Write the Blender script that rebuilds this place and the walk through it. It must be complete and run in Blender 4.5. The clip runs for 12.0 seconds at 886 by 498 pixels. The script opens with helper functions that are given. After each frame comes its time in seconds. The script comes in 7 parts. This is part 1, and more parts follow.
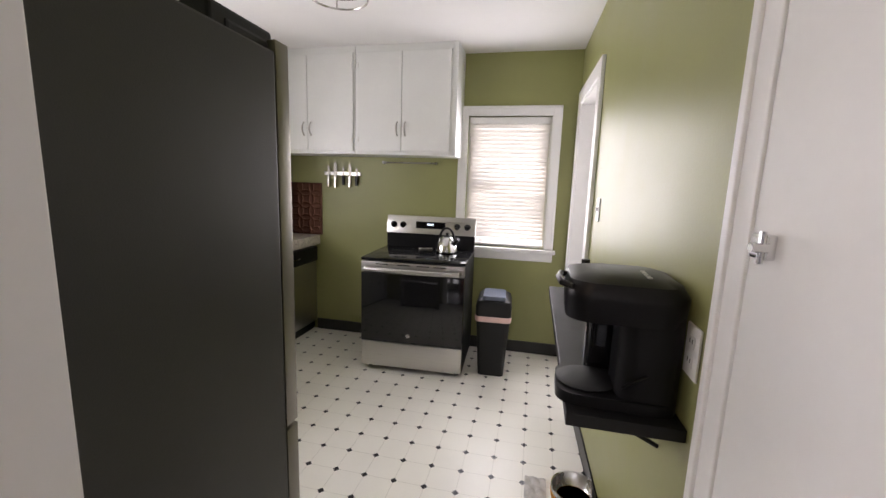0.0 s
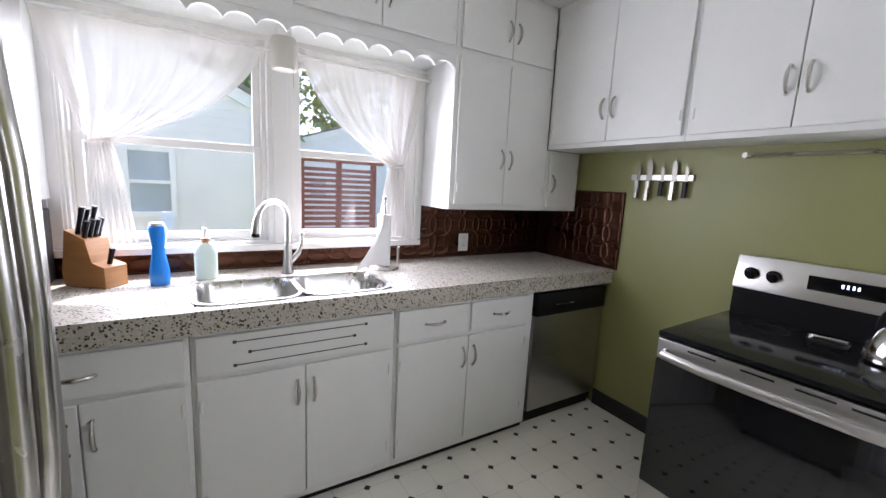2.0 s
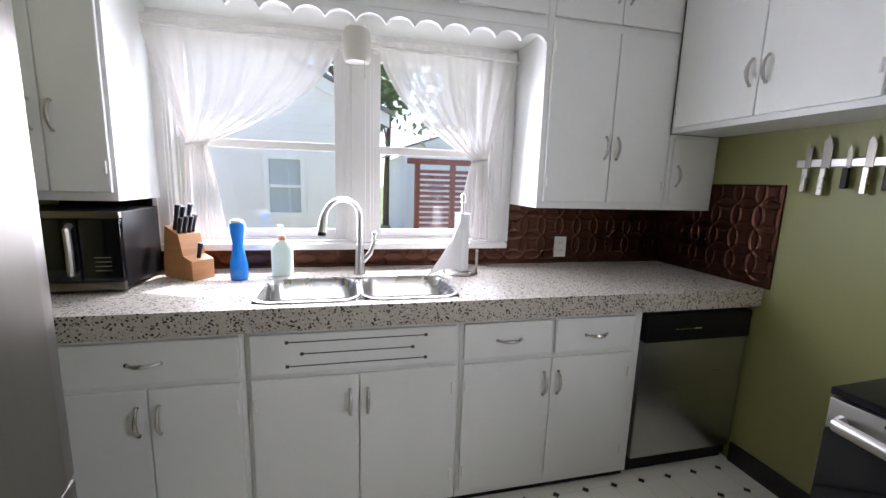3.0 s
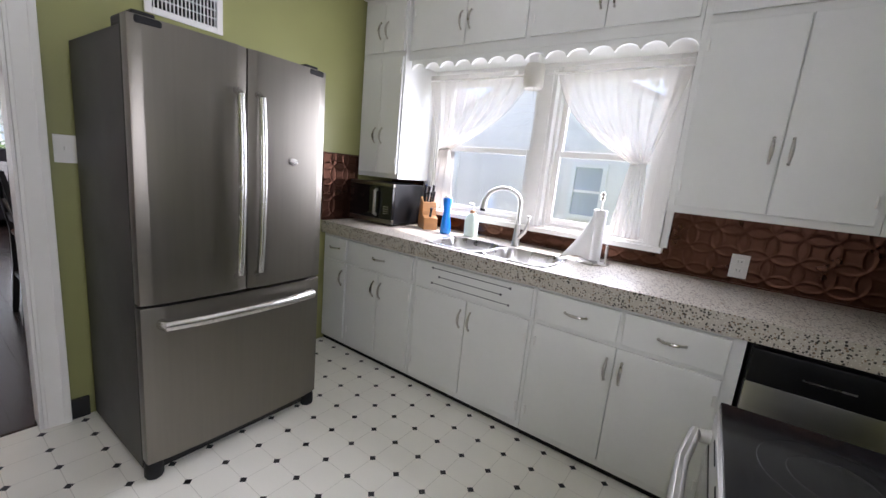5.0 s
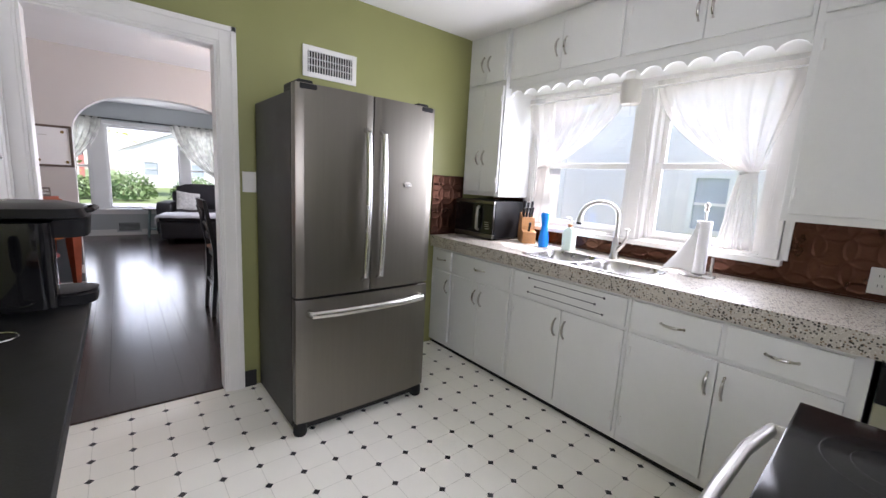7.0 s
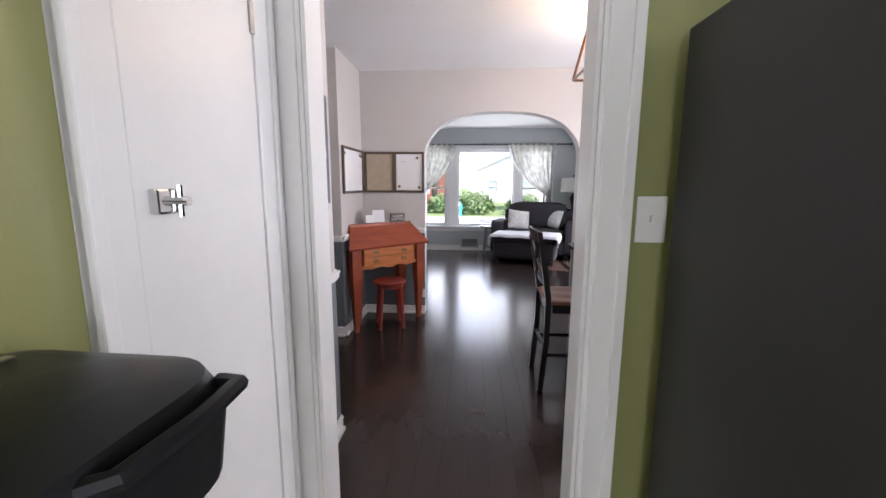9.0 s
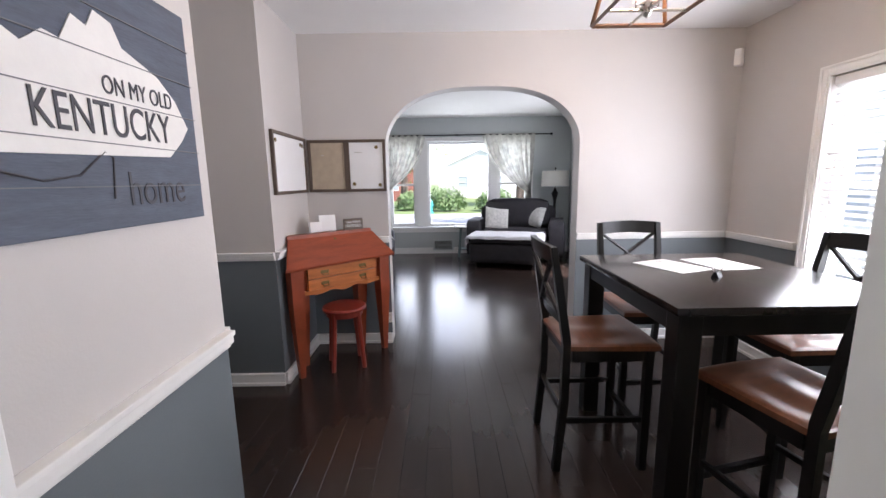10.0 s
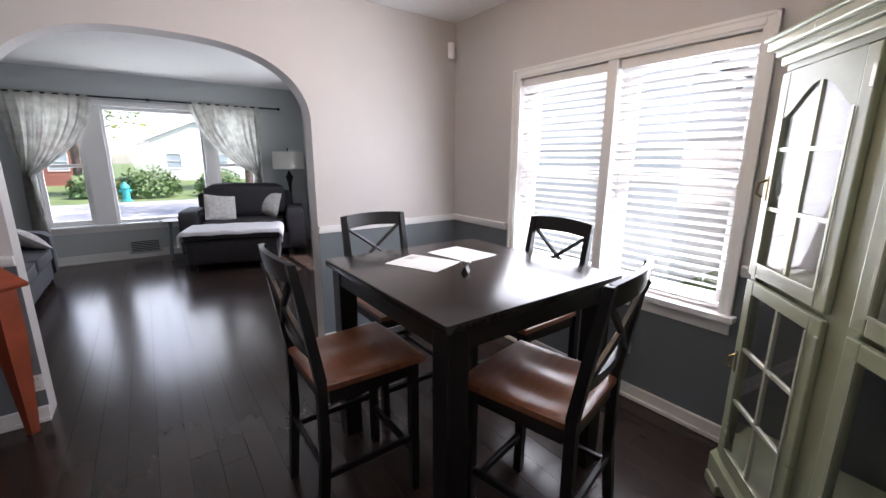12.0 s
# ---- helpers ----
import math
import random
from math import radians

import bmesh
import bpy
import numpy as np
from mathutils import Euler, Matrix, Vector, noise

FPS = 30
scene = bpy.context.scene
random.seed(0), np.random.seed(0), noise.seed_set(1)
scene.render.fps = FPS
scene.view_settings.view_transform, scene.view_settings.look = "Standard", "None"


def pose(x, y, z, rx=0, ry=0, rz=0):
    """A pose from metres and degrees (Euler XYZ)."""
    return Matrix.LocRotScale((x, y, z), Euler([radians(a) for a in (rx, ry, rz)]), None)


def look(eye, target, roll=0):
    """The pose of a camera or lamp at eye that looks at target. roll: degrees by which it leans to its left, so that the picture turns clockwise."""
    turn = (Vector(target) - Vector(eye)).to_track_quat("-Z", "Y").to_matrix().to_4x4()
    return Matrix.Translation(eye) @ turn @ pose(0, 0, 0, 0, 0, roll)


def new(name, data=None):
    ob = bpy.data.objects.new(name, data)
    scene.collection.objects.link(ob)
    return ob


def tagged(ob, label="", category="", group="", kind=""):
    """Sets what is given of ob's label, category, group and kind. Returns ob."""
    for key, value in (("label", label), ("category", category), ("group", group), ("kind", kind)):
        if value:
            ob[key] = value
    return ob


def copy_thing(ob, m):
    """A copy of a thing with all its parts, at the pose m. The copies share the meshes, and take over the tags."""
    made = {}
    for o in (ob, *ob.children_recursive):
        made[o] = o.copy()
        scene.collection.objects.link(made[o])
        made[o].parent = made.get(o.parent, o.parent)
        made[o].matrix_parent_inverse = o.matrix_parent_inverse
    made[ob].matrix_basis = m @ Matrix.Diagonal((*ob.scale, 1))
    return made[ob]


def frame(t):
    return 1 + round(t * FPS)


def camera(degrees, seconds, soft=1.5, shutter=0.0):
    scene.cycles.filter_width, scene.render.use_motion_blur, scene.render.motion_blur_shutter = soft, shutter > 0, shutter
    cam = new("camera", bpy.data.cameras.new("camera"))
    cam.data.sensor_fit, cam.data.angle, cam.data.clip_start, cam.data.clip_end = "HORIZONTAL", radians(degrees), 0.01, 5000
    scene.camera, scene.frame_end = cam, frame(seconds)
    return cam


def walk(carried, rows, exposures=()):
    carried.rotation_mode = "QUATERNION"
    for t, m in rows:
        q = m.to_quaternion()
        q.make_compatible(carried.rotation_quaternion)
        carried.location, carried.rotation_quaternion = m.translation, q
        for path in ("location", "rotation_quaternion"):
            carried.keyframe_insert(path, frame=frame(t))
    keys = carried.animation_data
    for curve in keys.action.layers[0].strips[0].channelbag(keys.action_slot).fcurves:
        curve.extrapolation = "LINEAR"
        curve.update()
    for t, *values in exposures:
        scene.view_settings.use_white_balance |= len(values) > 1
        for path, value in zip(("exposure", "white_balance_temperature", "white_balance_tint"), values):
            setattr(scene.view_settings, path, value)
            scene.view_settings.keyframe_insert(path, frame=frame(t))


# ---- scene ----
cam = camera(95.6, 12.0)
PATH = [
    (0, (0.159, 0.290, 1.405), (-0.267, 2.199, 1.090), 1.9),
    (0.5, (0.095, 0.672, 1.383), (-0.38, 2.595, 1.109), 2.9),
    (1, (-0.018, 1.056, 1.38), (-0.830, 2.863, 1.106), 3.9),
    (1.5, (-0.154, 1.291, 1.372), (-1.459, 2.779, 1.086), 3.6),
    (2, (-0.221, 1.475, 1.374), (-1.909, 2.5, 1.057), 2.9),
    (2.5, (-0.25, 1.602, 1.37), (-2.057, 2.388, 1.031), 1.9),
    (3, (-0.356, 1.765, 1.346), (-2.272, 2.236, 1.019), 1.8),
    (3.5, (-0.438, 2.034, 1.346), (-2.416, 2.029, 1.053), 3.6),
    (3.7, (-0.424, 2.152, 1.354), (-2.384, 1.9, 1.047), 4.6),
    (5.3, (0.128, 3.045, 1.318), (-1.423, 1.84, 0.936), 5.1),
    (5.5, (0.163, 3.117, 1.317), (-1.366, 1.885, 0.934), 4.8),
    (6, (0.205, 3.198, 1.315), (-1.304, 1.937, 0.951), 4.1),
    (6.5, (0.207, 3.182, 1.317), (-1.226, 1.833, 0.964), 3.6),
    (7, (0.169, 3.107, 1.323), (-1.073, 1.574, 0.998), 3.2),
    (7.5, (0.059, 2.84, 1.327), (-0.83, 1.071, 1.042), 3.1),
    (7.7, (0.03, 2.704, 1.35), (-0.676, 0.853, 1.073), 3.1),
    (9.5, (0.037, 1.175, 1.353), (0.253, -0.787, 1.03), -0.5),
    (10, (0.076, 0.766, 1.346), (0.072, -1.205, 1.009), -0.9),
    (10.5, (0.092, 0.413, 1.362), (-0.309, -1.511, 0.993), -1.0),
    (11, (-0.014, 0.316, 1.369), (-0.755, -1.501, 0.985), -0.9),
    (11.5, (-0.067, 0.319, 1.374), (-1.083, -1.353, 0.957), -0.4),
    (12, (-0.071, 0.337, 1.381), (-1.221, -1.239, 0.942), 0.2),
]
EXPOSURES = [(0, 1.3, 6800, 23), (0.5, 1.8, 7000, 20), (1, 1.82, 6750, 25), (1.5, 1.55, 6200, 23), (2.5, 1.38, 6100, 22), (3.7, 1.2, 6150, 22), (5.5, 1.42, 6200, 22), (7.0, 1.5, 6200, 22), (7.7, 1.35, 6200, 22), (9.5, 1.75, 6200, 20), (10.5, 1.5, 6200, 19), (12, 1.28, 6200, 19)]
walk(cam, [(t, look(eye, target, roll)) for t, eye, target, roll in PATH], EXPOSURES)

# ---- world, sun and large lights ----
SUN = Vector((-0.62, 0.30, 1.0)).normalized()
world = bpy.data.worlds.new("world")
scene.world = world
world.use_nodes = True
wn = world.node_tree.nodes
sky = wn.new("ShaderNodeTexSky")
sky.sky_type, sky.sun_disc = "NISHITA", False
sky.sun_elevation, sky.sun_rotation = math.asin(SUN.z), math.atan2(SUN.x, SUN.y)
wn["Background"].inputs["Strength"].default_value = 0.15
world.node_tree.links.new(sky.outputs[0], wn["Background"].inputs["Color"])
sun = new("sun", bpy.data.lights.new("sun", "SUN"))
sun.data.energy, sun.data.angle, sun.data.color = 4.5, radians(0.6), (1, 0.95, 0.88)
sun.matrix_world = look(SUN * 30, (0, 0, 0))


def window_light(name, centre, target, w, h, power):
    lamp = new(name, bpy.data.lights.new(name, "AREA"))
    lamp.data.shape, lamp.data.size, lamp.data.size_y, lamp.data.energy = "RECTANGLE", w, h, power
    lamp.data.color = (0.93, 0.97, 1.0)
    lamp.matrix_world = look(centre, target)
    return lamp


window_light("sky_light_sink_window", (-3.3, 1.80, 1.9), (0, 1.80, 1.0), 2.0, 1.2, 15)
window_light("sky_light_sink_opening", (-2.31, 1.80, 1.42), (0, 1.80, 1.2), 1.5, 0.74, 9.5)
window_light("sky_light_stove_window", (-0.08, 3.80, 1.45), (-0.08, 0, 1.3), 0.65, 1.05, 6)
window_light("sky_light_stove_opening", (-0.08, 3.60, 1.45), (-0.08, 0, 1.2), 0.60, 0.95, 5)
window_light("sky_light_dining_window", (-2.46, -1.05, 1.3), (0, -1.05, 1.0), 1.4, 1.3, 22)
window_light("sky_light_dining_opening", (-2.20, -1.05, 1.3), (0, -1.05, 0.9), 1.3, 1.2, 15)
window_light("sky_light_front_window", (-0.3, -6.90, 1.27), (-0.3, 0, 1.1), 2.5, 1.5, 21)
window_light("sky_light_side_window", (-2.5, -4.7, 1.3), (0, -4.7, 1.0), 1.0, 1.2, 14)

# ---- materials ----
def mat(name, colour, rough=0.5, metal=0.0, vary=0.08, scale=6.0, bump=0.0, bscale=60.0, stretch=(1, 1, 1), spec=0.5, rvary=0.1, coat=0.0, rnd=0.0):
    """A painted, wooden, metal or fabric surface with variation at two scales and fine relief."""
    m = bpy.data.materials.new(name)
    m.use_nodes = True
    n, l = m.node_tree.nodes, m.node_tree.links
    b = n["Principled BSDF"]
    b.inputs["Metallic"].default_value = metal
    b.inputs["Specular IOR Level"].default_value = spec
    b.inputs["Coat Weight"].default_value = coat
    b.inputs["Coat Roughness"].default_value = 0.12
    tc = n.new("ShaderNodeTexCoord")
    mp = n.new("ShaderNodeMapping")
    mp.inputs["Scale"].default_value = stretch
    l.new(tc.outputs["Object"], mp.inputs["Vector"])
    big = n.new("ShaderNodeTexNoise")
    big.inputs["Scale"].default_value, big.inputs["Detail"].default_value = scale, 5
    l.new(mp.outputs[0], big.inputs["Vector"])
    fine = n.new("ShaderNodeTexNoise")
    fine.inputs["Scale"].default_value, fine.inputs["Detail"].default_value = bscale, 3
    l.new(mp.outputs[0], fine.inputs["Vector"])
    add = n.new("ShaderNodeMath")
    add.operation = "MULTIPLY_ADD"
    add.inputs[1].default_value = 0.35
    l.new(fine.outputs["Fac"], add.inputs[0])
    l.new(big.outputs["Fac"], add.inputs[2])
    last = add.outputs[0]
    if rnd:
        info = n.new("ShaderNodeObjectInfo")
        extra = n.new("ShaderNodeMath")
        extra.operation = "MULTIPLY_ADD"
        extra.inputs[1].default_value = rnd
        l.new(info.outputs["Random"], extra.inputs[0])
        l.new(last, extra.inputs[2])
        last = extra.outputs[0]
    ramp = n.new("ShaderNodeMapRange")
    ramp.inputs["From Min"].default_value, ramp.inputs["From Max"].default_value = 0.35, 1.0 + rnd
    ramp.inputs["To Min"].default_value, ramp.inputs["To Max"].default_value = 1 - vary, 1 + vary
    l.new(last, ramp.inputs["Value"])
    mul = n.new("ShaderNodeVectorMath")
    mul.operation = "SCALE"
    mul.inputs[0].default_value = colour
    l.new(ramp.outputs[0], mul.inputs["Scale"])
    l.new(mul.outputs[0], b.inputs["Base Color"])
    rr = n.new("ShaderNodeMapRange")
    rr.inputs["To Min"].default_value, rr.inputs["To Max"].default_value = max(0.02, rough - rvary), min(1, rough + rvary)
    l.new(big.outputs["Fac"], rr.inputs["Value"])
    l.new(rr.outputs[0], b.inputs["Roughness"])
    if bump:
        bp = n.new("ShaderNodeBump")
        bp.inputs["Strength"].default_value, bp.inputs["Distance"].default_value = bump, 0.004
        l.new(fine.outputs["Fac"], bp.inputs["Height"])
        l.new(bp.outputs[0], b.inputs["Normal"])
    return m


def glass_mat(name, tint=(1, 1, 1), gloss=0.08):
    """A thin pane: mostly clear, with a mirror sheen."""
    m = bpy.data.materials.new(name)
    m.use_nodes = True
    n, l = m.node_tree.nodes, m.node_tree.links
    n.remove(n["Principled BSDF"])
    tr, gl, mx = n.new("ShaderNodeBsdfTransparent"), n.new("ShaderNodeBsdfGlossy"), n.new("ShaderNodeMixShader")
    tr.inputs[0].default_value = (*tint, 1)
    gl.inputs["Roughness"].default_value = 0.02
    lw, power, add = n.new("ShaderNodeLayerWeight"), n.new("ShaderNodeMath"), n.new("ShaderNodeMath")
    power.operation, add.operation = "POWER", "MULTIPLY_ADD"
    power.inputs[1].default_value = 5.0
    add.inputs[1].default_value, add.inputs[2].default_value = 1 - gloss / 2, gloss / 2
    l.new(lw.outputs["Facing"], power.inputs[0])
    l.new(power.outputs[0], add.inputs[0])
    l.new(add.outputs[0], mx.inputs[0])
    l.new(tr.outputs[0], mx.inputs[1])
    l.new(gl.outputs[0], mx.inputs[2])
    l.new(mx.outputs[0], n["Material Output"].inputs["Surface"])
    return m


def cloth_mat(name, colour, through_light, clear, wave=0.0):
    """Thin cloth that lets some light through."""
    m = bpy.data.materials.new(name)
    m.use_nodes = True
    n, l = m.node_tree.nodes, m.node_tree.links
    n.remove(n["Principled BSDF"])
    di, tl, tp = n.new("ShaderNodeBsdfDiffuse"), n.new("ShaderNodeBsdfTranslucent"), n.new("ShaderNodeBsdfTransparent")
    noi = n.new("ShaderNodeTexNoise")
    noi.inputs["Scale"].default_value, noi.inputs["Detail"].default_value = 9, 6
    tc = n.new("ShaderNodeTexCoord")
    l.new(tc.outputs["Object"], noi.inputs["Vector"])
    rg = n.new("ShaderNodeMapRange")
    rg.inputs["From Min"].default_value, rg.inputs["From Max"].default_value = 0.3, 0.7
    rg.inputs["To Min"].default_value, rg.inputs["To Max"].default_value = 1 - wave, 1
    l.new(noi.outputs["Fac"], rg.inputs["Value"])
    sc = n.new("ShaderNodeVectorMath")
    sc.operation = "SCALE"
    sc.inputs[0].default_value = colour
    l.new(rg.outputs[0], sc.inputs["Scale"])
    l.new(sc.outputs[0], di.inputs[0])
    l.new(sc.outputs[0], tl.inputs[0])
    a, b = n.new("ShaderNodeMixShader"), n.new("ShaderNodeMixShader")
    a.inputs[0].default_value, b.inputs[0].default_value = through_light, clear
    l.new(di.outputs[0], a.inputs[1])
    l.new(tl.outputs[0], a.inputs[2])
    l.new(a.outputs[0], b.inputs[1])
    l.new(tp.outputs[0], b.inputs[2])
    l.new(b.outputs[0], n["Material Output"].inputs["Surface"])
    return m


def glow_mat(name, colour, strength):
    m = bpy.data.materials.new(name)
    m.use_nodes = True
    b = m.node_tree.nodes["Principled BSDF"]
    b.inputs["Base Color"].default_value = (*colour, 1)
    b.inputs["Emission Color"].default_value = (*colour, 1)
    b.inputs["Emission Strength"].default_value = strength
    return m


def vinyl_mat():
    """Cream sheet vinyl: octagons with small black diamonds, 0.15 m apart."""
    m = mat("vinyl_floor", (0.86, 0.84, 0.76), 0.32, 0, 0.05, 3, 0.05, 140, spec=0.4)
    n, l = m.node_tree.nodes, m.node_tree.links
    b = n["Principled BSDF"]
    tc = n.new("ShaderNodeTexCoord")
    sep = n.new("ShaderNodeSeparateXYZ")
    l.new(tc.outputs["Object"], sep.inputs[0])

    def math_node(op, a, c=None):
        q = n.new("ShaderNodeMath")
        q.operation = op
        for i, v in enumerate((a, c)):
            if v is None:
                continue
            if isinstance(v, (int, float)):
                q.inputs[i].default_value = v
            else:
                l.new(v, q.inputs[i])
        return q.outputs[0]

    def cell(v, shift, step):
        f = math_node("FRACT", math_node("DIVIDE", math_node("ADD", v, shift + 50 * step), step))
        return math_node("MULTIPLY", math_node("ABSOLUTE", math_node("SUBTRACT", f, 0.5)), step)

    dx, dy = cell(sep.outputs["X"], 0.075 - 0.04, 0.15), cell(sep.outputs["Y"], 0.0735 - 1.19, 0.147)
    dot = math_node("LESS_THAN", math_node("ADD", dx, dy), 0.0175)
    line = math_node("LESS_THAN", math_node("MINIMUM", dx, dy), 0.0013)
    base = b.inputs["Base Color"].links[0].from_socket
    m1, m2 = n.new("ShaderNodeMix"), n.new("ShaderNodeMix")
    for q in (m1, m2):
        q.data_type = "RGBA"
    l.new(math_node("MULTIPLY", line, 0.55), m1.inputs[0])
    l.new(base, m1.inputs[6])
    m1.inputs[7].default_value = (0.52, 0.50, 0.43, 1)
    l.new(dot, m2.inputs[0])
    l.new(m1.outputs[2], m2.inputs[6])
    m2.inputs[7].default_value = (0.012, 0.012, 0.013, 1)
    l.new(m2.outputs[2], b.inputs["Base Color"])
    return m


def terrazzo_mat():
    """Light terrazzo with dark and ochre chips."""
    m = mat("terrazzo", (0.50, 0.46, 0.40), 0.40, 0, 0.08, 4, 0.04, 90)
    n, l = m.node_tree.nodes, m.node_tree.links
    b = n["Principled BSDF"]
    last = b.inputs["Base Color"].links[0].from_socket
    tc = n.new("ShaderNodeTexCoord")
    for scale, cut, colour in ((150, 0.30, (0.66, 0.63, 0.58)), (70, 0.24, (0.22, 0.15, 0.095)), (85, 0.30, (0.028, 0.024, 0.02))):
        v = n.new("ShaderNodeTexVoronoi")
        v.inputs["Scale"].default_value = scale
        wob = n.new("ShaderNodeTexNoise")
        wob.inputs["Scale"].default_value = scale * 0.4
        l.new(tc.outputs["Object"], wob.inputs["Vector"])
        l.new(tc.outputs["Object"], v.inputs["Vector"])
        sm = n.new("ShaderNodeMath")
        sm.operation = "MULTIPLY"
        sm.inputs[1].default_value = 2 * cut
        l.new(wob.outputs["Fac"], sm.inputs[0])
        lt = n.new("ShaderNodeMath")
        lt.operation = "LESS_THAN"
        l.new(v.outputs["Distance"], lt.inputs[0])
        l.new(sm.outputs[0], lt.inputs[1])
        mx = n.new("ShaderNodeMix")
        mx.data_type = "RGBA"
        l.new(lt.outputs[0], mx.inputs[0])
        l.new(last, mx.inputs[6])
        mx.inputs[7].default_value = (*colour, 1)
        last = mx.outputs[2]
    l.new(last, b.inputs["Base Color"])
    return m


WHITE = mat("white_cabinet_paint", (0.78, 0.785, 0.77), 0.38, 0, 0.03, 5, 0.06, 45)
TRIM = mat("white_trim_paint", (0.82, 0.81, 0.79), 0.35, 0, 0.03, 5, 0.05, 45)
GREEN = mat("olive_green_wall_paint", (0.28, 0.285, 0.11), 0.42, 0, 0.05, 3, 0.12, 160)
GREIGE = mat("warm_grey_wall_paint", (0.57, 0.54, 0.52), 0.6, 0, 0.03, 3, 0.1, 160)
SLATE = mat("slate_grey_wainscot_paint", (0.15, 0.17, 0.185), 0.45, 0, 0.05, 3, 0.1, 160)
LIVING = mat("pale_grey_wall_paint", (0.50, 0.53, 0.53), 0.6, 0, 0.03, 3, 0.1, 160)
CEIL = mat("ceiling_paint", (0.86, 0.85, 0.84), 0.8, 0, 0.02, 3, 0.1, 120)
BLACKBASE = mat("black_baseboard_paint", (0.012, 0.012, 0.013), 0.4, 0, 0.2, 6, 0.05)
VINYL = vinyl_mat()
TERRAZZO = terrazzo_mat()
PLANK = mat("dark_stained_floorboard", (0.036, 0.024, 0.020), 0.20, 0, 0.22, 2, 0.012, 14, (8, 0.8, 1), 0.45, 0.04, 0.0, 0.8)
COPPER = mat("embossed_copper", (0.078, 0.036, 0.024), 0.30, 1.0, 0.25, 8, 0.05, 60)
STEEL = mat("stainless_steel", (0.50, 0.49, 0.47), 0.30, 1.0, 0.05, 3, 0.04, 60, (1, 1, 30), 0.5, 0.06)
SLATESTEEL = mat("warm_dark_stainless_steel", (0.215, 0.20, 0.175), 0.33, 1.0, 0.05, 2, 0.03, 50, (30, 30, 1), 0.5, 0.05)
FRIDGE_SIDE = mat("dark_grey_enamel", (0.032, 0.031, 0.028), 0.45, 0.2, 0.06, 4, 0.15, 300)
SINKSTEEL = mat("brushed_sink_steel", (0.62, 0.61, 0.60), 0.28, 1.0, 0.06, 6, 0.03, 80)
SATIN = mat("satin_handle_steel", (0.66, 0.65, 0.63), 0.24, 1.0, 0.05, 10, 0)
CHROME = mat("chrome", (0.72, 0.72, 0.72), 0.12, 1.0, 0.04, 10, 0, rvary=0.05)
NICKEL = mat("satin_nickel", (0.50, 0.48, 0.45), 0.28, 1.0, 0.06, 10, 0)
BLACKGLASS = mat("black_glass", (0.006, 0.006, 0.007), 0.06, 0, 0.1, 4, 0, rvary=0.03)
COOKTOP = mat("dulled_black_ceramic", (0.008, 0.008, 0.009), 0.10, 0, 0.25, 6, 0.0, 80, spec=0.18, rvary=0.03)
BLACK = mat("black_plastic", (0.009, 0.009, 0.010), 0.35, 0, 0.15, 8, 0.05, spec=0.2)
BLACKSOFT = mat("matte_black_plastic", (0.012, 0.012, 0.013), 0.5, 0, 0.15, 8, 0.08, 200, spec=0.3)
BLACKWOOD = mat("black_painted_wood", (0.010, 0.009, 0.0085), 0.31, 0, 0.15, 5, 0.01, 30, (5, 5, 1), spec=0.35, rvary=0.04)
ESPRESSO = mat("espresso_table_top", (0.022, 0.017, 0.016), 0.22, 0, 0.25, 4, 0.01, 40, (12, 1, 1), coat=0.1)
SEATWOOD = mat("reddish_brown_seat_wood", (0.165, 0.062, 0.030), 0.33, 0, 0.35, 5, 0.03, 30, (1, 7, 1), coat=0.12)
DESKWOOD = mat("orange_pine_wood", (0.28, 0.055, 0.02), 0.38, 0, 0.30, 5, 0.06, 26, (1, 8, 1), coat=0.1)
DESKFACE = mat("honey_pine_drawer_wood", (0.46, 0.145, 0.036), 0.36, 0, 0.28, 5, 0.05, 26, (1, 1, 8), coat=0.1)
REDSTOOL = mat("red_stained_wood", (0.25, 0.035, 0.022), 0.32, 0, 0.25, 6, 0.05, 40, (6, 1, 1))
BRASS = mat("aged_brass", (0.22, 0.16, 0.07), 0.4, 1.0, 0.2, 20, 0)
SAGE = mat("sage_painted_wood", (0.27, 0.285, 0.18), 0.32, 0, 0.08, 5, 0.06, 50, (1, 1, 6))
SAGEGILT = mat("silvered_sage_moulding", (0.48, 0.48, 0.37), 0.25, 0.3, 0.10, 8, 0.05)
GLASS = glass_mat("clear_pane")
CURTAIN = cloth_mat("white_voile", (0.80, 0.77, 0.74), 0.36, 0.32, 0.05)
CURTAIN2 = cloth_mat("grey_patterned_voile", (0.66, 0.65, 0.60), 0.5, 0.10, 0.45)
SLATMAT = cloth_mat("white_blind_slat", (0.86, 0.85, 0.84), 0.28, 0.0, 0.03)
MINISLAT = cloth_mat("white_mini_blind", (0.80, 0.77, 0.74), 0.35, 0.0, 0.03)
PAPER = mat("white_paper", (0.80, 0.80, 0.80), 0.8, 0, 0.02, 9, 0.03)
LINEN = mat("pale_patterned_cushion", (0.55, 0.53, 0.50), 0.9, 0, 0.30, 26, 0.4, 120)
SOFA = mat("charcoal_chenille", (0.030, 0.027, 0.031), 0.85, 0, 0.3, 14, 0.6, 240)
SOFAGREY = mat("slate_grey_chenille", (0.085, 0.085, 0.095), 0.85, 0, 0.25, 14, 0.6, 240)
THROW = mat("white_fleece_throw", (0.72, 0.70, 0.72), 0.95, 0, 0.12, 22, 1.0, 120)
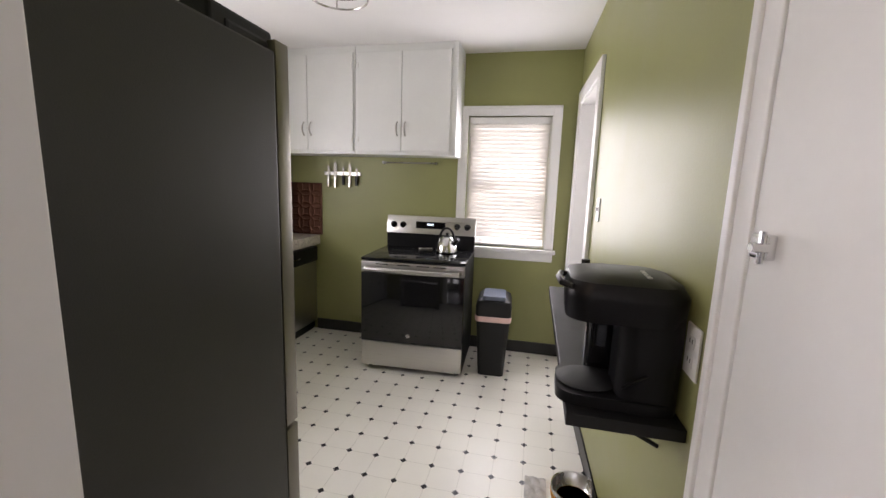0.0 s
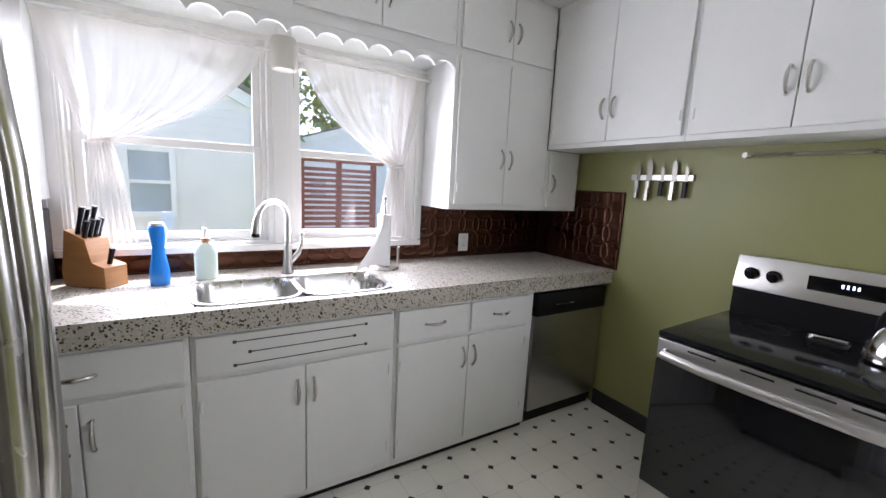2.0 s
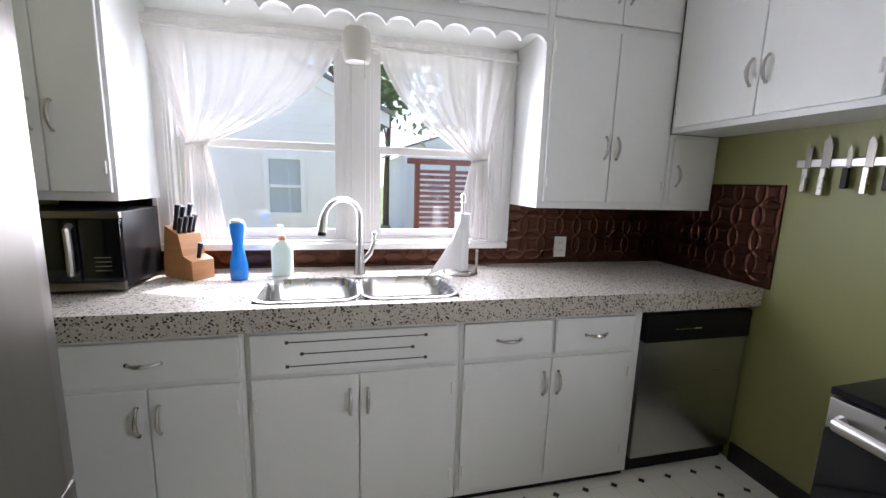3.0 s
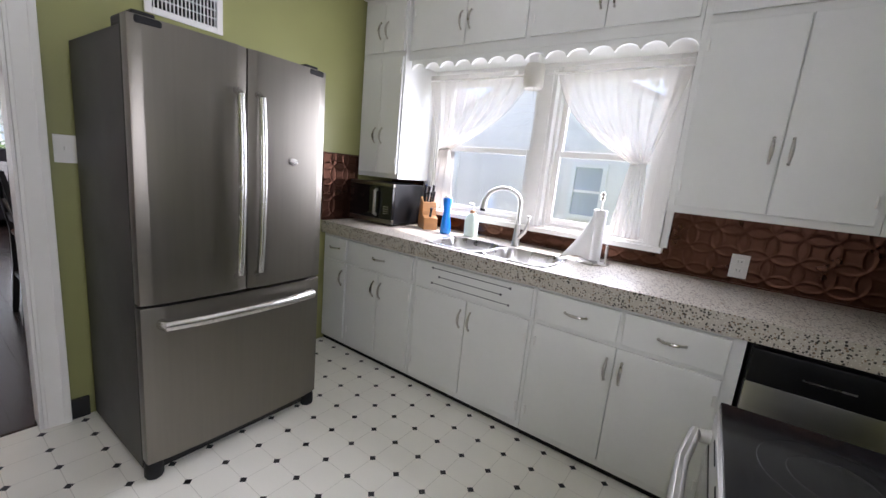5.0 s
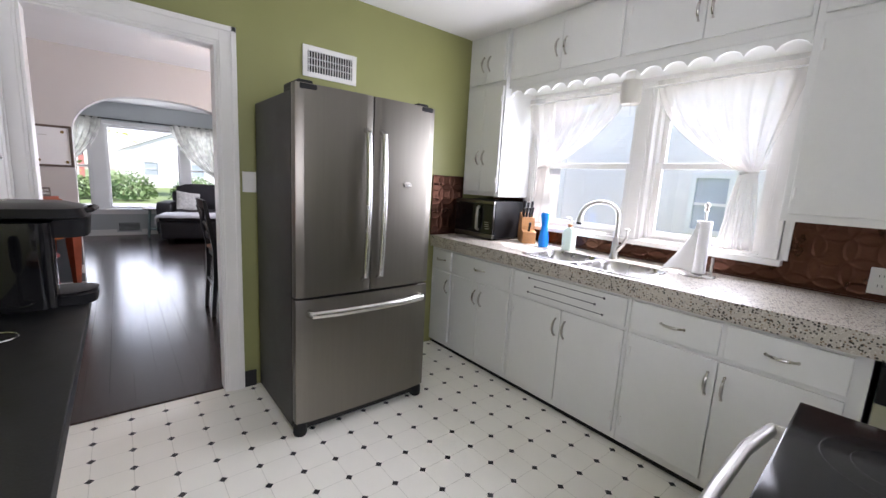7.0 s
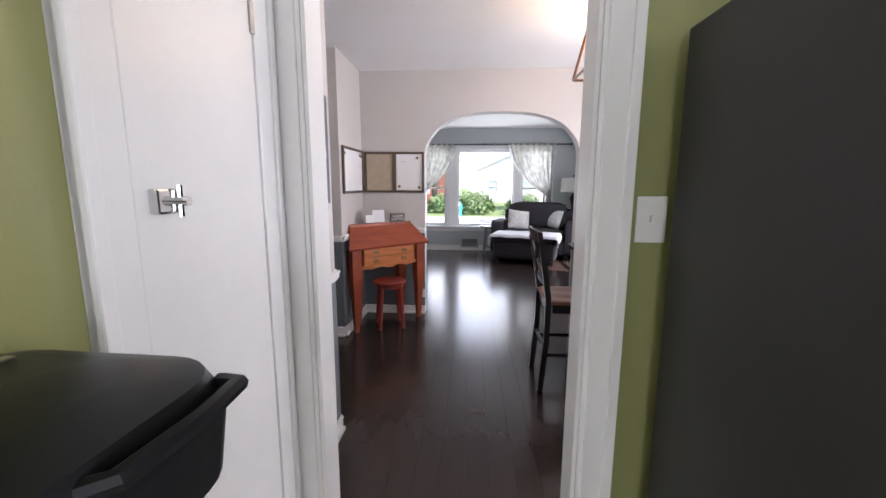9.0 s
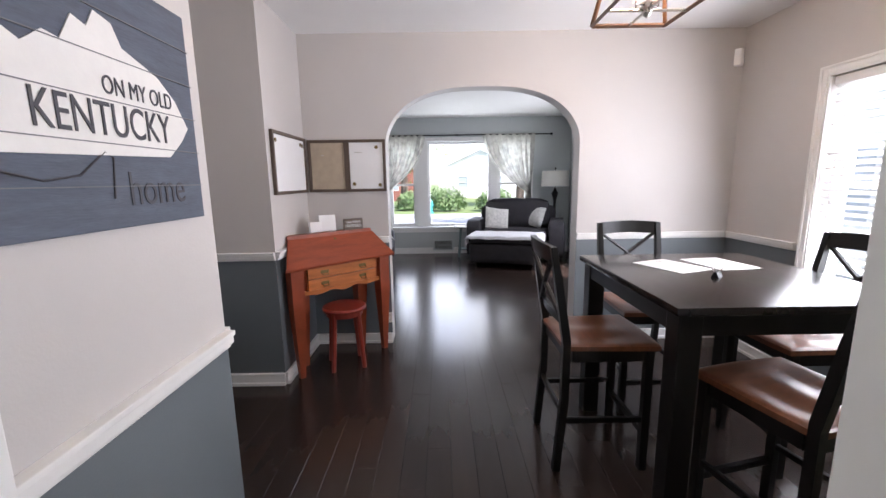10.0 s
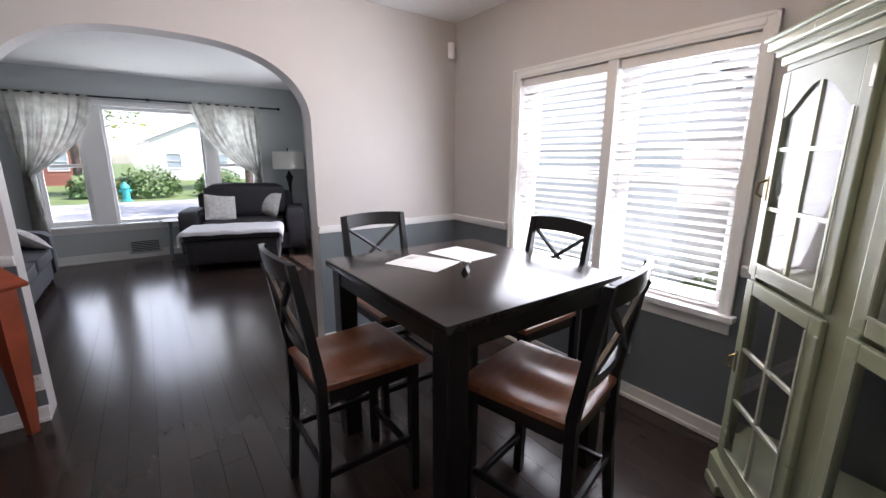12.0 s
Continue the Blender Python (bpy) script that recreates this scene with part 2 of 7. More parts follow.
SHADE = cloth_mat("white_lampshade", (0.68, 0.66, 0.61), 0.4, 0.0, 0.03)
WALNUT = mat("brown_picture_frame", (0.10, 0.07, 0.05), 0.5, 0, 0.25, 10, 0.1, 60, (1, 1, 8))
BURLAP = mat("tan_burlap", (0.44, 0.36, 0.27), 0.9, 0, 0.12, 20, 0.6, 300)
SIGNBLUE = mat("weathered_slate_blue_paint", (0.085, 0.10, 0.135), 0.7, 0, 0.30, 10, 0.2, 50, (1, 1, 6))
SIGNWHITE = mat("weathered_white_paint", (0.78, 0.76, 0.73), 0.7, 0, 0.06, 10, 0.1, 50)
SIGNGROOVE = mat("grey_plank_groove", (0.17, 0.17, 0.18), 0.8, 0, 0.2, 20)
INK = mat("dark_lettering", (0.06, 0.06, 0.07), 0.7, 0, 0.1, 20)
BLOCKWOOD = mat("honey_knife_block_wood", (0.42, 0.20, 0.07), 0.42, 0, 0.2, 8, 0.05, 40, (1, 1, 8))
BLUE = mat("blue_bottle_plastic", (0.01, 0.22, 0.78), 0.2, 0, 0.1, 8, 0)
MINT = mat("frosted_mint_plastic", (0.70, 0.83, 0.75), 0.35, 0, 0.06, 8, 0)
TAN = mat("tan_pump_collar", (0.52, 0.27, 0.14), 0.4, 0, 0.1, 8, 0)
PLATE = mat("white_switch_plastic", (0.80, 0.79, 0.77), 0.35, 0, 0.02, 9, 0)
AMBER = mat("amber_liquor", (0.45, 0.12, 0.01), 0.1, 0, 0.1, 9, 0)
PINKBAG = mat("pink_bin_liner", (0.80, 0.55, 0.52), 0.5, 0, 0.08, 20, 0.3, 60)
BINLID = mat("blue_grey_bin_lid", (0.10, 0.12, 0.17), 0.35, 0, 0.1, 10, 0.05)
ORANGE = mat("orange_bowl_band", (0.65, 0.28, 0.02), 0.5, 0, 0.1, 10, 0)
SIDING = mat("pale_grey_siding", (0.84, 0.80, 0.77), 0.7, 0, 0.08, 3, 0.1, 40)
ROOFING = mat("grey_shingles", (0.20, 0.19, 0.19), 0.9, 0, 0.3, 20, 0.5, 60)
GRASS = mat("lawn_grass", (0.13, 0.18, 0.06), 0.9, 0, 0.4, 1.2, 1.0, 60)
ASPHALT = mat("pale_worn_asphalt", (0.36, 0.355, 0.35), 0.9, 0, 0.12, 2, 0.5, 90)
BARK = mat("tree_bark", (0.12, 0.085, 0.06), 0.9, 0, 0.35, 12, 0.8, 40, (1, 1, 0.2))
LEAF = mat("green_leaves", (0.12, 0.20, 0.06), 0.6, 0, 0.5, 1.5, 0, rnd=0.3)
LEAF2 = mat("yellow_green_leaves", (0.22, 0.25, 0.05), 0.6, 0, 0.5, 1.5, 0, rnd=0.3)
REDWOOD = mat("redwood_slats", (0.26, 0.075, 0.055), 0.7, 0, 0.2, 6, 0.2, 40, (1, 6, 1))
BRICKRED = mat("red_brick_far", (0.33, 0.12, 0.09), 0.85, 0, 0.25, 6, 0.2)
TEAL = mat("teal_hydrant_paint", (0.05, 0.38, 0.38), 0.5, 0, 0.1, 8, 0)
TEALWOOD = mat("grey_teal_painted_wood", (0.16, 0.22, 0.22), 0.5, 0, 0.15, 8, 0.05)
BULB = glow_mat("warm_bulb", (1.0, 0.62, 0.28), 9.0)
DISPLAY = glow_mat("pale_blue_digits", (0.7, 0.85, 1.0), 1.5)
LAMPWOOD = mat("dark_brown_lantern_wood", (0.12, 0.055, 0.025), 0.45, 0, 0.25, 10, 0.1)
# Sky reflection painted into the far panes as an even blue-grey.
PAINTEDREFLECT = mat("painted_sky_reflection_pane", (0.42, 0.47, 0.52), 0.2, 0, 0.1, 3, 0)
# Near-black colour painted in as the shade of slots, vents and toe kick.
RECESS_SHADE = mat("painted_recess_shade", (0.01, 0.01, 0.01), 0.9, 0, 0.1, 9, 0)


# ---- mesh helpers ----
def thing(name, label, category, loc=(0, 0, 0), rz=0.0, group=""):
    ob = new(name)
    ob.matrix_basis = pose(*loc, 0, 0, rz)
    ob.empty_display_size = 0.05
    return tagged(ob, label, category, group)


def mesh_of(name, bm, material, smooth=False):
    bmesh.ops.recalc_face_normals(bm, faces=bm.faces)
    me = bpy.data.meshes.new(name)
    bm.to_mesh(me)
    bm.free()
    for m in material if isinstance(material, (list, tuple)) else (material,):
        me.materials.append(m)
    if smooth:
        for p in me.polygons:
            p.use_smooth = True
        me.set_sharp_from_angle(angle=radians(38))
    return me


def part(name, bm, material, parent, label="", smooth=False):
    ob = new(name, mesh_of(name, bm, material, smooth))
    ob.parent = parent
    return tagged(ob, label)


def solid(name, bm, material, label="", category="", kind="", group="", smooth=False):
    return tagged(new(name, mesh_of(name, bm, material, smooth)), label, category, group, kind)


def box(x0, y0, z0, x1, y1, z1, bevel=0.0, bm=None, seg=2):
    b = bmesh.new()
    bmesh.ops.create_cube(b, size=1)
    for v in b.verts:
        v.co = Vector(((x0 + x1) / 2 + v.co.x * (x1 - x0), (y0 + y1) / 2 + v.co.y * (y1 - y0), (z0 + z1) / 2 + v.co.z * (z1 - z0)))
    if bevel:
        bmesh.ops.bevel(b, geom=b.edges[:], offset=bevel, segments=seg, profile=0.6, affect="EDGES", clamp_overlap=True)
    return join(bm, b)


def join(bm, b):
    if bm is None:
        return b
    me = bpy.data.meshes.new("scratch")
    b.to_mesh(me)
    b.free()
    bm.from_mesh(me)
    bpy.data.meshes.remove(me)
    return bm


def lathe(profile, cx=0, cy=0, seg=24, bm=None):
    """A turned shape: profile of (radius, z) from bottom to top."""
    b = bmesh.new()
    rings = []
    for r, z in profile:
        if r < 1e-5:
            rings.append([b.verts.new((cx, cy, z))])
        else:
            rings.append([b.verts.new((cx + r * math.cos(2 * math.pi * i / seg), cy + r * math.sin(2 * math.pi * i / seg), z)) for i in range(seg)])
    for a, c in zip(rings, rings[1:]):
        for i in range(seg):
            j = (i + 1) % seg
            if len(a) == 1 and len(c) > 1:
                b.faces.new((a[0], c[j], c[i]))
            elif len(c) == 1 and len(a) > 1:
                b.faces.new((a[i], a[j], c[0]))
            elif len(a) > 1:
                b.faces.new((a[i], a[j], c[j], c[i]))
    for ring in (rings[0], rings[-1]):
        if len(ring) > 2:
            b.faces.new(ring)
    return join(bm, b)


def tube(points, r, seg=8, bm=None, flat=1.0):
    """A rod along points; r is one radius or one for each point."""
    b = bmesh.new()
    pts = [Vector(p) for p in points]
    rs = r if isinstance(r, (list, tuple)) else [r] * len(pts)
    up0 = None
    rings = []
    for i, p in enumerate(pts):
        d = (pts[min(i + 1, len(pts) - 1)] - pts[max(i - 1, 0)]).normalized()
        if up0 is None:
            up0 = Vector((0, 0, 1)) if abs(d.z) < 0.9 else Vector((1, 0, 0))
        side = d.cross(up0).normalized()
        up = side.cross(d).normalized()
        up0 = up
        rings.append([b.verts.new(p + side * math.cos(2 * math.pi * k / seg) * rs[i] + up * math.sin(2 * math.pi * k / seg) * rs[i] * flat) for k in range(seg)])
    for a, c in zip(rings, rings[1:]):
        for k in range(seg):
            j = (k + 1) % seg
            b.faces.new((a[k], a[j], c[j], c[k]))
    b.faces.new(rings[0])
    b.faces.new(rings[-1])
    return join(bm, b)


def prism(outline, lo, hi, axis="z", bm=None, bevel=0.0):
    """An outline (list of 2D points) pushed from lo to hi along an axis."""
    b = bmesh.new()
    def at(p, h):
        return {"z": (p[0], p[1], h), "y": (p[0], h, p[1]), "x": (h, p[0], p[1])}[axis]
    low = [b.verts.new(at(p, lo)) for p in outline]
    high = [b.verts.new(at(p, hi)) for p in outline]
    b.faces.new(low)
    b.faces.new(high)
    for i in range(len(outline)):
        j = (i + 1) % len(outline)
        b.faces.new((low[i], low[j], high[j], high[i]))
    if bevel:
        bmesh.ops.bevel(b, geom=b.edges[:], offset=bevel, segments=2, profile=0.6, affect="EDGES", clamp_overlap=True)
    return join(bm, b)


def surface(f, nu, nv, bm=None, thick=0.0):
    """A sheet f(u, v) over the unit square, with thickness if asked."""
    b = bmesh.new()
    rows = [[b.verts.new(f(i / nu, j / nv)) for i in range(nu + 1)] for j in range(nv + 1)]
    for j in range(nv):
        for i in range(nu):
            b.faces.new((rows[j][i], rows[j][i + 1], rows[j + 1][i + 1], rows[j + 1][i]))
    if thick:
        bmesh.ops.recalc_face_normals(b, faces=b.faces)
        bmesh.ops.solidify(b, geom=b.faces[:], thickness=thick)
    return join(bm, b)


def wall_with_holes(axis, lo, hi, a0, a1, z0, z1, holes, material, name, label="", category="wall"):
    """A wall from lo to hi in its thickness, a0 to a1 along it, with rectangular openings (a, b, z, z)."""
    cuts = sorted({a0, a1, *[h[0] for h in holes], *[h[1] for h in holes]})
    bm = bmesh.new()
    for p, q in zip(cuts, cuts[1:]):
        spans = [(z0, z1)]
        for h in holes:
            if h[0] < (p + q) / 2 < h[1]:
                spans = [s for o in spans for s in ((o[0], min(o[1], h[2])), (max(o[0], h[3]), o[1])) if s[1] - s[0] > 1e-4]
        for s in spans:
            if axis == "x":
                box(lo, p, s[0], hi, q, s[1], bm=bm)
            else:
                box(p, lo, s[0], q, hi, s[1], bm=bm)
    bmesh.ops.remove_doubles(bm, verts=bm.verts, dist=1e-5)
    return solid(name, bm, material, label, category, "structure")


# ---- structure ----
H = 2.44
XW, XC, XU, YF, YD = -2.445, -1.80, -2.115, 3.653, 0.55


def xr(y):
    """The inner face of the kitchen's coffee-shelf wall, which is a little out of square."""
    return 0.55 - 0.032 * (y - YD)


solid("floor_kitchen", box(-2.6, 0.47, -0.06, 0.7, 3.8, 0.0), VINYL, "cream sheet vinyl floor with small black diamonds", "floor", "structure")
solid("floor_subfloor", box(-2.6, -6.9, -0.12, 3.4, 0.47, -0.02), BLACKBASE, "dark subfloor under the floorboards", "floor", "structure")
solid("ceiling", box(-2.7, -6.9, H, 3.5, 3.85, H + 0.1), CEIL, "smooth white painted ceiling", "ceiling", "structure")
# openings: sink window, stove window
SINKWIN = (1.0, 2.53, 1.03, 1.99)
wall_with_holes("x", -2.62, XW, YD - 0.13, YF + 0.15, 0, H, [SINKWIN], GREEN, "wall_kitchen_window", "olive green kitchen wall with double window")
wall_with_holes("y", YF, YF + 0.15, -2.445, 0.62, 0, H, [(-0.41, 0.25, 0.90, 1.96)], GREEN, "wall_kitchen_far", "olive green kitchen wall with blind-covered window")
wall_with_holes("y", 0.48, YD, -2.445, -0.275, 0, H, [], GREEN, "wall_kitchen_fridge", "olive green wall behind the refrigerator")
solid("wall_over_doorway", box(-0.275, 0.48, 1.985, 0.75, YD, H), GREEN, "olive green wall above the doorway", "wall", "structure")
solid("wall_beside_doorway", box(0.47, 0.48, 0, 0.75, YD, 1.985), GREEN, "narrow wall beside the doorway", "wall", "structure")
bm = bmesh.new()
for y0, y1, z0, z1 in ((YD, 2.80, 0, H), (2.80, 3.52, 2.03, H), (3.52, YF + 0.15, 0, H)):
    prism([(xr(y0), y0), (xr(y1), y1), (xr(y1) + 0.14, y1), (xr(y0) + 0.14, y0)], z0, z1, bm=bm)
solid("wall_kitchen_shelf", bm, GREEN, "olive green wall with the coffee shelf", "wall", "structure")
solid("wall_back_porch", box(0.95, 2.5, 0, 1.0, 3.9, H), GREIGE, "plain wall of the back entry", "wall", "structure")
# dining room
DW = (-1.72, -0.36, 0.66, 1.915)
wall_with_holes("x", -2.42, -2.236, -2.62, 0.48, 0, H, [DW], GREIGE, "wall_dining_window", "warm grey dining wall above a slate wainscot")
solid("wall_dining_kitchen_side", box(-2.24, 0.465, 0, -0.275, 0.48, H), GREIGE, "warm grey dining wall beside the kitchen doorway", "wall", "structure")
solid("wall_dining_over_doorway", box(-0.275, 0.465, 1.985, 0.75, 0.48, H), GREIGE, "warm grey wall above the kitchen doorway", "wall", "structure")
solid("wall_sign_stub", box(0.74, -0.40, 0, 0.86, 0.48, H), GREIGE, "warm grey wall with the hanging sign", "wall", "structure")
solid("wall_stub_return", box(0.86, -0.40, 0, 1.97, -0.28, H), GREIGE, "plain warm grey side wall", "wall", "structure")
solid("wall_dining_left", box(1.82, -1.77, 0, 1.97, -0.40, H), GREIGE, "warm grey dining wall", "wall", "structure")
solid("wall_chase", box(1.145, -2.468, 0, 1.97, -1.77, H), GREIGE, "boxed-out warm grey wall corner", "wall", "structure")
# arch wall
def arch_z(x):
    u = abs((x + 0.255) / 0.76)
    return 1.62 + 0.43 * max(0.0, 1 - u ** 2.7) ** (1 / 2.0)


n = 48
xs = [-1.015 + 1.52 * (0.5 - 0.5 * math.cos(math.pi * i / n)) for i in range(n + 1)]
outline = [(-2.42, 0), (-1.015, 0)] + [(x, arch_z(x)) for x in xs] + [(0.505, 0), (1.97, 0), (1.97, H), (-2.42, H)]
solid("wall_arch", prism(outline, -2.62, -2.468, "y"), GREIGE, "warm grey wall with a wide plaster archway", "wall", "structure")
# living room
FRONTWIN = (-1.52, 1.02, 0.50, 2.03)
SIDEWIN = (-5.25, -4.2, 0.62, 1.95)
wall_with_holes("y", -6.85, -6.65, -2.45, 3.4, 0, H, [FRONTWIN], LIVING, "wall_living_front", "pale grey living room wall with picture window")
wall_with_holes("x", -2.45, -2.27, -6.85, -2.62, 0, H, [SIDEWIN], LIVING, "wall_living_side", "pale grey living room side wall")
solid("wall_living_left", box(3.2, -6.65, 0, 3.4, -2.62, H), LIVING, "pale grey living room wall", "wall", "structure")
solid("wall_living_back", box(1.97, -2.62, 0, 3.2, -2.5, H), LIVING, "pale grey living room back wall", "wall", "structure")

# wainscot paint, chair rails and baseboards
RUNS = [
    ((-2.236, -2.468), (-2.236, 0.465), (1, 0)), ((-2.23, 0.465), (-0.37, 0.465), (0, -1)), ((0.74, -0.40), (0.74, 0.465), (-1, 0)),
    ((0.74, -0.40), (1.82, -0.40), (0, -1)), ((1.82, -1.77), (1.82, -0.40), (-1, 0)), ((1.145, -1.77), (1.82, -1.77), (0, 1)),
    ((1.145, -2.468), (1.145, -1.77), (-1, 0)), ((0.505, -2.468), (1.145, -2.468), (0, 1)), ((-2.236, -2.468), (-1.015, -2.468), (0, 1)),
]
def rail_top(p, q, face):
    def strip(z0, z1, d):
        return box(*[min(a, b, a + f * d, b + f * d) for a, b, f in zip(p, q, face)], z0, *[max(a, b, a + f * d, b + f * d) for a, b, f in zip(p, q, face)], z1, 0.003)
    return strip


for p, q, face in RUNS:
    win = p[0] == -2.236 and face == (1, 0)
    strip = rail_top(p, q, face)
    lower = strip(0.085, 0.86, 0.003)
    if win:
        lower.free()
        lower = box(-2.236, -2.468, 0.085, -2.233, -1.80, 0.86)
        box(-2.236, -1.80, 0.085, -2.233, -0.30, 0.56, bm=lower)
        box(-2.236, -0.30, 0.085, -2.233, 0.465, 0.86, bm=lower)
    solid("wainscot", lower, SLATE, "slate grey painted lower wall", "wall", "structure")
    ends = [(p, q)] if not win else [((-2.236, -2.468), (-2.236, -1.81)), ((-2.236, -0.29), (-2.236, 0.465))]
    for a, b in ends:
        s2 = rail_top(a, b, face)
        rb = s2(0.855, 0.905, 0.014)
        join(rb, s2(0.868, 0.892, 0.024))
        join(rb, s2(0.893, 0.908, 0.031))
        solid("chair_rail", rb, TRIM, "white moulded chair rail", "trim", "structure")
    base = strip(0, 0.085, 0.014)
    join(base, strip(0, 0.022, 0.026))
    join(base, strip(0.07, 0.082, 0.018))
    solid("baseboard", base, TRIM, "white moulded baseboard", "baseboard", "structure")
for p, q, face in [((-2.27, -6.65), (3.2, -6.65), (0, 1)), ((-2.27, -6.65), (-2.27, -2.62), (1, 0))]:
    strip = rail_top(p, q, face)
    b = strip(0, 0.11, 0.016)
    join(b, strip(0, 0.02, 0.028))
    solid("baseboard", b, TRIM, "white moulded baseboard", "baseboard", "structure")
solid("baseboard", box(-1.80, YF - 0.014, 0, 0.46, YF, 0.10, 0.003), BLACKBASE, "black painted kitchen baseboard", "baseboard", "structure")
bm = bmesh.new()
prism([(xr(0.64) - 0.012, 1.36), (xr(2.7) - 0.012, 2.70), (xr(2.7), 2.70), (xr(1.36), 1.36)], 0, 0.10, bm=bm)
solid("baseboard", bm, BLACKBASE, "black painted kitchen baseboard", "baseboard", "structure")
solid("baseboard", box(-0.44, YD, 0, -0.365, YD + 0.014, 0.10, 0.003), BLACKBASE, "black painted kitchen baseboard", "baseboard", "structure")


def casing(name, axis, face, a0, a1, z0, z1, side, w=0.095, sill=False, label="white moulded casing"):
    """Moulded casing round an opening on a wall face; side is the way that it stands proud."""
    bm = bmesh.new()
    def put(p0, p1, q0, q1, d):
        lo, hi = min(face, face + side * d), max(face, face + side * d)
        if axis == "y":
            box(p0, lo, q0, p1, hi, q1, 0.003, bm)
        else:
            box(lo, p0, q0, hi, p1, q1, 0.003, bm)
    for k, (c, d) in enumerate(((0, 0.014), (0.012, 0.02), (0.03, 0.016))):
        wi = w - 2 * c if k < 2 else w * 0.3
        if k == 2:
            c = 0.0
            put(a0 - w, a0 - w * 0.72, z0, z1 + w, 0.027)
            put(a1 + w * 0.72, a1 + w, z0, z1 + w, 0.027)
            put(a0 - w, a1 + w, z1 + w * 0.72, z1 + w, 0.027)
        else:
            put(a0 - w + c, a0 - c, z0, z1 + w - c, d)
            put(a1 + c, a1 + w - c, z0, z1 + w - c, d)
            put(a0 - c, a1 + c, z1 + c, z1 + w - c, d)
    if sill:
        put(a0 - w - 0.02, a1 + w + 0.02, z0 - 0.03, z0, 0.055)
    if sill == "apron":
        put(a0 - w, a1 + w, z0 - 0.10, z0 - 0.03, 0.016)
    return solid(name, bm, TRIM, label, "trim", "structure")


casing("door_casing_kitchen", "y", YD, -0.275, 0.465, 0, 1.985, 1, label="white moulded doorway casing")
casing("door_casing_dining", "y", 0.465, -0.275, 0.465, 0, 1.985, -1, label="white moulded doorway casing")
bm = box(-0.274, 0.452, 0, -0.262, YD + 0.012, 1.972, 0.002)
box(0.452, 0.452, 0, 0.464, YD + 0.012, 1.972, 0.002, bm)
box(-0.274, 0.452, 1.973, 0.464, YD + 0.012, 1.984, 0.002, bm)
solid("door_jamb", bm, TRIM, "white painted doorway jamb with stop", "trim", "structure")
solid("threshold", box(-0.262, 0.452, -0.01, 0.452, 0.51, 0.010, 0.004), PLANK, "dark wooden doorway threshold", "threshold", "structure")
casing("window_trim_stove", "y", YF, -0.41, 0.25, 0.90, 1.96, -1, 0.075, "apron", "white window casing with sill")
casing("window_trim_sink", "x", XW, SINKWIN[0], SINKWIN[1], SINKWIN[2], SINKWIN[3], 1, 0.075, True, "white window casing with sill")
casing("window_trim_dining", "x", -2.236, DW[0], DW[1], DW[2], DW[3], 1, 0.06, "apron", "white window casing with sill")
casing("window_trim_front", "y", -6.65, FRONTWIN[0], FRONTWIN[1], FRONTWIN[2], FRONTWIN[3], 1, 0.07, "apron", "white window casing with sill")
casing("window_trim_side", "x", -2.27, SIDEWIN[0], SIDEWIN[1], SIDEWIN[2], SIDEWIN[3], 1, 0.07, "apron", "white window casing with sill")


def double_hung(name, axis, plane, a0, a1, z0, z1, meet, label="white double-hung window with clear panes"):
    """A sash window in an opening; parts: frame, two sashes, two panes."""
    win = tagged(new(name), label, "window", "", "structure")
    mid = (a0 + a1) / 2
    win.location = (mid, plane, z0) if axis == "y" else (plane, mid, z0)
    def put(bm, p0, p1, q0, q1, d0, d1, bev=0.003):
        p0, p1, q0, q1 = p0 - mid, p1 - mid, q0 - z0, q1 - z0
        if axis == "y":
            return box(p0, d0, q0, p1, d1, q1, bev, bm)
        return box(d0, p0, q0, d1, p1, q1, bev, bm)
    f = bmesh.new()
    for args in ((a0, a0 + 0.02, z0, z1), (a1 - 0.02, a1, z0, z1), (a0 + 0.02, a1 - 0.02, z1 - 0.02, z1), (a0 + 0.02, a1 - 0.02, z0, z0 + 0.02)):
        put(f, *args, -0.045, 0.045)
    part("window_frame", f, TRIM, win)
    for lo, hi, d0, d1 in ((meet - 0.018, z1 - 0.02, -0.03, 0.0), (z0 + 0.02, meet + 0.018, 0.0, 0.03)):
        if axis == "y" and plane > 0 or axis == "x":
            d0, d1 = (d0, d1)
        s = bmesh.new()
        b0, b1 = a0 + 0.02, a1 - 0.02
        put(s, b0, b0 + 0.035, lo, hi, d0, d1)
        put(s, b1 - 0.035, b1, lo, hi, d0, d1)
        put(s, b0 + 0.035, b1 - 0.035, hi - 0.035, hi, d0, d1)
        put(s, b0 + 0.035, b1 - 0.035, lo, lo + 0.04, d0, d1)
        sash = part("sash", s, TRIM, win)
        g = bmesh.new()
        put(g, b0 + 0.03, b1 - 0.03, lo + 0.03, hi - 0.03, (d0 + d1) / 2 - 0.002, (d0 + d1) / 2 + 0.002, 0)
        pane = part("pane", g, GLASS, sash)
        pane.visible_shadow = False
    return win


